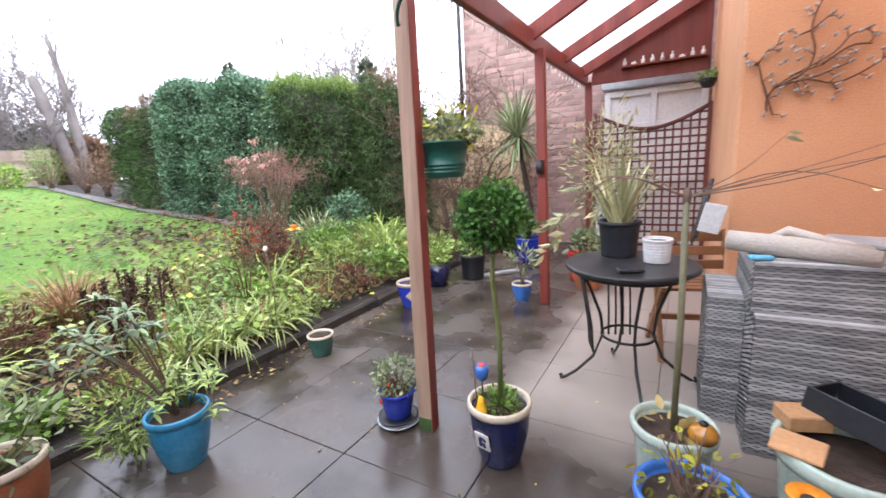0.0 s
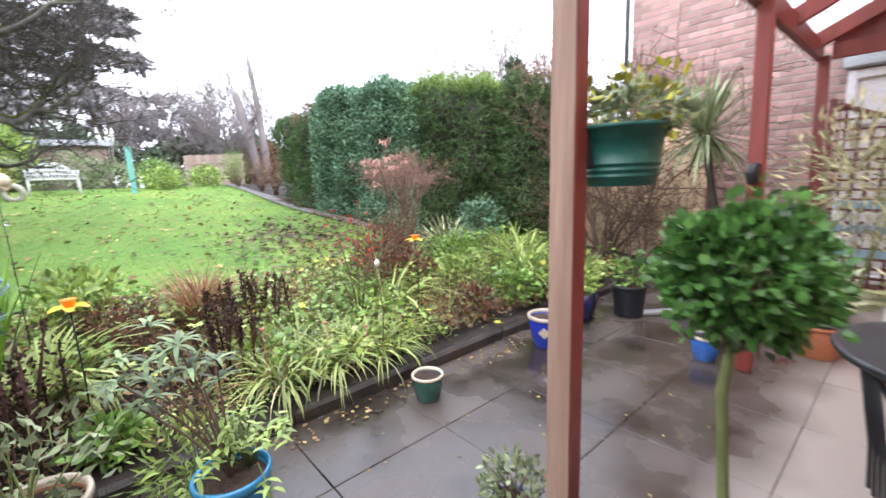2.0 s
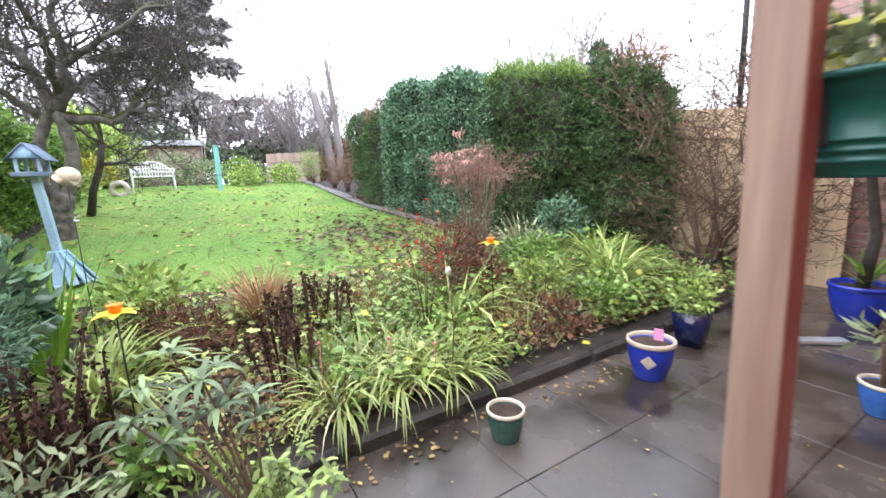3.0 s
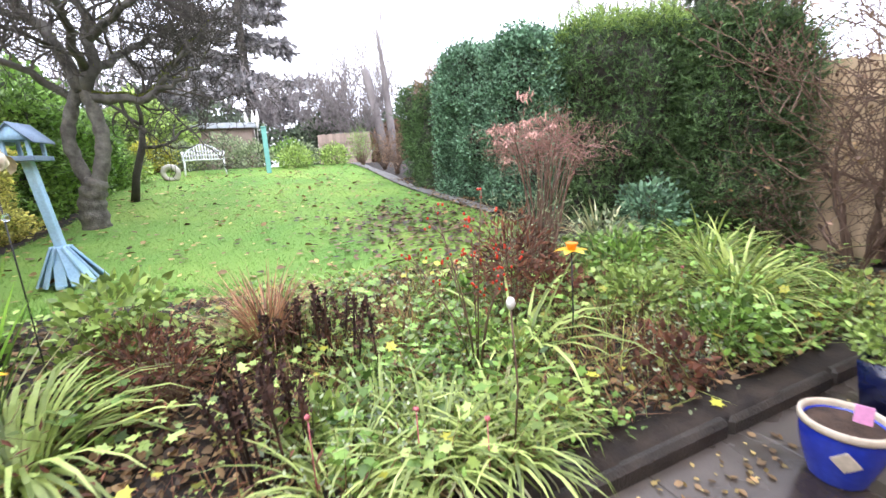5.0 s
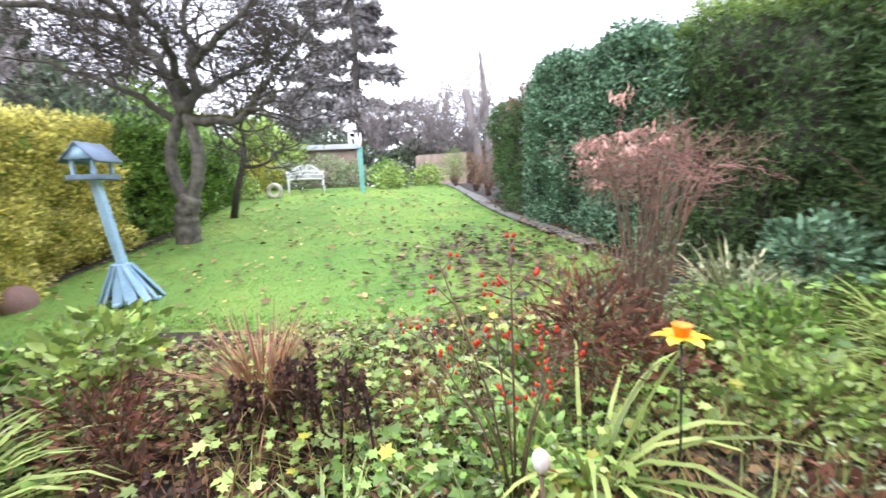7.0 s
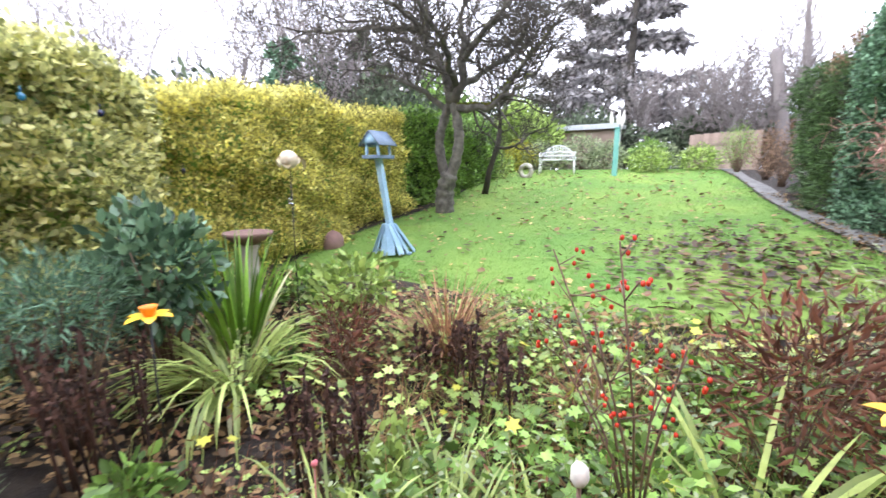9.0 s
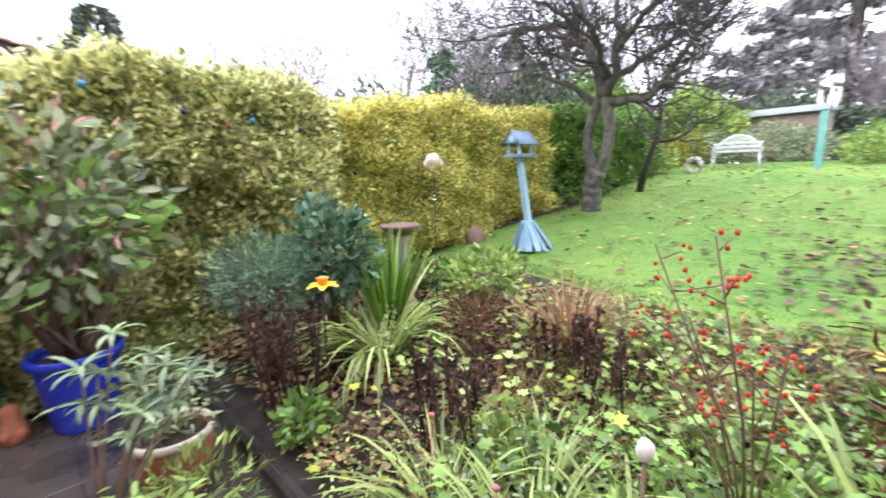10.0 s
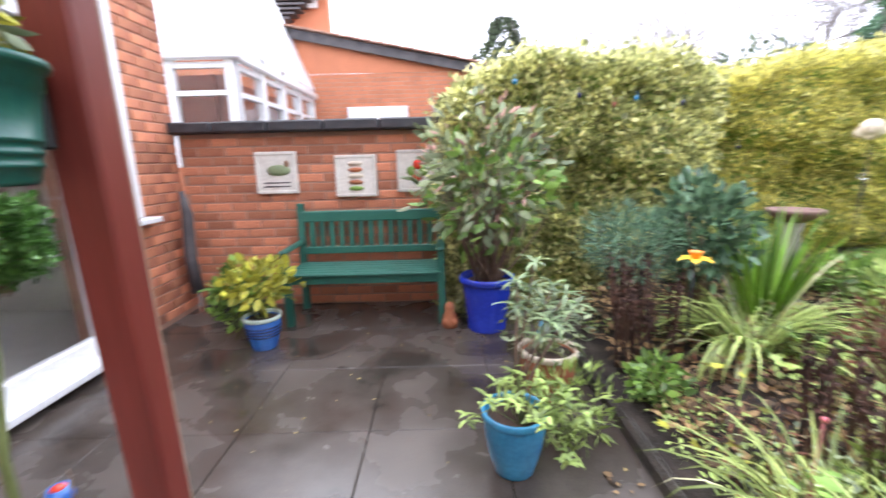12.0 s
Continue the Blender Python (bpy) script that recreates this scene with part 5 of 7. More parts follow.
# ---- garden furniture and ornaments on the lawn ----
def bird_table():
    x, y = -5.73, 0.55
    b = thing("bird_table", (x, y, G(x, y) + 0.02), "pale blue painted wooden bird table leaning on the lawn", "bird table", turn=-8)
    tx, ty = 0.20, 0.0
    part("pole", Geo().beam((0.0, 0.0, 0.0), (tx, ty, 0.92), 0.055, 0.055), "blue_paint", b)
    for a in range(4):
        c, s = math.cos(a * math.pi / 2), math.sin(a * math.pi / 2)
        for d in (-0.05, 0.0, 0.05):
            part("skirt_board", Geo().beam((0.07 + c * 0.035 - s * d * 0.5, s * 0.035 + c * d * 0.5, 0.30), (c * 0.17 - s * d * 2.0, s * 0.17 + c * d * 2.0, 0.012), 0.075, 0.016, 0.003), "blue_paint", b)
        part("foot", Geo().beam((c * 0.02, s * 0.02, 0.012), (c * 0.20, s * 0.20, 0.012), 0.05, 0.026), "blue_paint", b)
    top = np.array((tx - 0.05, ty, -0.05))

    def up(geo):
        low = np.array((0.05, 0, 0.96))
        geo.v = [(v - low) * np.array((0.66, 0.68, 0.82)) + low + top for v in geo.v]
        return geo

    part("tray", up(Geo().box((0.05, 0, 0.97), (0.34, 0.30, 0.02)).box((0.05, 0.145, 0.985), (0.34, 0.012, 0.03)).box((0.05, -0.145, 0.985), (0.34, 0.012, 0.03)).box((0.215, 0, 0.985), (0.012, 0.28, 0.03)).box((-0.115, 0, 0.985), (0.012, 0.28, 0.03))), "blue_roof", b, "weathered grey-blue feeding tray")
    for dx in (-0.12, 0.12):
        for dy in (-0.10, 0.10):
            part("corner_post", up(Geo().box((0.05 + dx, dy, 1.06), (0.032, 0.032, 0.17))), "blue_paint", b)
    part("eave_rail", up(Geo().box((0.05, 0.10, 1.135), (0.30, 0.016, 0.035)).box((0.05, -0.10, 1.135), (0.30, 0.016, 0.035))), "blue_paint", b)
    for s in (-1, 1):
        part("roof_panel", up(roof_leaf(s)), "blue_roof", b, "grey-blue felted roof panel")
    for dx in (-0.12, 0.205):
        V = [(dx + e, yy, zz) for e in (0, 0.014) for yy, zz in ((-0.15, 1.125), (0.15, 1.125), (0, 1.252))]
        part("gable", up(Geo().add(V, [[(0, 2, 1), (3, 4, 5)], [(0, 1, 4, 3), (1, 2, 5, 4), (2, 0, 3, 5)]])), "blue_paint", b)


def roof_leaf(s):
    a, bq, t = np.array((0, 0, 1.265)), np.array((0, s * 0.18, 1.11)), 0.014
    V = [(-0.14, a[1], a[2]), (0.24, a[1], a[2]), (0.24, bq[1], bq[2]), (-0.14, bq[1], bq[2])]
    W = [(p[0], p[1], p[2] - t) for p in V]
    return Geo().add(V + W, [[(0, 1, 2, 3), (7, 6, 5, 4), (0, 4, 5, 1), (1, 5, 6, 2), (2, 6, 7, 3), (3, 7, 4, 0)]])


bird_table()


def teal_post():
    x, y = -11.85, 2.25
    t = thing("garden_post", (x, y, G(x, y)), "teal painted square timber post in the lawn edge", "post")
    part("shaft", Geo().box((0, 0, 0.47), (0.1, 0.1, 1.02), 0.01), "teal_paint", t)
    part("cap", Geo().box((0, 0, 0.99), (0.12, 0.12, 0.03), 0.01), "teal_paint", t)


teal_post()


def white_bench():
    b = thing("garden_bench", (-12.2, 1.0, G(-12.2, 1)), "white ornate metal garden bench on the lawn", "bench", turn=95)
    part("seat", Geo().box((0, 0, 0.33), (0.8, 0.3, 0.025), 0.008), "white", b)
    g = Geo()
    arch = [(-0.4 + 0.8 * s, 0.15, 0.36 + 0.30 * math.sin(math.pi * s) ** 0.7) for s in np.linspace(0, 1, 17)]
    g.tube(arch, 0.014, 6)
    for s in np.linspace(0.1, 0.9, 13):
        g.tube([(-0.4 + 0.8 * s, 0.15, 0.34), (-0.4 + 0.8 * s, 0.15, 0.36 + 0.30 * math.sin(math.pi * s) ** 0.7)], 0.010, 5)
    for z in (0.42, 0.5):
        g.tube([(-0.38, 0.15, z), (0, 0.16, z + 0.02), (0.38, 0.15, z)], 0.010, 5)
    part("backrest", g, "white", b)
    for sx in (-0.37, 0.37):
        part("armrest", Geo().tube([(sx, 0.15, 0.48), (sx * 1.05, 0.0, 0.50), (sx * 1.06, -0.13, 0.48), (sx, -0.14, 0.33)], 0.014, 6), "white", b)
        for sy in (-0.13, 0.13):
            part("leg", Geo().tube([(sx, sy, 0.33), (sx * 1.02, sy * 1.1, 0.15), (sx * 1.05, sy * 1.2, 0.0)], 0.016, 6), "white", b)


white_bench()
g = Geo().tube([(0.13 * math.cos(a), 0, 0.16 + 0.13 * math.sin(a)) for a in np.linspace(0, 2 * np.pi, 22)], 0.05, 8, False)
solo("tyre", g, "stone", "old grey tyre standing at the lawn edge", "tyre", (-11.5, 0.45, G(-11.5, 0.4)), smooth=True, turn=80)


def bird_bath():
    x, y = -4.15, 0.40
    b = thing("bird_bath", (x, y, G(x, y) - 0.02), "stone bird bath on a pale pedestal", "bird bath")
    part("pedestal", Geo().lathe([(0.10, 0), (0.10, 0.04), (0.065, 0.09), (0.05, 0.25), (0.055, 0.50), (0.075, 0.55)], 16), "stone", b, smooth=True)
    part("bowl", Geo().lathe([(0.03, 0.54), (0.10, 0.57), (0.15, 0.61), (0.155, 0.63), (0.14, 0.628), (0.08, 0.595), (0.001, 0.59)], 22), "pink_stone", b, "brown weathered stone bowl", smooth=True)


bird_bath()
solo("boulder", Geo().ball((0, 0, 0.10), (0.13, 0.10, 0.14), 12, 0.03), "pink_stone", "round brown stone at the hedge foot", "stone", (-5.75, -0.22, G(-5.75, 0) - 0.04), smooth=True)


def heron_stake():
    x, y = -3.98, 0.97
    z = G(x, y)
    h = thing("stake_ornament", (x, y, z), "cream enamel flower ornament on a thin metal stake", "ornament", turn=35)
    part("stake", Geo().tube([(0, 0, 0), (0.01, 0, 0.5), (0, 0, 1.02)], 0.003, 6), "black_metal", h)
    g = Geo()
    g.ball((0.02, 0, 1.08), (0.075, 0.05, 0.05), 12)
    part("flower_head", g, "heron", h, smooth=True)
    pet = Geo()
    az = np.linspace(0, 2 * np.pi, 6, endpoint=False)
    pet.blades(np.tile((0.0, 0, 1.10), (6, 1)), az, np.array((0.13, 0.09, 0.14, 0.08, 0.12, 0.10)), 0.07, 0.25, 2.3, 7)
    part("petal_ring", pet, "heron", h)
    part("glass_bauble", Geo().ball((0.03, 0.0, 0.86), (0.016, 0.016, 0.018), 10), "glass", h, smooth=True)


heron_stake()


def lily(at, z, label, tilt):
    l = thing("lily_ornament", at, label, "ornament", "lily ornaments")
    h = z - at[2]
    part("stake", Geo().tube([(0, 0, -0.03), (0.01, 0.005, h * 0.5), (0, 0, h)], 0.0035, 6), "black_metal", l)
    for a in np.linspace(0, 2 * np.pi, 6, endpoint=False):
        part("petal", Geo().blades(np.array([(0, 0, h)]), np.array([a]), 0.085, 0.045, 0.5, 1.0, 6), "petal_yellow", l)
    part("cup", Geo().lathe([(0.006, h), (0.018, h + 0.012), (0.026, h + 0.035), (0.030, h + 0.042), (0.02, h + 0.034), (0.004, h + 0.012)], 12), "petal_orange", l, smooth=True)


lily((-3.25, 3.21, G(-3.25, 3)), 0.76, "yellow metal lily on a stake in the bed", 0)
lily((-3.05, 1.20, G(-3.05, 1)), 0.74, "yellow metal lily on a stake among dead stems", 0)


# ---- pots ----
def pot(at, r, h, material, label, rim="same", style="bell", soil=True, foot=0.62, seg=30):
    """A round planter: body, rim, compost."""
    p = thing("plant_pot", at, label, "plant pot")
    f = r * foot
    body = [(0.001, 0.0), (f, 0.0), (f * 1.03, h * 0.03)]
    for s in np.linspace(0.08, 0.86, 9):
        bulge = math.sin(s * math.pi * 0.62) if style == "bell" else s
        body.append((f + (r * 0.93 - f) * bulge, h * s))
    part("body", Geo().lathe(body + [(r * 0.90, h * 0.9), (r * 0.84, h * 0.9), (r * 0.82, h * 0.80)], seg), material, p, smooth=True)
    rm = material if rim == "same" else rim
    part("rim", Geo().lathe([(r * 0.88, h * 0.87), (r * 0.98, h * 0.885), (r * 1.0, h * 0.93), (r * 0.99, h * 0.985), (r * 0.955, h), (r * 0.89, h * 0.995), (r * 0.86, h * 0.95), (r * 0.86, h * 0.86)], seg), rm, p, smooth=True)
    if soil:
        g = Geo().ball((0, 0, h * 0.86), (r * 0.86, r * 0.86, h * 0.035), 20, 0.04)
        part("compost", g, "compost", p)
    return p


pot((-0.92, 2.19, 0), 0.134, 0.275, "navy", "navy glazed pot with cream rim and square motif", "cream_glaze")
pq = thing("pot_plaque", (-0.947, 2.072, 0.145), "small silver square motif on the navy pot", "plaque", turn=-12)
part("motif", Geo().box((0, 0, 0), (0.07, 0.008, 0.075), 0.002, (9, 0, 0)), "silver", pq)
part("figure", Geo().box((-0.006, -0.006, 0.0), (0.014, 0.006, 0.045), 0.002, (9, 0, 0)).box((0.008, -0.006, 0.014), (0.03, 0.006, 0.012), 0.002, (9, 20, 0)).box((0.012, -0.005, -0.012), (0.012, 0.006, 0.022), 0.002, (9, -15, 0)), "navy", pq, "dark leaf figure on the motif")
pot((-2.18, 1.56, 0), 0.13, 0.26, "teal_glaze", "teal blue glazed pot on wet paving")
pot((-2.44, 1.05, 0), 0.15, 0.27, "terracotta", "wide terracotta pot with chipped cream rim", "cream_glaze")
pot((-2.23, 0.13, 0), 0.20, 0.40, "cobalt", "tall cobalt glazed pot with flared rim", foot=0.68, style="cone")
rb = pot((-0.70, 0.37, 0), 0.125, 0.23, "blue_glaze", "blue ribbed pot with a pale rim", "sage_glaze")
for z, r in ((0.10, 0.109), (0.12, 0.1125), (0.14, 0.1145), (0.16, 0.1155)):
    part("rib", Geo().tube([(r * math.cos(a), r * math.sin(a), z) for a in np.linspace(0, 2 * np.pi, 30)], 0.0045, 5, False), "navy", rb, smooth=True)
pot((-2.43, 2.63, 0), 0.091, 0.150, "green_glaze", "small dark green glazed pot with earth", "cream_glaze", foot=0.7)
pp = pot((-2.39, 3.71, 0), 0.136, 0.235, "cobalt", "blue glazed pot with cream rim and diamond motif", "cream_glaze")
part("motif", Geo().box((0.0575, -0.111, 0.13), (0.06, 0.008, 0.06), 0.002, (10, 45, 28)), "cream_glaze", pp)
part("plant_label", Geo().box((0.045, 0.0, 0.27), (0.05, 0.003, 0.07), 0.001, (0, 0, 20)), "pink_label", pp, "pink plant label")
pot((-2.27, 4.74, 0), 0.145, 0.27, "black_pot", "large black plastic nursery pot", style="cone", foot=0.8)
pot((-1.525, 4.21, 0), 0.092, 0.165, "blue_glaze", "small blue glazed pot with pale rim", "cream_glaze")
pot((-1.98, 5.75, 0), 0.20, 0.30, "cobalt", "wide cobalt glazed bowl under the cordyline", style="bell")
pot((-1.05, 4.75, 0), 0.16, 0.22, "terracotta", "wide terracotta pot by the trellis")
pot((-1.22, 5.0, 0), 0.08, 0.30, "red_plastic", "bright red plastic pot", style="cone", soil=False)
pot((-0.285, 2.24, 0), 0.14, 0.32, "sage_glaze", "pale sage glazed pot", style="cone", foot=0.7)
pot((-0.23, 1.93, 0), 0.155, 0.30, "blue_glaze", "blue glazed pot of yellowing stems", style="cone")
pot((0.16, 2.17, 0), 0.19, 0.40, "sage_glaze", "large pale green glazed pot piled with trays", style="cone", foot=0.72)
sp = pot((-1.47, 2.21, 0.045), 0.088, 0.135, "cobalt", "small blue pot standing on a stack of saucers", foot=0.7)
sc = thing("saucer", (-1.47, 2.21, 0), "stack of dark and pale plant saucers", "saucer")
part("lower_saucer", Geo().lathe([(0.001, 0), (0.075, 0), (0.105, 0.022), (0.108, 0.026), (0.10, 0.026), (0.07, 0.008), (0.001, 0.008)], 28), "galv", sc, smooth=True)
part("upper_saucer", Geo().lathe([(0.001, 0.022), (0.07, 0.022), (0.098, 0.043), (0.10, 0.046), (0.09, 0.046), (0.001, 0.036)], 28), "black_pot", sc, smooth=True)
sq = thing("plant_pot", (-2.49, 4.36, 0), "square tapered navy planter", "plant pot", turn=10)
V = [(sx * w, sy * w, z) for w, z in ((0.072, 0), (0.102, 0.24), (0.09, 0.24), (0.086, 0.20)) for sx, sy in ((-1, -1), (1, -1), (1, 1), (-1, 1))]
F = [(k * 4 + i, k * 4 + (i + 1) % 4, k * 4 + 4 + (i + 1) % 4, k * 4 + 4 + i) for k in range(3) for i in range(4)] + [(3, 2, 1, 0)]
part("body", Geo().add(V, [F]), "navy", sq)
part("compost", Geo().box((0, 0, 0.20), (0.172, 0.172, 0.02)), "compost", sq)


def hanging_planter():
    h = thing("hanging_planter", (-1.275, 2.46, 1.185), "dark green plastic wall planter hung on the post", "planter", turn=0)
    k = 0.90
    prof = [(0.001, 0.0), (0.098, 0.0), (0.103, 0.008), (0.107, 0.030), (0.110, 0.031), (0.110, 0.038), (0.108, 0.040), (0.110, 0.052), (0.113, 0.053), (0.113, 0.060), (0.111, 0.062), (0.113, 0.074), (0.116, 0.075), (0.116, 0.082), (0.114, 0.084), (0.124, 0.165), (0.128, 0.167), (0.130, 0.198), (0.139, 0.200), (0.141, 0.208), (0.139, 0.215), (0.128, 0.215), (0.12, 0.19), (0.118, 0.17)]
    part("body", Geo().lathe([(r * k, z * 0.76) for r, z in prof], 40), "green_plastic", h, smooth=True)
    part("compost", Geo().ball((0, 0, 0.137), (0.105, 0.105, 0.012), 20, 0.05), "compost", h)
    part("bracket", Geo().beam((-0.05, -0.118, 0.10), (-0.03, -0.095, 0.10), 0.02, 0.1), "black_metal", h)
    P, d = cloud(380, (0.03, 0.04, 0.21), (0.15, 0.16, 0.08), 0.2)
    part("foliage", Geo().leaves(P, d + rng.normal(size=P.shape) * 0.7, rng.uniform(0.02, 0.045, 380), "oval"), "l_grey", h)
    P, d = cloud(110, (0.03, 0.04, 0.23), (0.15, 0.16, 0.08), 0.3)
    part("leafy_top", Geo().leaves(P, d + rng.normal(size=P.shape) * 0.7, rng.uniform(0.025, 0.05, 110), "oval"), "l_yellow", h)
    tg, _ = cloud(14, (0.02, 0.03, 0.21), (0.12, 0.13, 0.08), 0.5)
    part("stemwork", stems_to((0, 0, 0.14), tg, 0.003), "green_stem", h)


hanging_planter()


# ---- plants in pots ----
def box_standard():
    t = thing("box_tree", (-0.91, 2.18, 0.23), "clipped box ball on a bare green stem", "topiary")
    part("stem", Geo().tube([(0, 0, 0), (0.01, -0.01, 0.33), (0.0, -0.04, 0.58), (0.02, -0.07, 0.71)], [0.012, 0.011, 0.010, 0.009], 8), "green_stem", t, smooth=True)
    c = (0.025, -0.075, 0.82)
    tg, _ = cloud(40, c, (0.10, 0.10, 0.09), 0.7)
    part("twigwork", stems_to((0.02, -0.07, 0.69), tg, 0.004), "brown_twig", t)
    P, d = cloud(3800, c, (0.122, 0.122, 0.11), 0.5)
    q, e = cloud(500, c, (0.142, 0.142, 0.13), 0.8)
    k = np.sin(q[:, 0] * 61) * np.sin(q[:, 1] * 53 + 1) > 0.1
    P, d = np.concatenate([P, q[k]]), np.concatenate([d, e[k]])
    part("foliage", Geo().leaves(P, d + rng.normal(size=P.shape) * 0.55, rng.uniform(0.013, 0.024, len(P)), "oval", width=1.5), "l_box", t)
    P, d = cloud(240, (0, 0, 0.04), (0.08, 0.08, 0.05), 0.1)
    part("underplanting", Geo().leaves(P, d + np.array((0, 0, 0.6)), rng.uniform(0.015, 0.035, 240), "oval"), "l_mid", t)
    o = thing("glass_ornament", (-0.965, 2.13, 0.225), "blue and red glass flower on a stick", "ornament")
    part("stick", Geo().tube([(0, 0, 0), (0, 0, 0.17)], 0.004, 6), "black_metal", o)
    part("thin_cane", Geo().tube([(-0.03, 0.01, 0), (-0.045, 0.01, 0.28)], 0.0025, 5), "brown_twig", o)
    part("glass_flower", Geo().lathe([(0.004, 0.15), (0.022, 0.165), (0.03, 0.20), (0.022, 0.225), (0.005, 0.215)], 10), "blue_glaze", o, smooth=True)
    part("glass_tip", Geo().ball((0, 0, 0.222), (0.018, 0.018, 0.008), 8), "berry", o)
    y = thing("yellow_ornament", (-0.962, 2.105, 0.225), "small yellow ceramic bird in the pot", "ornament")
    part("body", Geo().lathe([(0.002, 0), (0.02, 0.01), (0.024, 0.04), (0.014, 0.075), (0.012, 0.09), (0.002, 0.10)], 12), "petal_yellow", y, smooth=True)


box_standard()


def andromeda():
    """Tall evergreen in the teal pot: dark upright stems, tiers of long pale leaves."""
    t = thing("potted_shrub", (-2.18, 1.56, 0.22), "tall evergreen with long pale-green leaves in whorls", "shrub")
    st, lv = Geo(), Geo()
    tops = [(-0.10, -0.16, 0.58), (-0.02, -0.10, 0.52), (-0.20, -0.24, 0.46), (-0.28, -0.16, 0.40), (-0.2, -0.06, 0.48), (-0.30, -0.28, 0.32), (-0.12, 0.02, 0.40), (-0.06, -0.26, 0.44)]
    for tp in tops:
        tp = np.array(tp)
        pts = smooth_path([(0, 0, 0), tp * np.array((0.35, 0.35, 0.5)), tp])
        st.tube(pts, np.linspace(0.006, 0.003, len(pts)), 5)
        for s in (1.0, 0.84):
            q = tp * np.array((s ** 1.5, s ** 1.5, s))
            m = 9
            az = np.linspace(0, 2 * np.pi, m, endpoint=False) + rng.normal(size=m) * 0.25
            lv.blades(np.tile(q, (m, 1)), az, rng.uniform(0.06, 0.11, m), 0.016, rng.uniform(0.1, 1.0, m), rng.uniform(0.6, 1.6, m), 4)
    part("stemwork", st, "brown_twig", t, smooth=True)
    part("foliage", lv, "l_androm", t)
    t = thing("potted_shrub", (-2.2, 1.62, 0.22), "low spreading shrub with light green leaves", "shrub")
    lv, st = Geo(), Geo()
    for k in range(22):
        a = rng.uniform(0, 2 * np.pi)
        rr = rng.uniform(0.04, 0.22)
        q = np.array((rr * math.cos(a), rr * math.sin(a), 0.10 - rr * 0.6 + rng.uniform(0, 0.14)))
        st.tube([(0, 0, 0), q * 0.55 + np.array((0, 0, 0.06)), q], 0.0025, 4)
        m = 9
        az = rng.uniform(0, 2 * np.pi, m)
        lv.blades(np.tile(q, (m, 1)) + rng.normal(size=(m, 3)) * 0.012, az, rng.uniform(0.035, 0.07, m), 0.016, rng.uniform(-0.1, 0.8, m), rng.uniform(0.4, 1.4, m), 4)
    part("stemwork", st, "green_stem", t)
    part("foliage", lv, "l_light", t)


andromeda()
shrub("potted_shrub", "bushy light green plant trailing beside the teal pot", (-2.41, 1.47, 0.02), (0.18, 0.18, 0.17), 0.19, 380, (0.035, 0.075), "l_light", "green_stem", "lance", 12)
shrub("potted_shrub", "grey-green arching shrub in the terracotta pot", (-2.44, 1.03, 0.23), (0.22, 0.22, 0.17), 0.15, 260, (0.035, 0.07), "l_grey", "green_stem", "lance", 16, droop=0.4, wide=1.8)
shrub("potted_shrub", "tall glossy evergreen with pale and pink-tipped leaves", (-2.2, 0.17, 0.34), (0.50, 0.42, 0.48), 0.80, 430, (0.07, 0.135), "l_grey", "brown_twig", "oval", 26, r0=0.010, hollow=0.2, droop=0.4, wide=0.8)
shrub("potted_shrub", "tall glossy evergreen with mid green leaves", (-2.26, 0.22, 0.34), (0.46, 0.38, 0.40), 0.64, 280, (0.07, 0.135), "l_mid", "brown_twig", "oval", 16, r0=0.01, hollow=0.2, droop=0.4, wide=0.8)
shrub("potted_shrub", "pink-tipped young shoots on the glossy evergreen", (-2.2, 0.18, 0.6), (0.46, 0.40, 0.42), 0.6, 95, (0.05, 0.09), "l_red", "brown_twig", "oval", 14, r0=0.005, hollow=0.6, wide=0.6)
shrub("potted_shrub", "golden yellow-green leafy plant in the ribbed pot", (-0.69, 0.36, 0.20), (0.24, 0.20, 0.15), 0.25, 260, (0.05, 0.10), "l_yellow", "green_stem", "oval", 12)
shrub("potted_shrub", "green leafy plant beside the brick wall", (-0.5, 0.2, 0.0), (0.2, 0.2, 0.2), 0.3, 300, (0.05, 0.10), "l_mid", "green_stem", "oval", 12)
shrub("potted_fuchsia", "small fading fuchsia with red flowers", (-1.47, 2.21, 0.16), (0.12, 0.12, 0.09), 0.09, 420, (0.018, 0.035), "l_grey", "brown_twig", "oval", 22, category="plant")
g = Geo()
for _ in range(9):
    a = rng.uniform(0, 2 * np.pi)
    g.ball((0.13 * math.cos(a), 0.13 * math.sin(a), rng.uniform(0, 0.12)), (0.007, 0.007, 0.012), 6)
solo("fuchsia_flowers", g, "berry", "small red fuchsia flowers over the blue pot", "flowers", (-1.47, 2.21, 0.17), smooth=True, kind="stuff")
shrub("potted_shrub", "small leafy plant in the square navy planter", (-2.49, 4.36, 0.22), (0.15, 0.15, 0.11), 0.11, 520, (0.025, 0.05), "l_light", "green_stem", "oval", 14)
shrub("potted_shrub", "sparse brown-green plant in the black pot", (-2.27, 4.74, 0.24), (0.14, 0.14, 0.12), 0.12, 140, (0.04, 0.07), "l_mid", "brown_twig", "oval", 14)
shrub("potted_shrub", "slim pale-leaved sapling in a small blue pot", (-1.525, 4.21, 0.14), (0.13, 0.13, 0.10), 0.24, 60, (0.08, 0.14), "l_grey", "brown_twig", "lance", 5)
shrub("potted_shrub", "leafy plant in the terracotta pot by the trellis", (-1.05, 4.75, 0.19), (0.15, 0.15, 0.17), 0.22, 260, (0.05, 0.09), "l_grey", "brown_twig", "oval", 12)


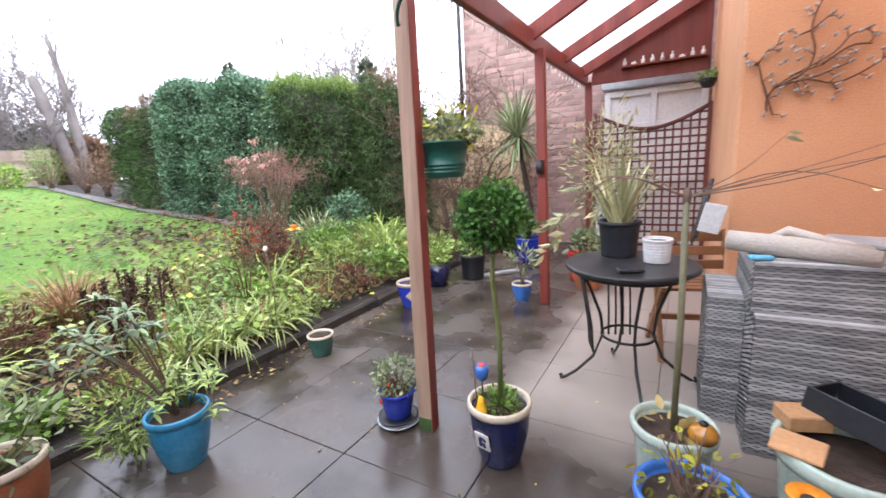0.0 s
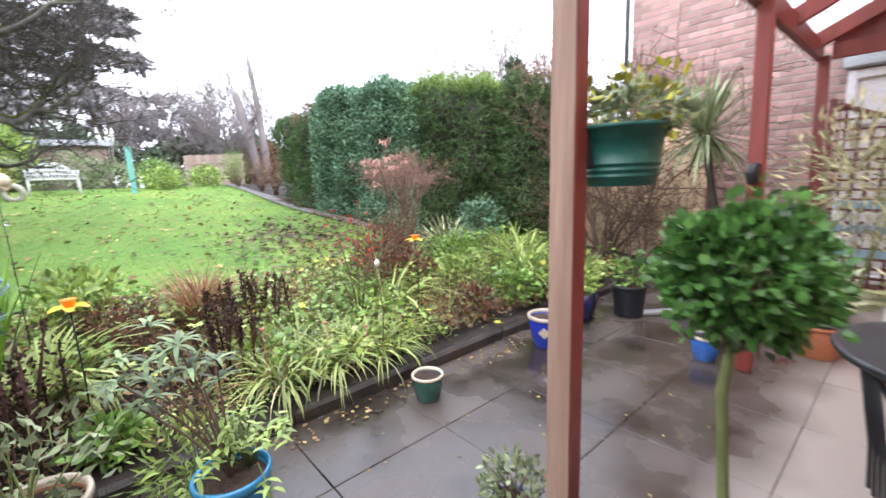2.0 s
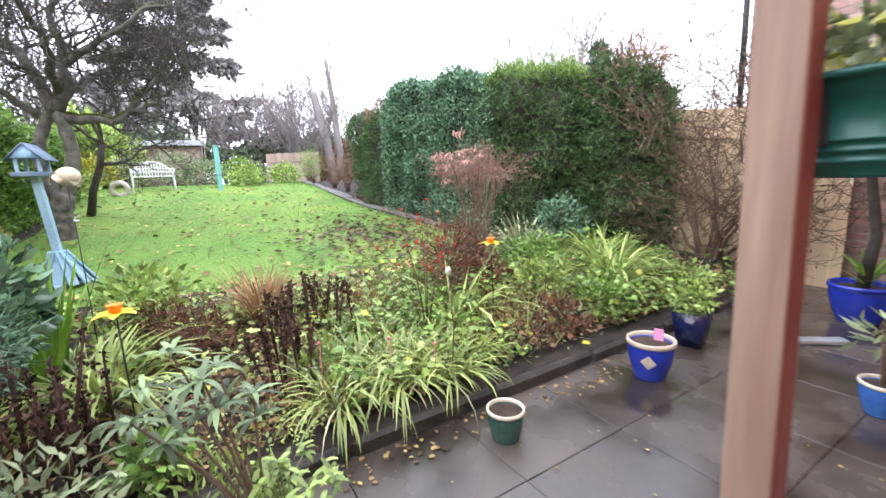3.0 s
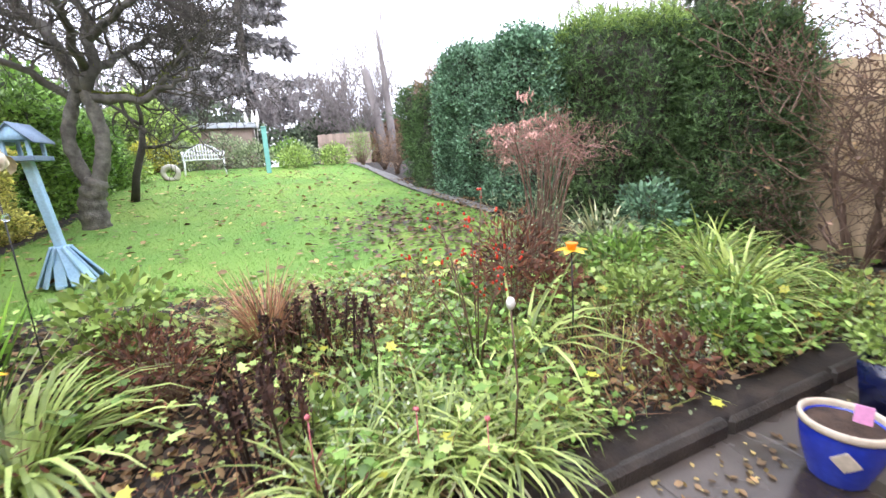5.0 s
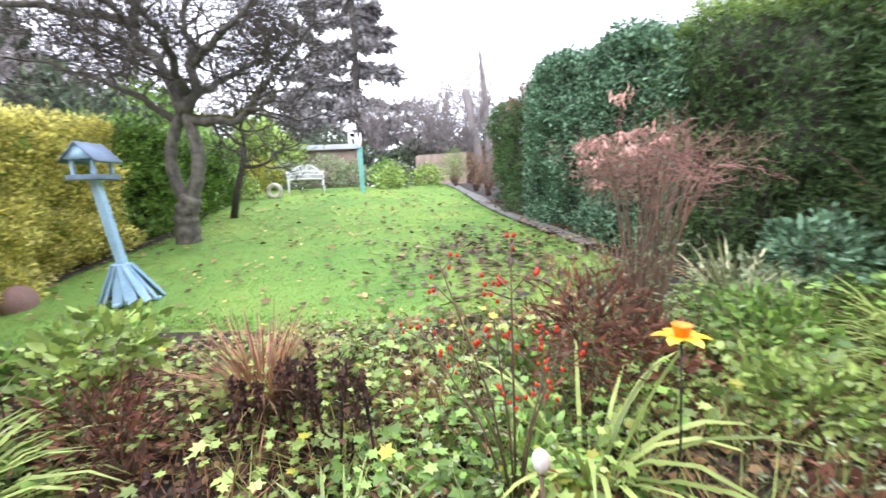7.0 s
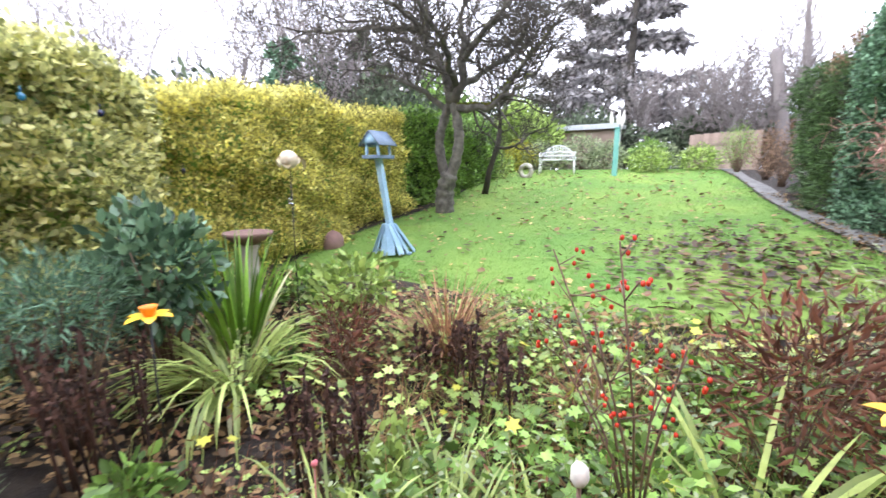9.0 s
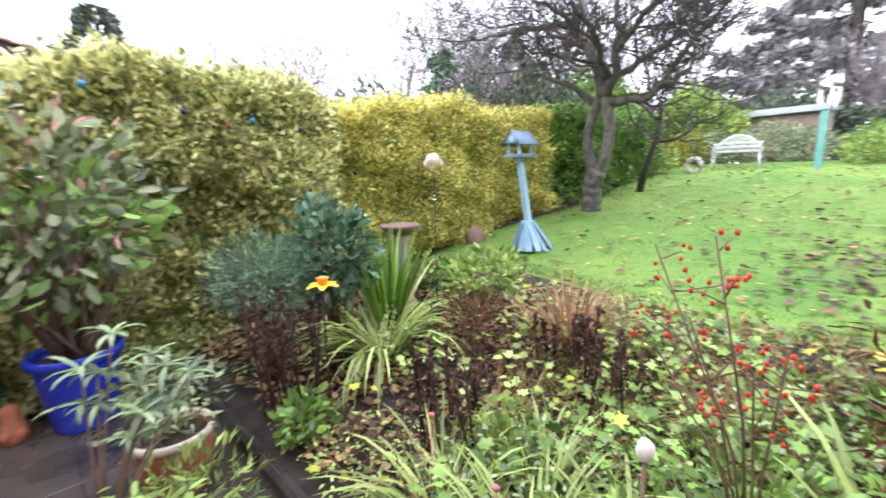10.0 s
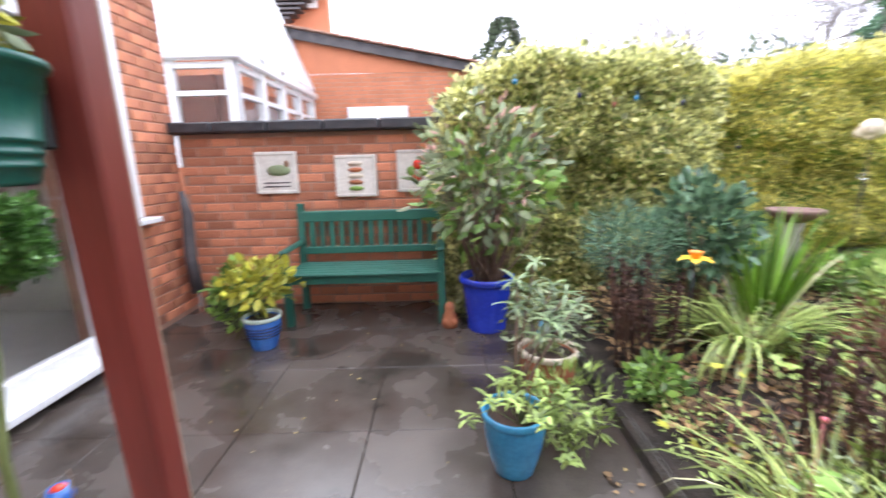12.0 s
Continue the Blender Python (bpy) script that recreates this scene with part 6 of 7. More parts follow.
def cordyline():
    t = thing("cordyline", (-1.98, 5.75, 0.26), "spiky cordyline palm on a leaning bare trunk", "palm")
    part("trunk", Geo().tube([(0, 0, 0), (0.05, -0.02, 0.4), (0.0, -0.10, 0.85), (-0.04, -0.2, 1.25)], [0.045, 0.035, 0.03, 0.03], 9), "bark_dark", t, smooth=True)
    n = 190
    az = rng.uniform(0, 2 * np.pi, n)
    lift = rng.uniform(-0.9, 1.5, n)
    g = Geo().blades(np.tile((-0.04, -0.2, 1.27), (n, 1)) + rng.normal(size=(n, 3)) * 0.02, az, rng.uniform(0.44, 0.66, n), 0.024, lift, rng.uniform(0.0, 0.5, n), 5)
    part("foliage", g, "l_grey", t)
    n = 30
    g = Geo().blades(np.tile((0.02, 0.0, 0.02), (n, 1)), rng.uniform(0, 2 * np.pi, n), rng.uniform(0.2, 0.4, n), 0.02, rng.uniform(0.6, 1.4, n), rng.uniform(0.3, 1.0, n), 5)
    part("basal_leaves", g, "l_sword", t)


cordyline()


def willow_standard():
    t = thing("potted_sapling", (-0.285, 2.24, 0.27), "staked sapling with long bare drooping shoots", "sapling")
    part("stem", Geo().tube([(0, 0, 0), (0.004, 0.0, 0.4), (0.0, 0.01, 0.82)], [0.011, 0.0105, 0.010], 8), "olive_stem", t, smooth=True)
    part("graft", Geo().ball((0, 0.01, 0.83), (0.014, 0.014, 0.03), 8, 0.1), "brown_twig", t)
    st, lv = Geo(), Geo()
    for k, a in enumerate((-0.5, -0.1, 0.2, 0.5, 0.85, 2.3, 2.6, 2.85, 3.1, 3.4, 3.8)):
        ln = rng.uniform(0.35, 0.7) if a < 2 else rng.uniform(0.34, 0.55)
        tip = np.array((math.cos(a) * ln, math.sin(a) * ln, 0.86 + (rng.uniform(-0.05, 0.22) if a < 2 else rng.uniform(-0.22, 0.05))))
        mid = np.array((math.cos(a) * ln * 0.5, math.sin(a) * ln * 0.5, 0.90))
        st.tube(smooth_path([(0, 0.01, 0.83), mid, tip]), np.linspace(0.0022, 0.0009, 9), 4)
        m = 9 if a > 2 else 2
        s = rng.uniform(0.75, 1.05, m)
        P = mid + (tip - mid) * s[:, None]
        lv.leaves(P, np.stack([np.full(m, math.cos(a)) + rng.normal(size=m) * 0.6, np.full(m, math.sin(a)) + rng.normal(size=m) * 0.6, rng.uniform(-0.9, 0.2, m)], -1), rng.uniform(0.04, 0.075, m), "lance", width=1.6)
    part("shootwork", st, "brown_twig", t)
    part("foliage", lv, "l_pale", t)
    P, d = cloud(16, (0, 0, 0.03), (0.1, 0.1, 0.02), 0.3)
    part("fallen_leaves", Geo().leaves(P, d, 0.06, "oval"), "litter_yellow", t)


willow_standard()
gb = thing("glass_bauble", (-0.20, 2.17, 0.31), "amber streaked glass ball in the sage pot", "ornament")
part("ball", Geo().ball((0, 0, 0.03), (0.045, 0.045, 0.036), 16), "petal_amber", gb, smooth=True)
part("neck", Geo().lathe([(0.012, 0.062), (0.014, 0.072), (0.004, 0.076)], 10), "black_metal", gb, smooth=True)
t = thing("potted_hydrangea", (-0.23, 1.93, 0.25), "bare brown stems with yellowing leaves in the blue pot", "plant")
tg, _ = cloud(34, (0, 0, 0.14), (0.13, 0.13, 0.13), 0.3)
part("stemwork", stems_to((0, 0, 0), tg, 0.0045, 0.3), "brown_twig", t)
P, d = cloud(46, (0, 0, 0.10), (0.14, 0.14, 0.10), 0.3)
part("foliage", Geo().leaves(P, d + rng.normal(size=P.shape) * 0.5, rng.uniform(0.022, 0.045, 46), "round"), "l_yellow", t)
r = thing("poppy_ornament", (0.02, 1.95, 0.0), "orange metal poppy with a dark eye", "ornament")
part("stake", Geo().tube([(0, 0, 0.0), (0, 0, 0.36)], 0.004, 6), "black_metal", r)
part("petal_ring", Geo().lathe([(0.01, 0.35), (0.03, 0.355), (0.05, 0.37), (0.048, 0.376), (0.02, 0.364)], 14), "petal_orange", r, smooth=True)
part("eye", Geo().ball((0, 0, 0.365), (0.018, 0.018, 0.008), 10), "black_metal", r)


# ---- terrace furniture ----
def metal_table():
    t = thing("round_table", (-0.52, 3.06, 0), "black metal round table with curled legs", "table", turn=20)
    part("tabletop", Geo().lathe([(0.001, 0.655), (0.30, 0.655), (0.322, 0.66), (0.329, 0.672), (0.322, 0.684), (0.308, 0.682), (0.001, 0.682)], 44), "black_metal", t, smooth=True)
    part("apron", Geo().lathe([(0.27, 0.632), (0.28, 0.632), (0.28, 0.655), (0.27, 0.655)], 40), "black_metal", t)
    for k in range(4):
        a = k * math.pi / 2
        c, s = math.cos(a), math.sin(a)
        prof = [(0.25, 0.655), (0.20, 0.55), (0.145, 0.40), (0.13, 0.28), (0.18, 0.15), (0.27, 0.06), (0.33, 0.02), (0.355, 0.012), (0.36, 0.03), (0.345, 0.035)]
        part("leg", Geo().tube([(r * c, r * s, z) for r, z in prof], 0.0085, 7), "black_metal", t, smooth=True)
        for d in ((-0.06, -0.02, 0.02, 0.06) if k in (1, 2) else ()):
            part("bar", Geo().tube([((0.25) * c - d * s, 0.25 * s + d * c, 0.65), (0.2 * c - d * s, 0.2 * s + d * c, 0.35), (0.19 * c - d * s, 0.19 * s + d * c, 0.2)], 0.006, 5), "black_metal", t)
    part("ring_stretcher", Geo().tube([(0.135 * math.cos(a), 0.135 * math.sin(a), 0.28) for a in np.linspace(0, 2 * np.pi, 26)], 0.008, 6, False), "black_metal", t, smooth=True)


metal_table()
pot((-0.60, 3.24, 0.684), 0.118, 0.20, "black_pot", "black plastic pot on the metal table", style="cone", foot=0.78)
clump("potted_plant", "upright pale-edged strap plant in a black pot", (-0.60, 3.24, 0.86), 70, (0.26, 0.44), (0.012, 0.024), "l_pale", (1.05, 1.55), (0.0, 0.8), 0.06)
wp = pot((-0.40, 3.12, 0.684), 0.075, 0.125, "white", "small white ribbed ceramic pot on the table", style="cone", foot=0.82)
for z in (0.02, 0.035, 0.05, 0.065, 0.08, 0.095):
    rr = 0.0605 + 0.068 * z
    part("rib", Geo().tube([(rr * math.cos(a), rr * math.sin(a), z) for a in np.linspace(0, 2 * np.pi, 24)], 0.004, 5, False), "white", wp, smooth=True)
solo("seed_tray", Geo().box((0, 0, 0.012), (0.12, 0.06, 0.02), 0.006), "black_pot", "small black tray lying on the metal table", "tray", (-0.50, 2.86, 0.684), turn=25)
shrub("bamboo", "tall pale-leaved variegated bamboo by the trellis", (-1.0, 5.35, 0.0), (0.42, 0.36, 0.56), 1.15, 680, (0.06, 0.12), "l_pale", "green_stem", "lance", 16, hollow=0.1)


def wicker_box(at, size, label, lid=False):
    """A woven rattan block: real horizontal strands over upright stakes on four sides."""
    w = thing("rattan_seat", at, label, "rattan furniture", "stacked rattan set")
    sx, sy, sz = size
    part("frame", Geo().box((0, 0, sz / 2), (sx - 0.012, sy - 0.012, sz - 0.004), 0.006), "black_pot", w)
    per = []
    for a, b in (((-1, -1), (1, -1)), ((1, -1), (1, 1)), ((1, 1), (-1, 1)), ((-1, 1), (-1, -1))):
        g = Geo()
        p, q = np.array((a[0] * sx / 2, a[1] * sy / 2)), np.array((b[0] * sx / 2, b[1] * sy / 2))
        ln = np.linalg.norm(q - p)
        nrm = np.array(((q - p)[1], -(q - p)[0])) / ln
        n = max(8, int(ln / 0.024))
        rows = int(sz / 0.0105)
        for r in range(rows):
            s = np.linspace(0, 1, n + 1)
            off = 0.0035 * np.where((np.arange(n + 1) + r) % 2, 1, -1)
            xy = p + (q - p) * s[:, None] + nrm * (off + 0.002)[:, None]
            z = (r + 0.5) * sz / rows
            hh = 0.42 * sz / rows
            V = np.concatenate([np.column_stack([xy, np.full(n + 1, z - hh)]), np.column_stack([xy, np.full(n + 1, z + hh)])])
            i = np.arange(n)
            g.add(V, [np.stack([i, i + 1, i + n + 2, i + n + 1], -1)])
        tagged(part("woven_side", g, "wicker", w), kind="stuff")
    g = Geo()
    n = int(sy / 0.012)
    for k in range(n):
        y = -sy / 2 + (k + 0.5) * sy / n
        g.box((0, y, sz), (sx, sy / n * 0.85, 0.006), 0.002)
    part("woven_top", g, "wicker", w)
    return w


wicker_box((0.27, 2.92, 0), (0.60, 0.55, 0.60), "grey woven rattan seat standing on end")
wicker_box((0.25, 2.95, 0.603), (0.58, 0.52, 0.20), "grey woven rattan section stacked on another")
wicker_box((-0.108, 3.06, 0), (0.14, 0.42, 0.60), "narrow grey woven rattan end piece")
solo("rolled_cover", Geo().tube([(-0.12, 2.86, 0.86), (0.1, 2.8, 0.845), (0.32, 2.70, 0.835)], [0.042, 0.045, 0.03], 14), "beige", "rolled beige canvas cover on the rattan stack", "cover", smooth=True)
solo("folded_mat", Geo().tube([(0.02, 2.98, 0.83), (0.10, 2.96, 0.89), (0.20, 2.92, 0.86), (0.34, 2.86, 0.83)], 0.02, 8), "beige", "folded beige mat on the rattan stack", "mat", smooth=True)
solo("folded_mat", Geo().box((0, 0, 0.02), (0.3, 0.16, 0.035), 0.012), "wicker", "folded grey mat on the rattan stack", "mat", (0.38, 3.05, 0.81), turn=-20)
for x, y in ((-0.02, 2.72), (0.14, 3.1), (0.42, 2.74)):
    solo("plastic_clip", Geo().box((0, 0, 0.008), (0.08, 0.04, 0.016), 0.004), "plain_blue", "blue plastic strap on the rattan stack", "strap", (x, y, 0.81), turn=15)
tr = thing("plant_tray", (0.19, 2.25, 0.43), "deep black plastic planter trough resting on the pot", "trough", turn=-50)
for sgn in (-1, 1):
    part("long_side", Geo().box((0, sgn * 0.062, 0.042), (0.24, 0.008, 0.075), 0.003, (sgn * 12, 0, 0)), "black_pot", tr)
    part("end", Geo().box((sgn * 0.118, 0, 0.042), (0.008, 0.124, 0.075), 0.003, (0, -sgn * 12, 0)), "black_pot", tr)
part("base", Geo().box((0, 0, 0.008), (0.23, 0.116, 0.01), 0.003), "black_pot", tr)
solo("cardboard_box", Geo().box((0, 0, 0.03), (0.12, 0.09, 0.05), 0.004), "card", "small brown cardboard box in the pale pot", "box", (0.06, 2.27, 0.385), turn=20)
solo("cardboard_sheet", Geo().box((0, 0, 0.02), (0.12, 0.09, 0.012), 0.003, (12, 0, 0)), "card", "orange-brown card sheet on the pot rim", "card", (0.02, 2.10, 0.395), turn=-20)


def folding_chair():
    c = thing("folding_chair", (-0.22, 3.62, 0), "brown wooden folding chair behind the table", "chair", turn=15)
    for sx in (-0.2, 0.2):
        part("leg", Geo().beam((sx, -0.2, 0.0), (sx, 0.15, 0.75), 0.03, 0.045), "wood", c)
        part("leg", Geo().beam((sx, 0.2, 0.0), (sx, -0.15, 0.45), 0.03, 0.045), "wood", c)
    for k in range(5):
        part("seat_slat", Geo().box((0, -0.14 + k * 0.07, 0.45), (0.42, 0.055, 0.018), 0.003), "wood", c)
    for z in (0.55, 0.63, 0.71):
        part("back_slat", Geo().box((0, 0.06 + (z - 0.55) * 0.45, z), (0.42, 0.018, 0.055), 0.003), "wood", c)
    part("stretcher", Geo().box((0, 0.12, 0.18), (0.42, 0.025, 0.04)), "wood", c)


folding_chair()
solo("slate_board", Geo().box((0, 0, 0.12), (0.02, 0.22, 0.34), 0.008, (-20, 12, 0)), "black_metal", "dark folded seat back leaning above the chair", "seat back", (-0.2, 3.5, 0.78))
solo("white_card", Geo().box((0, 0, 0.09), (0.10, 0.006, 0.16), 0.003, (10, 12, 0)), "white", "white card propped on the chair", "card", (-0.16, 3.3, 0.80))


def green_bench():
    b = thing("garden_bench", (-1.33, -0.2, 0), "dark green painted slatted wooden bench", "bench")
    wd = 1.15
    for sx in (-wd / 2, wd / 2):
        part("leg", Geo().box((sx, -0.2, 0.445), (0.055, 0.05, 0.89), 0.006, (4, 0, 0)), "green_paint", b)
        part("leg", Geo().box((sx, 0.22, 0.28), (0.055, 0.055, 0.56), 0.006), "green_paint", b)
        part("armrest", Geo().box((sx, 0.03, 0.575), (0.06, 0.48, 0.032), 0.012), "green_paint", b)
        part("side_rail", Geo().box((sx, 0.0, 0.36), (0.04, 0.42, 0.06), 0.004), "green_paint", b)
    for k in range(6):
        part("seat_slat", Geo().box((0, -0.12 + k * 0.07, 0.40), (wd, 0.058, 0.02), 0.004), "green_paint", b)
    part("front_rail", Geo().box((0, 0.215, 0.36), (wd, 0.03, 0.07), 0.004), "green_paint", b)
    part("top_rail", Geo().box((0, -0.215, 0.78), (wd, 0.035, 0.09), 0.008), "green_paint", b)
    part("low_rail", Geo().box((0, -0.195, 0.50), (wd, 0.03, 0.06), 0.006), "green_paint", b)
    for k in range(13):
        x = -wd / 2 + 0.09 + k * (wd - 0.18) / 12
        part("back_slat", Geo().box((x, -0.206, 0.64), (0.045, 0.014, 0.24), 0.003, (3, 0, 0)), "green_paint", b)


green_bench()
for k, (x, z, nm) in enumerate(((-0.58, 1.14, "fish"), (-1.225, 1.10, "vegetables"), (-1.73, 1.13, "fruit"))):
    p = thing("wall_plaque", (x, -0.462, z), "square cream ceramic plaque with relief %s" % nm, "plaque", "wall plaques")
    part("tile", Geo().box((0, 0, 0), (0.34, 0.022, 0.34), 0.006), "tile_white", p)
    part("border", Geo().box((0, 0.012, 0.155), (0.33, 0.012, 0.025)).box((0, 0.012, -0.155), (0.33, 0.012, 0.025)).box((0.155, 0.012, 0), (0.025, 0.012, 0.28)).box((-0.155, 0.012, 0), (0.025, 0.012, 0.28)), "tile_white", p)
    if k == 0:
        part("relief", Geo().ball((-0.02, 0.012, 0.02), (0.10, 0.02, 0.045), 12), "l_grey", p)
        part("relief", Geo().ball((-0.09, 0.012, 0.07), (0.02, 0.012, 0.03), 10), "wood", p)
        for z2 in (-0.08, -0.11):
            part("line", Geo().box((0, 0.013, z2), (0.22, 0.004, 0.010), 0.001), "slate", p)
    elif k == 1:
        for i, mm in enumerate(("cream_glaze", "terracotta", "cream_glaze", "terracotta", "l_mid")):
            part("relief", Geo().ball((0, 0.012, 0.10 - i * 0.05), (0.06, 0.016, 0.02), 12), mm, p)
    else:
        for i in range(4):
            part("relief", Geo().ball((0.05 * math.cos(i * 1.6), 0.012, 0.05 * math.sin(i * 1.6)), (0.04, 0.016, 0.04), 10), "berry" if i % 2 else "l_mid", p)
    part("hook", Geo().tube([(0, 0.005, 0.16), (0, 0.005, 0.19)], 0.004, 5), "black_metal", p)
f = thing("gargoyle_figure", (-1.96, 0.10, 0), "small terracotta seated garden figure beside the cobalt pot", "figurine")
part("figure", Geo().lathe([(0.001, 0), (0.055, 0), (0.06, 0.03), (0.05, 0.09), (0.035, 0.12), (0.04, 0.15), (0.03, 0.18), (0.001, 0.19)], 14).ball((0.03, 0.04, 0.05), (0.025, 0.03, 0.03), 8).ball((-0.03, 0.04, 0.05), (0.025, 0.03, 0.03), 8), "terracotta", f, smooth=True)
solo("hose_reel", Geo().tube([(0, 0, 0.2), (0.01, 0.01, 0.5), (-0.01, 0, 0.85), (0.0, 0.02, 1.02)], [0.05, 0.045, 0.04, 0.02], 10), "slate", "grey covered hose hanging at the house corner", "hose", (0.1, -0.28, 0), smooth=True)
solo("hose_box", Geo().box((0, 0, 0.1), (0.22, 0.2, 0.2), 0.03), "black_pot", "black plastic box in the corner by the wall", "box", (-0.1, -0.3, 0))


def wall_art():
    """A branch of bronze metal with pearly blossoms on the orange wall."""
    a = thing("wall_art", (0.06, 3.585, 1.43), "bronze metal branch with pearly blossoms on the wall", "wall art")
    rods = [[(0, 0), (0.0, 0.06), (0.03, 0.11), (0.10, 0.16), (0.2, 0.19)], [(0.0, 0.06), (-0.03, 0.16), (-0.05, 0.24)], [(-0.05, 0.24), (-0.1, 0.25)], [(-0.05, 0.24), (-0.01, 0.3), (0.03, 0.32)],
            [(0.03, 0.11), (0.14, 0.17), (0.17, 0.26), (0.15, 0.36), (0.16, 0.44), (0.19, 0.52)], [(0.15, 0.36), (0.09, 0.34)], [(0.15, 0.36), (0.22, 0.42)], [(0.10, 0.16), (0.24, 0.24), (0.30, 0.31), (0.36, 0.33)],
            [(0.2, 0.19), (0.3, 0.26), (0.38, 0.26)], [(0.03, 0.11), (0.15, 0.13), (0.26, 0.10), (0.36, 0.14), (0.44, 0.20)], [(0.15, 0.13), (0.24, 0.16), (0.31, 0.19)], [(0.06, 0.13), (0.11, 0.12), (0.14, 0.06)], [(0.24, 0.11), (0.28, 0.06)], [(0.0, 0.06), (0.02, 0.0), (0.03, -0.03)]]
    for r in rods:
        q = smooth_path([(x, -0.018 - 0.01 * math.sin(x * 9), z) for x, z in r], 5)
        part("rod", Geo().tube(q, np.linspace(0.0065, 0.004, len(q)), 6), "rust", a, smooth=True)
        for i in range(4, len(q) - 1, 5):
            side = 1 if (i // 5) % 2 else -1
            d = q[i + 1] - q[i - 1]
            e = q[i] + unit(np.array((-d[2] * side, 0, d[0] * side)) + d * 0.7) * 0.045
            part("twig", Geo().tube([q[i], (q[i] + e) / 2 + np.array((0, -0.006, 0.004)), e], 0.003, 5), "rust", a, smooth=True)
            part("blossom", Geo().ball(e, (0.010, 0.009, 0.010), 8).ball(e + np.array((0.010, -0.004, 0.008)), (0.007, 0.006, 0.007), 6), "blossom", a, smooth=True)
    for x, z in ((-0.1, 0.25), (-0.085, 0.23), (0.03, 0.32), (0.0, 0.30), (-0.03, 0.27), (0.09, 0.34), (0.08, 0.29), (0.10, 0.27), (0.04, 0.22), (0.06, 0.23), (0.11, 0.23), (0.19, 0.52), (0.16, 0.47), (0.14, 0.43), (0.22, 0.42), (0.36, 0.33), (0.33, 0.32), (0.24, 0.32), (0.2, 0.27), (0.31, 0.19), (0.28, 0.21), (0.44, 0.20), (0.4, 0.17), (0.37, 0.19), (0.14, 0.06), (0.12, 0.08), (0.28, 0.06), (0.27, 0.09), (0.02, 0.12), (0.05, 0.10), (0.09, 0.16), (0.25, 0.17)):
        part("blossom", Geo().ball((x, -0.03, z), (0.010, 0.009, 0.010), 8).ball((x + 0.011, -0.026, z + 0.007), (0.008, 0.007, 0.008), 6), "blossom", a, smooth=True)


wall_art()
for k in range(9):
    x = -0.95 + k * 0.095
    if k in (1, 6):
        solo("ornament", Geo().ball((0, 0, 0.02), (0.03, 0.02, 0.02), 8), "petal_white", "small pale shell on the pergola shelf", "ornament", (x, 6.18, 2.224), smooth=True)
    else:
        solo("bottle", Geo().lathe([(0.001, 0), (0.02, 0), (0.021, 0.045), (0.009, 0.062), (0.009, 0.08), (0.011, 0.085), (0.001, 0.086)], 10), "silver", "small clear glass bottle on the pergola shelf", "bottle", (x, 6.18, 2.224), smooth=True, group="bottles on the shelf")
hb = thing("hanging_basket", (-0.14, 5.9, 1.85), "small dark hanging basket with trailing greenery", "hanging basket")
part("basket", Geo().lathe([(0.001, 0), (0.05, 0.01), (0.075, 0.06), (0.08, 0.09), (0.07, 0.085)], 16), "black_pot", hb, smooth=True)
P, d = cloud(120, (0, 0, 0.11), (0.10, 0.10, 0.06), 0.2)
part("foliage", Geo().leaves(P, d, rng.uniform(0.03, 0.05, 120), "oval"), "l_mid", hb)
part("wire", Geo().tube([(0, 0, 0.09), (0.0, 0.02, 0.5)], 0.003, 4), "black_metal", hb)
lt = thing("wall_lantern", (-1.343, 4.218, 1.18), "small black lantern fixed to the red post", "lantern")
part("back", Geo().box((0, 0, 0), (0.05, 0.02, 0.12), 0.006), "black_metal", lt)
part("lamp", Geo().lathe([(0.002, -0.06), (0.025, -0.05), (0.035, 0.0), (0.025, 0.05), (0.002, 0.06)], 10, (0, -0.035, 0)), "black_metal", lt, smooth=True)
ws = thing("wind_spinner", (-1.24, 2.14, 1.93), "twisted dark metal spinner hanging from the pergola", "ornament")
s = np.linspace(0, 1, 12)
part("spinner", Geo().tube(np.stack([0.03 * np.sin(s * 5), 0.02 * np.cos(s * 6), -0.16 * s], -1), 0.008, 6), "green_glaze", ws, smooth=True)
part("cord", Geo().tube([(0, 0, 0), (0.0, 0.02, 0.2)], 0.002, 4), "black_metal", ws)
st = thing("blue_shelf", (-0.95, 5.6, 0.0), "white and blue painted slatted stand by the trellis", "stand")
for k in range(5):
    part("slat", Geo().box((0, 0, 0.55 + k * 0.09), (0.36, 0.02, 0.06), 0.003), "white" if k % 2 else "blue_paint", st)
for sx in (-0.17, 0.17):
    part("leg", Geo().box((sx, 0.02, 0.48), (0.03, 0.03, 0.96), 0.003), "white", st)
solo("metal_channel", Geo().box((0, 0, 0.02), (0.08, 0.5, 0.03), 0.004), "galv", "pale metal strip lying on the paving", "metal strip", (-2.05, 4.95, 0), turn=-40)


# ---- planting in the bed ----
def bed_z(x, y):
    return G(x, y) + 0.0


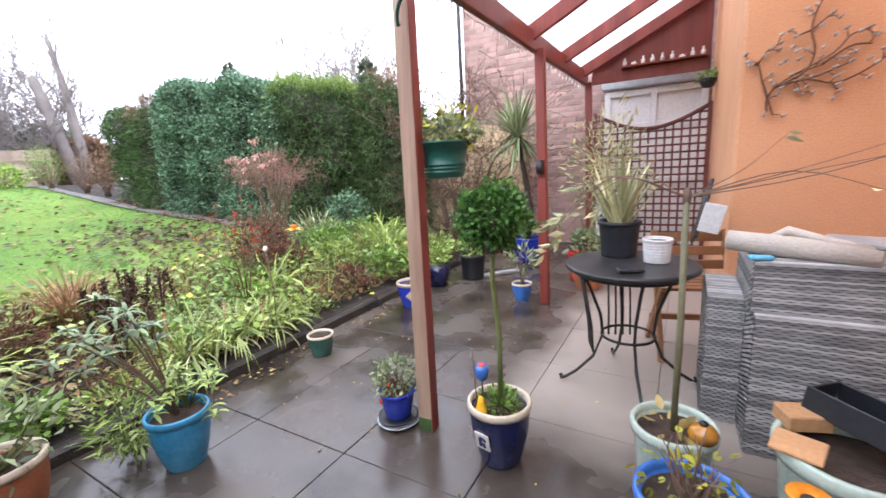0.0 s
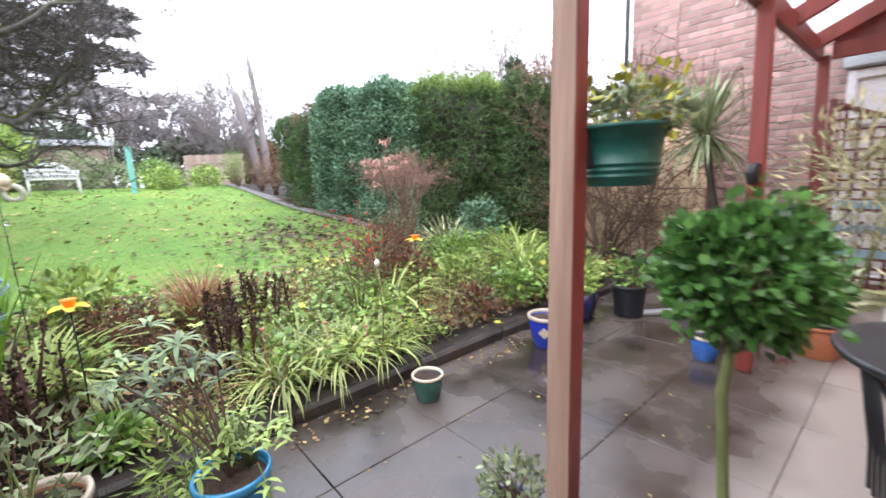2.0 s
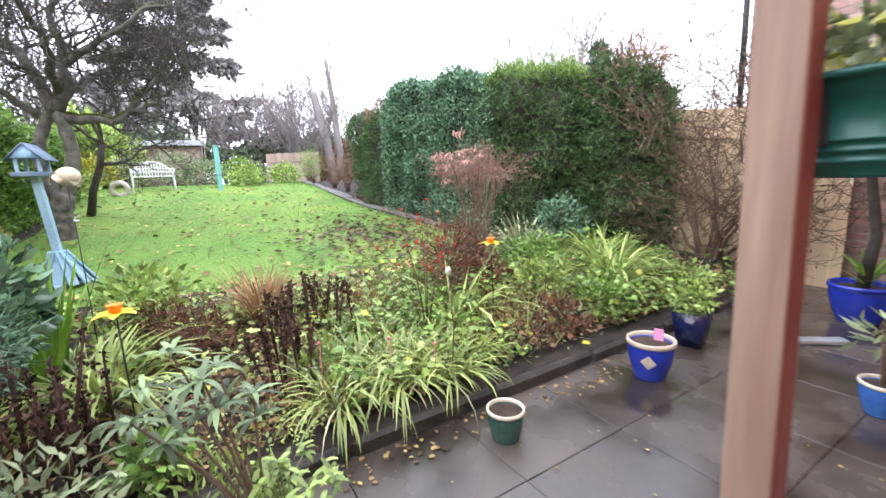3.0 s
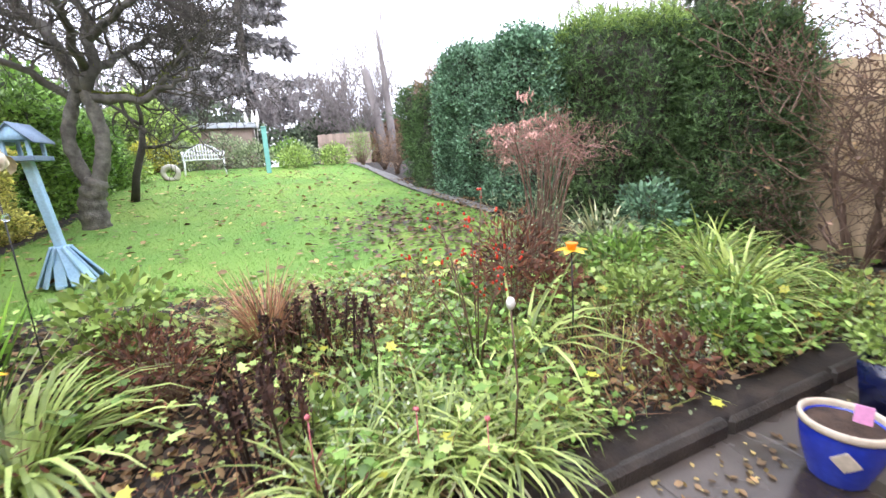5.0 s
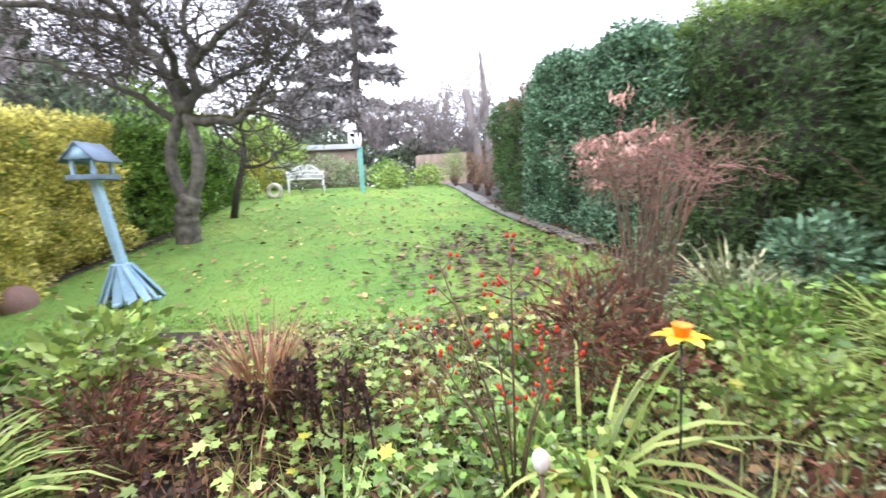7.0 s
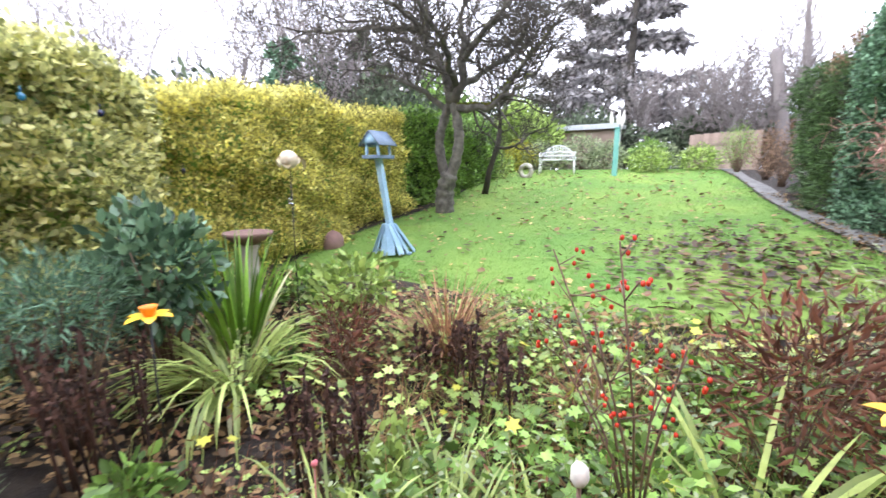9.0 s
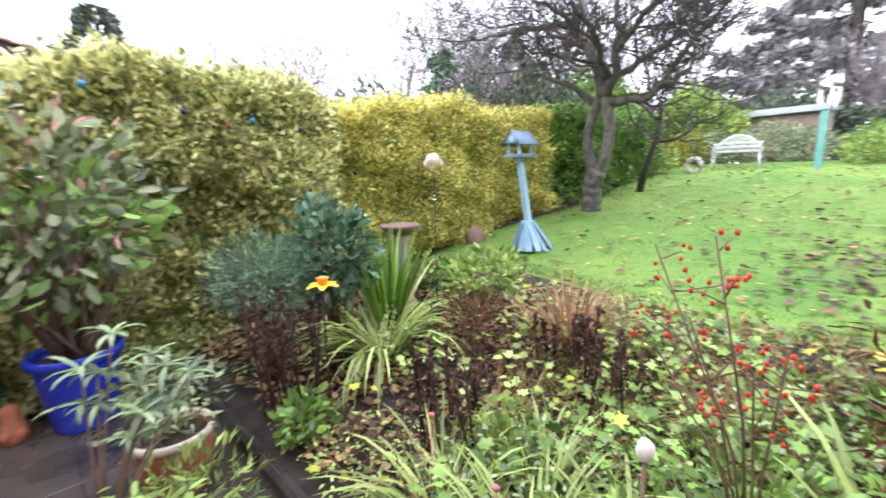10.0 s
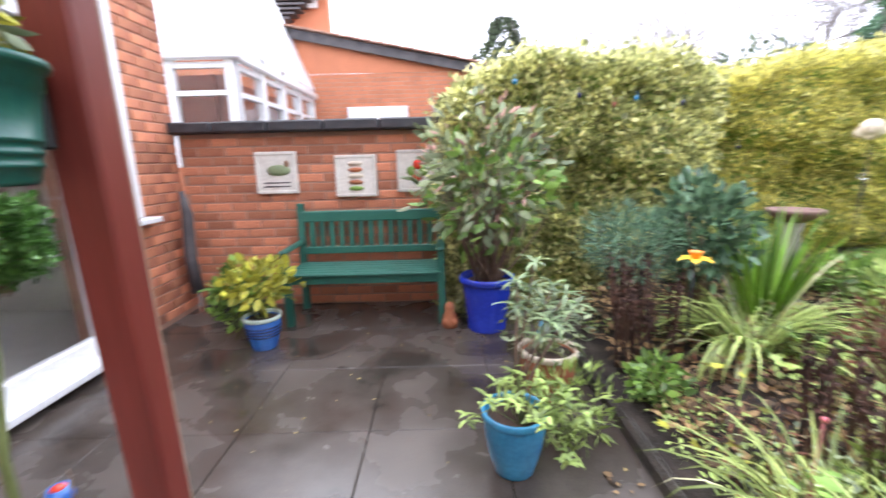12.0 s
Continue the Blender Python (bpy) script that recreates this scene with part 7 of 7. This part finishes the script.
def acer():
    x, y = -4.3, 3.85
    t = thing("acer", (x, y, G(x, y)), "twiggy pink-brown japanese maple with last curled leaves", "shrub")
    st, tw = Geo(), Geo()
    paths = []
    for k in range(24):
        a = rng.uniform(0, 2 * np.pi)
        rr = 0.40 * math.sqrt(rng.random())
        tip = np.array((rr * math.cos(a), 0.12 + rr * math.sin(a) * 1.1, 1.10 - 0.5 * rr * rr + rng.normal() * 0.05))
        q = smooth_path([(0.05 * math.cos(a), 0.05 * math.sin(a), 0), tip * np.array((0.3, 0.3, 0.45)) + rng.normal(size=3) * 0.02, tip * np.array((0.72, 0.72, 0.85)), tip])
        st.tube(q, np.linspace(0.009, 0.004, len(q)), 5)
        for _ in range(3):
            b = rng.uniform(0, 2 * np.pi)
            branch_paths(q[rng.integers(len(q) * 2 // 3, len(q))], (math.cos(b) + 0.6 * math.cos(a), math.sin(b) + 0.6 * math.sin(a), 0.22), 0.19, 0.003, 2, paths, 0.2, (3, 4), 0.62, 0.02, 4, 0.001)
    for P, R, d in paths:
        tw.tube(P, R, 3, False)
    part("stemwork", st, "brown_twig", t, "grey-brown upright stems")
    part("twigwork", tw, "acer_twig", t)
    tips = np.array([P[-1] for P, R, d in paths if d == 0])
    score = tips[:, 2] - 0.35 * tips[:, 1] + 0.1 * rng.normal(size=len(tips))
    tips = tips[score > np.quantile(score, 0.86)]
    k = rng.choice(len(tips), 15, replace=False)
    P = np.repeat(tips[k], 26, 0) + rng.normal(size=(15 * 26, 3)) * np.array((0.02, 0.02, 0.012))
    part("foliage", Geo().leaves(P, rng.normal(size=P.shape) * 0.6 + np.array((0, 0, -0.8)), rng.uniform(0.03, 0.055, len(P)), "lance", width=1.3), "l_red", t)
    # greyish twiggy growth round its foot
    shrub("shrub", "grey-brown twiggy shrub round the maple's foot", (x + 0.05, y - 0.12, G(x, y)), (0.46, 0.42, 0.36), 0.40, 950, (0.02, 0.05), "l_grey", "brown_twig", "lance", 120, r0=0.004, hollow=0.2)


acer()
shrub("dead_perennial", "tall red-brown dead stems behind the yellow lily", (-3.75, 3.2, bed_z(-3.7, 3.2)), (0.24, 0.26, 0.30), 0.42, 800, (0.03, 0.08), "dead", "brown_twig", "lance", 34, "plant", r0=0.004, hollow=0.1)
shrub("perennial", "light green leafy clump at the lawn edge", (-4.2, 1.2, bed_z(-4.2, 1.2)), (0.24, 0.24, 0.16), 0.34, 380, (0.04, 0.08), "l_light", "brown_twig", "oval", 14, "plant", hollow=0.2)
seed_spikes("astilbe", "dead dark brown astilbe plumes", (-3.72, 2.22, bed_z(-3.72, 2)), 11, (0.28, 0.46), 0.17)
seed_spikes("astilbe", "dead dark brown plumes beside copper grass", (-3.82, 1.92, bed_z(-3.8, 2)), 7, (0.28, 0.42), 0.10)
seed_spikes("dead_perennial", "clump of blackened upright stems near the edging", (-3.22, 1.82, bed_z(-3.2, 2)), 13, (0.30, 0.52), 0.13)
seed_spikes("dead_perennial", "clump of dark dead stems under grey shrub", (-2.98, 0.98, bed_z(-3.0, 1)), 15, (0.35, 0.64), 0.17)
clump("copper_grass", "tuft of copper-coloured dead grass", (-4.1, 1.86, bed_z(-4.1, 1.8)), 300, (0.35, 0.60), (0.004, 0.008), "straw", (1.0, 1.5), (0.3, 1.3), 0.07)
clump("copper_grass", "low tuft of pale copper grass", (-3.95, 2.62, bed_z(-3.9, 2.6)), 150, (0.18, 0.32), (0.004, 0.008), "straw", (0.6, 1.4), (0.5, 1.6), 0.07)
for k, (x, y) in enumerate(((-3.78, 1.45), (-3.95, 1.3))):
    shrub("dead_perennial", "clump of short red-brown cut stems and dead leaves", (x, y, bed_z(x, y)), (0.19, 0.18, 0.16), 0.20, 300, (0.03, 0.065), "dead", "brown_twig", "lance", 40, "plant", r0=0.005, hollow=0.1)
clump("crocosmia", "bright green sword-leaved crocosmia clump", (-3.70, 0.80, bed_z(-3.7, 1)), 70, (0.58, 0.84), (0.015, 0.028), "l_sword", (1.2, 1.5), (0.0, 0.5), 0.07)
clump("daylily", "pale arching strap-leaved clump by the crocosmia", (-3.50, 1.02, bed_z(-3.5, 1.2)), 150, (0.45, 0.72), (0.012, 0.022), "l_strap", (0.9, 1.4), (1.2, 2.6), 0.08)
for x, y, n, a, b in ((-2.98, 2.35, 120, 0.28, 0.52), (-2.92, 2.62, 100, 0.25, 0.46), (-3.14, 2.52, 80, 0.25, 0.44), (-2.97, 2.02, 100, 0.28, 0.50), (-3.2, 2.24, 80, 0.26, 0.46), (-3.02, 2.85, 60, 0.2, 0.34)):
    clump("daylily", "light green arching daylily leaves beside the edging", (x, y, bed_z(x, y)), n, (a, b), (0.008, 0.016), "l_strap", (0.7, 1.4), (1.0, 2.4), 0.08)
for x, y in ((-3.45, 4.85), (-3.8, 5.05), (-3.3, 4.55)):
    clump("daylily", "tall green arching strap leaves with pale dead blades", (x, y, bed_z(x, y)), 110, (0.42, 0.78), (0.012, 0.024), "l_strap", (0.9, 1.45), (0.6, 2.2), 0.08)
clump("iris", "bent green strap leaves beside the yellow lily", (-3.45, 3.05, bed_z(-3.4, 3)), 30, (0.45, 0.74), (0.016, 0.028), "l_strap", (0.9, 1.4), (0.4, 2.2), 0.06)
clump("phormium", "silvery variegated strap-leaved clump", (-4.6, 4.75, bed_z(-4.6, 5)), 60, (0.35, 0.6), (0.015, 0.03), "l_pale", (0.8, 1.5), (0.2, 1.4), 0.08)
shrub("shrub", "dark glossy rounded evergreen shrub by the hedge", (-3.4, 0.68, bed_z(-3.4, 0.6)), (0.25, 0.25, 0.30), 0.62, 900, (0.05, 0.09), "l_dark", "brown_twig", "oval", 18, hollow=0.3, r0=0.009)
shrub("shrub", "feathery grey-green evergreen above dark stems", (-2.98, 0.72, bed_z(-3, 0.7)), (0.30, 0.26, 0.22), 0.62, 2600, (0.03, 0.07), "l_blue", "brown_twig", "needle", 26, hollow=0.2, r0=0.007)
shrub("shrub", "bushy blue-green shrub before the tall hedge", (-4.55, 5.3, bed_z(-4.5, 5)), (0.34, 0.3, 0.30), 0.36, 1100, (0.035, 0.07), "l_blue", "brown_twig", "oval", 18)


def bare_shrub(label, at, h, n, leaf, count, depth=3, lean=0.45, fine=0.0025):
    t = thing("shrub", at, label, "shrub")
    paths = []
    for k in range(n):
        a = rng.uniform(0, 2 * np.pi)
        branch_paths((0.12 * math.cos(a), 0.08 * math.sin(a), 0), (lean * math.cos(a) + rng.normal() * 0.2, 0.5 * lean * math.sin(a), 1.0), h * 0.5, h * 0.009, depth, paths, 0.22, (2, 4), 0.66, 0.04, 5, fine)
    g = Geo()
    for P, R, d in paths:
        g.tube(P, R, 5 if d == depth else 3, False)
    part("branchwork", g, "brown_twig", t)
    tips = np.array([P[-1] for P, R, d in paths if d <= 1])
    P = tips[rng.integers(0, len(tips), count)] + rng.normal(size=(count, 3)) * 0.02
    part("foliage", Geo().leaves(P, rng.normal(size=P.shape), rng.uniform(0.025, 0.05, count), "oval"), leaf, t)


bare_shrub("bare brown twiggy shrub against the new fence", (-2.95, 6.25, bed_z(-3, 6)), 1.25, 7, "litter", 160)
bare_shrub("bare brown twiggy shrub before the fence", (-3.45, 6.25, bed_z(-3.4, 6)), 1.3, 7, "litter", 180, 3, 0.3)
bare_shrub("tall bare shrub leaning over the fence", (-3.45, 6.55, bed_z(-3.6, 6)), 2.4, 11, "l_brown", 700, 3, 0.15, 0.004)
bare_shrub("tall bare twiggy shrub behind the fence", (-3.2, 7.0, 0.3), 2.6, 12, "litter", 500, 3, 0.3, 0.0045)
shrub("shrub", "heap of dead brown twigs over the dark hedge", (-4.4, 6.5, 1.9), (0.5, 0.45, 0.34), 0.60, 1700, (0.06, 0.14), "l_brown", "brown_twig", "needle", 60, hollow=0.1, r0=0.006)


def rose_hips():
    x, y = -3.38, 2.76
    t = thing("rose_bush", (x, y, bed_z(x, y)), "bare thorny rose stems with clusters of red hips", "rose")
    st, hp = Geo(), Geo()
    for k in range(7):
        a = rng.uniform(0, 2 * np.pi)
        ln = rng.uniform(0.62, 0.94)
        tip = np.array((0.26 * math.cos(a), 0.28 * math.sin(a), ln))
        pts = np.array([(0, 0, 0), tip * np.array((0.35, 0.35, 0.5)), tip])
        st.tube(pts, [0.0045, 0.0035, 0.002], 5)
        for j in range(4):
            q = pts[1] + (tip - pts[1]) * rng.uniform(0.45, 1.0)
            e = q + np.array((rng.normal() * 0.05, rng.normal() * 0.05, rng.uniform(0.0, 0.09)))
            st.tube([q, e], 0.002, 4)
            for _ in range(3):
                hp.ball(e + rng.normal(size=3) * 0.012, (0.0058, 0.0058, 0.0068), 6)
    part("stemwork", st, "brown_twig", t)
    part("hip_cluster", hp, "berry", t, smooth=True)
    P, d = cloud(150, (0, 0, 0.2), (0.22, 0.22, 0.18), 0.2)
    part("foliage", Geo().leaves(P, d, rng.uniform(0.025, 0.045, 150), "oval"), "l_mid", t)


rose_hips()


def white_rose():
    x, y, z = -2.90, 2.64, 0.72
    t = thing("rose_bush", (x, y, bed_z(x, y)), "single cream rose bud on a leafy stem", "rose")
    h = z - bed_z(x, y)
    part("stem", Geo().tube([(0, 0, 0), (0.02, 0.01, h * 0.5), (0, 0, h - 0.02)], 0.004, 6), "brown_twig", t)
    part("bloom", Geo().ball((0, 0, h), (0.017, 0.017, 0.023), 12, 0.04), "petal_white", t, smooth=True)
    P, d = cloud(60, (0, 0, h * 0.55), (0.12, 0.12, h * 0.35), 0.2)
    part("foliage", Geo().leaves(P, d, rng.uniform(0.03, 0.06, 60), "oval"), "l_mid", t)


white_rose()


def ground_cover(name, label, xr, yr, n, size, leaf, shape, h, patch=1.6, seed=0.0, mask=None):
    """Low leafy growth in uneven drifts: a stalk and a leaf at each place."""
    x, y = rng.uniform(*xr, n), rng.uniform(*yr, n)
    keep = np.sin(x * patch * 2.1 + seed) * np.sin(y * patch * 1.7 + seed * 2) + 0.5 * np.sin(x * 6 + y * 4 + seed) > rng.uniform(-0.55, 0.65, n)
    if mask is not None:
        keep &= mask(x, y)
    x, y = x[keep], y[keep]
    m = len(x)
    z = gz(x) + rng.random(m) ** 1.2 * h + 0.015
    d = np.stack([rng.normal(size=m), rng.normal(size=m), rng.uniform(-0.6, 0.9, m)], -1)
    up = np.tile(np.array((0.0, 0, 1.0)), (m, 1))
    g = Geo().leaves(np.stack([x, y, z], -1), d, rng.uniform(*size, m), shape, roll=up)
    solo(name, g, leaf, label, "ground cover", kind="stuff")


mid_bed = lambda x, y: ((y > 2.0) | ((x < -3.35) & (y > 1.1))) & ~((x > -3.5) & (y > 3.2) & (y < 4.1))
ground_cover("ground_cover", "light green geranium leaves over the bed", (-4.6, -2.85), (1.1, 5.8), 8500, (0.028, 0.068), "l_mid", "lobed", 0.21, 1.4, 0.3, mid_bed)
ground_cover("ground_cover", "pale green low leaves along the bed", (-4.6, -2.8), (1.2, 5.8), 6500, (0.025, 0.060), "l_light", "lobed", 0.19, 1.9, 2.1, mid_bed)
ground_cover("ground_cover", "dense small green leaves close over the soil", (-4.95, -2.8), (1.9, 5.8), 17000, (0.02, 0.042), "l_mid", "oval", 0.10, 1.1, 6.0, mid_bed)
ground_cover("ground_cover", "yellowing leaves among the ground cover", (-4.8, -2.8), (1.2, 5.0), 300, (0.035, 0.065), "l_yellow", "lobed", 0.24, 2.3, 4.0)
ground_cover("ground_cover", "grey-green small leaves among the perennials", (-4.6, -2.8), (1.8, 5.8), 9000, (0.014, 0.03), "l_grey", "oval", 0.24, 2.0, 5.2)
ground_cover("ground_cover", "reddish dead leaves and stems in the bed", (-4.8, -2.85), (0.8, 5.2), 3000, (0.025, 0.06), "dead", "lance", 0.26, 2.6, 1.2)
ground_cover("ground_cover", "taller green leafy growth by the far pots", (-4.4, -2.85), (4.0, 5.8), 2400, (0.03, 0.065), "l_mid", "lobed", 0.32, 1.2, 3.3)
ground_cover("ground_cover", "mixed green leaves at the back of the bed", (-4.7, -3.5), (0.2, 2.2), 2600, (0.025, 0.055), "l_light", "oval", 0.22, 2.0, 0.9)
ground_cover("ground_cover", "small fresh weeds along the edging", (-3.5, -2.78), (0.4, 2.2), 2600, (0.015, 0.034), "l_light", "oval", 0.05, 2.8, 0.2)


def dry_stems(n, xr, yr, ln, material, label):
    x, y = rng.uniform(*xr, n), rng.uniform(*yr, n)
    d = np.stack([rng.normal(size=n) * 0.5, rng.normal(size=n) * 0.5, rng.uniform(0.2, 1.0, n)], -1)
    g = Geo().leaves(np.stack([x, y, gz(x) + 0.01], -1), d, rng.uniform(*ln, n), "needle", width=0.16)
    solo("dry_stems", g, material, label, "dead stems", kind="stuff")


dry_stems(2400, (-4.6, -2.85), (1.0, 5.8), (0.10, 0.34), "dead", "thin red-brown dead stems standing through the bed")
dry_stems(2000, (-4.6, -2.85), (1.6, 5.8), (0.10, 0.34), "straw", "thin straw-coloured dead stems in the bed")
dry_stems(2400, (-4.6, -2.85), (1.8, 5.8), (0.12, 0.38), "l_strap", "thin green grassy blades through the bed")
for x, y, r, n, lf in ((-4.0, 4.3, 0.3, 420, "l_mid"), (-3.5, 4.0, 0.26, 380, "l_light"), (-4.15, 3.1, 0.16, 200, "l_mid"), (-3.05, 4.1, 0.22, 340, "l_mid"), (-4.5, 4.7, 0.3, 380, "l_grey"), (-3.9, 3.6, 0.25, 300, "dead"), (-4.2, 1.05, 0.2, 260, "l_light"), (-3.0, 3.6, 0.18, 200, "dead"), (-4.5, 0.45, 0.18, 260, "l_mid"), (-2.95, 5.2, 0.2, 260, "l_light"), (-3.3, 2.0, 0.16, 200, "l_light"), (-2.9, 1.25, 0.13, 260, "l_mid")):
    shrub("perennial", "low leafy perennial in the flower bed" if lf != "dead" else "withered red-brown perennial in the bed", (x, y, bed_z(x, y)), (r, r, r * 0.75), r * 0.65, n, (0.035, 0.07), lf, "brown_twig" if lf == "dead" else "green_stem", "oval", 14, "plant", hollow=0.2)
for x, y, z in ((-2.92, 2.28, 0.42), (-2.84, 2.5, 0.36), (-3.0, 1.95, 0.45), (-3.4, 4.2, 0.5)):
    solo("pink_flower", Geo().ball((0, 0, 0), (0.010, 0.010, 0.008), 10, 0.2).tube([(0, 0, 0), (0.01, 0, G(x, y) - z)], 0.0025, 4), "petal_pink", "small faded pink flower on a stem", "flower", (x, y, z), smooth=True, group="pink flowers")
solo("blue_label", Geo().box((0, 0, 0.0), (0.045, 0.004, 0.09), 0.001, (0, 0, 30)).tube([(0, 0, -0.04), (0, 0, -0.13)], 0.003, 4), "plain_blue", "pale blue plant label in the terracotta pot", "plant label", (-2.42, 0.97, 0.33))
for x, y, r in ((-12.6, 2.9, 0.42), (-13.3, 2.0, 0.5), (-13.2, 0.4, 0.55), (-12.9, 3.9, 0.4), (-11.6, -0.3, 0.45), (-14, 3.2, 0.5)):
    shrub("shrub", "rounded golden-green shrub at the lawn's end", (x, y, G(x, y) - 0.02), (r, r, r * 0.75), r * 0.6, 1300, (0.04, 0.09), "l_light" if r < 0.46 else "l_grey", "brown_twig", "oval", 12)
for x, y in ((-12.4, 4.5), (-11.4, 4.75), (-10.6, 4.8), (-13.2, 4.6)):
    shrub("shrub", "brown winter shrub beside the far hedge", (x, y, G(x, y)), (0.4, 0.35, 0.45), 0.5, 900, (0.03, 0.07), "l_brown" if x > -12 else "l_mid", "brown_twig", "lance", 40, hollow=0.1)
sh = thing("garden_shed", (-15.5, 1.35, G(-15.5, 1.2)), "low grey-roofed shed at the garden's end", "shed", turn=85)
part("wall", Geo().box((0, 0, 0.55), (1.5, 1.2, 1.15)), "old_fence", sh)
part("roof", Geo().box((0, 0, 1.20), (1.75, 1.5, 0.10), 0.01, (4, 0, 0)), "galv", sh, "pale grey felt roof")
part("fascia", Geo().box((0, -0.76, 1.17), (1.75, 0.03, 0.14), 0.006), "galv", sh)
for x, y, r, lf in ((-13.6, 1.35, 0.62, "l_grey"), (-14.2, 0.3, 0.7, "l_light"), (-13.1, -0.1, 0.5, "l_yellow"), (-13.9, 2.9, 0.5, "l_mid")):
    shrub("shrub", "bushy green and gold shrub before the shed", (x, y, G(x, y)), (r, r, r * 0.8), r * 0.65, 1500, (0.04, 0.09), lf, "brown_twig", "oval", 14)

# coloured glass ornaments hung in the hedge
for x, y, z, m in ((-2.9, -0.05, 1.63, "navy"), (-3.15, -0.05, 1.56, "curtain"), (-3.3, -0.05, 1.6, "teal_glaze"), (-3.62, -0.03, 1.56, "navy"), (-2.45, -0.06, 1.73, "teal_glaze"), (-4.2, -0.25, 1.25, "black_metal")):
    solo("hedge_ornament", Geo().ball((0, 0, 0), (0.019, 0.015, 0.022), 8).tube([(0, 0, 0.02), (0, 0, 0.05)], 0.004, 4), m, "small coloured glass ornament hung in the hedge", "ornament", (x, y, z), smooth=True, group="hedge ornaments")



def far_conifer():
    x, y = -4.0, -11.0
    t = thing("conifer_tree", (x, y, 0), "dark pointed conifer beyond the house roof", "tree")
    part("trunk", Geo().tube([(0, 0, 0), (0.02, 0, 3.0), (0.0, 0.02, 5.2)], [0.14, 0.09, 0.02], 8), "bark_dark", t, smooth=True)
    n = 5200
    z = 1.0 + 4.4 * rng.random(n) ** 0.8
    a = rng.uniform(0, 2 * np.pi, n)
    r = (5.5 - z) ** 0.7 * 0.85 * (0.75 + 0.25 * np.sin(z * 7 + 3 * np.cos(a * 2))) * np.sqrt(rng.uniform(0.3, 1.0, n))
    P = np.stack([r * np.cos(a), r * np.sin(a), z], -1)
    d = np.stack([np.cos(a), np.sin(a), rng.uniform(-0.1, 0.9, n)], -1)
    part("crown", Geo().leaves(P, d, rng.uniform(0.12, 0.26, n), "lance", width=1.4), "l_far", t)


far_conifer()
scatter_litter()

# ---- paving and bricks ----
patio = solo("patio", Geo().box((-1.05, 3.15, -0.05), (3.3, 7.5, 0.06), 0.003), "soil", "wet grey square paving slabs", "paving", kind="structure")
meshes = [Geo().box((0, 0, 0), (0.5975, 0.5975, 0.04), 0.003).mesh("slab", "slab") for _ in range(1)]
for i in range(6):
    for j in range(13):
        cx, cy = -2.46 + 0.6 * i, -0.19 + 0.6 * j
        s = new("slab", meshes[0])
        s.parent = patio
        s.matrix_basis = pose(cx, cy, -0.0205 + 0.0008 * math.sin(i * 5.1 + j * 3.7), 0.03 * math.sin(i * 3 + j), 0.03 * math.cos(i + j * 2), 0)
kerb = thing("kerb", (0, 0, 0), "mossy concrete bed edging", "edging", kind="structure")
for k in range(9):
    c = new("edging_stone", (Geo().box((0, 0, 0), (0.06, 0.80, 0.20), 0.02).mesh("edging_stone", "kerb") if k == 0 else kme))
    kme = c.data
    c.parent = kerb
    c.matrix_basis = pose(-2.725, -0.05 + k * 0.81, -0.022 + 0.004 * math.sin(k * 2.3), 0, 1.0 * math.sin(k), 0.3 * math.cos(k * 1.7))
lay_bricks()

pg = thing("pampas_grass", (-15.0, 2.1, G(-15, 2)), "pale pampas plumes by the shed", "plant")
for dy in (-0.12, 0.1, 0.02):
    part("plume", Geo().tube([(0, dy * 0.4, 0), (0, dy, 1.1), (0, dy * 1.3, 1.35), (0, dy * 1.5, 1.6)], [0.01, 0.01, 0.06, 0.01], 7), "petal_white", pg, smooth=True)
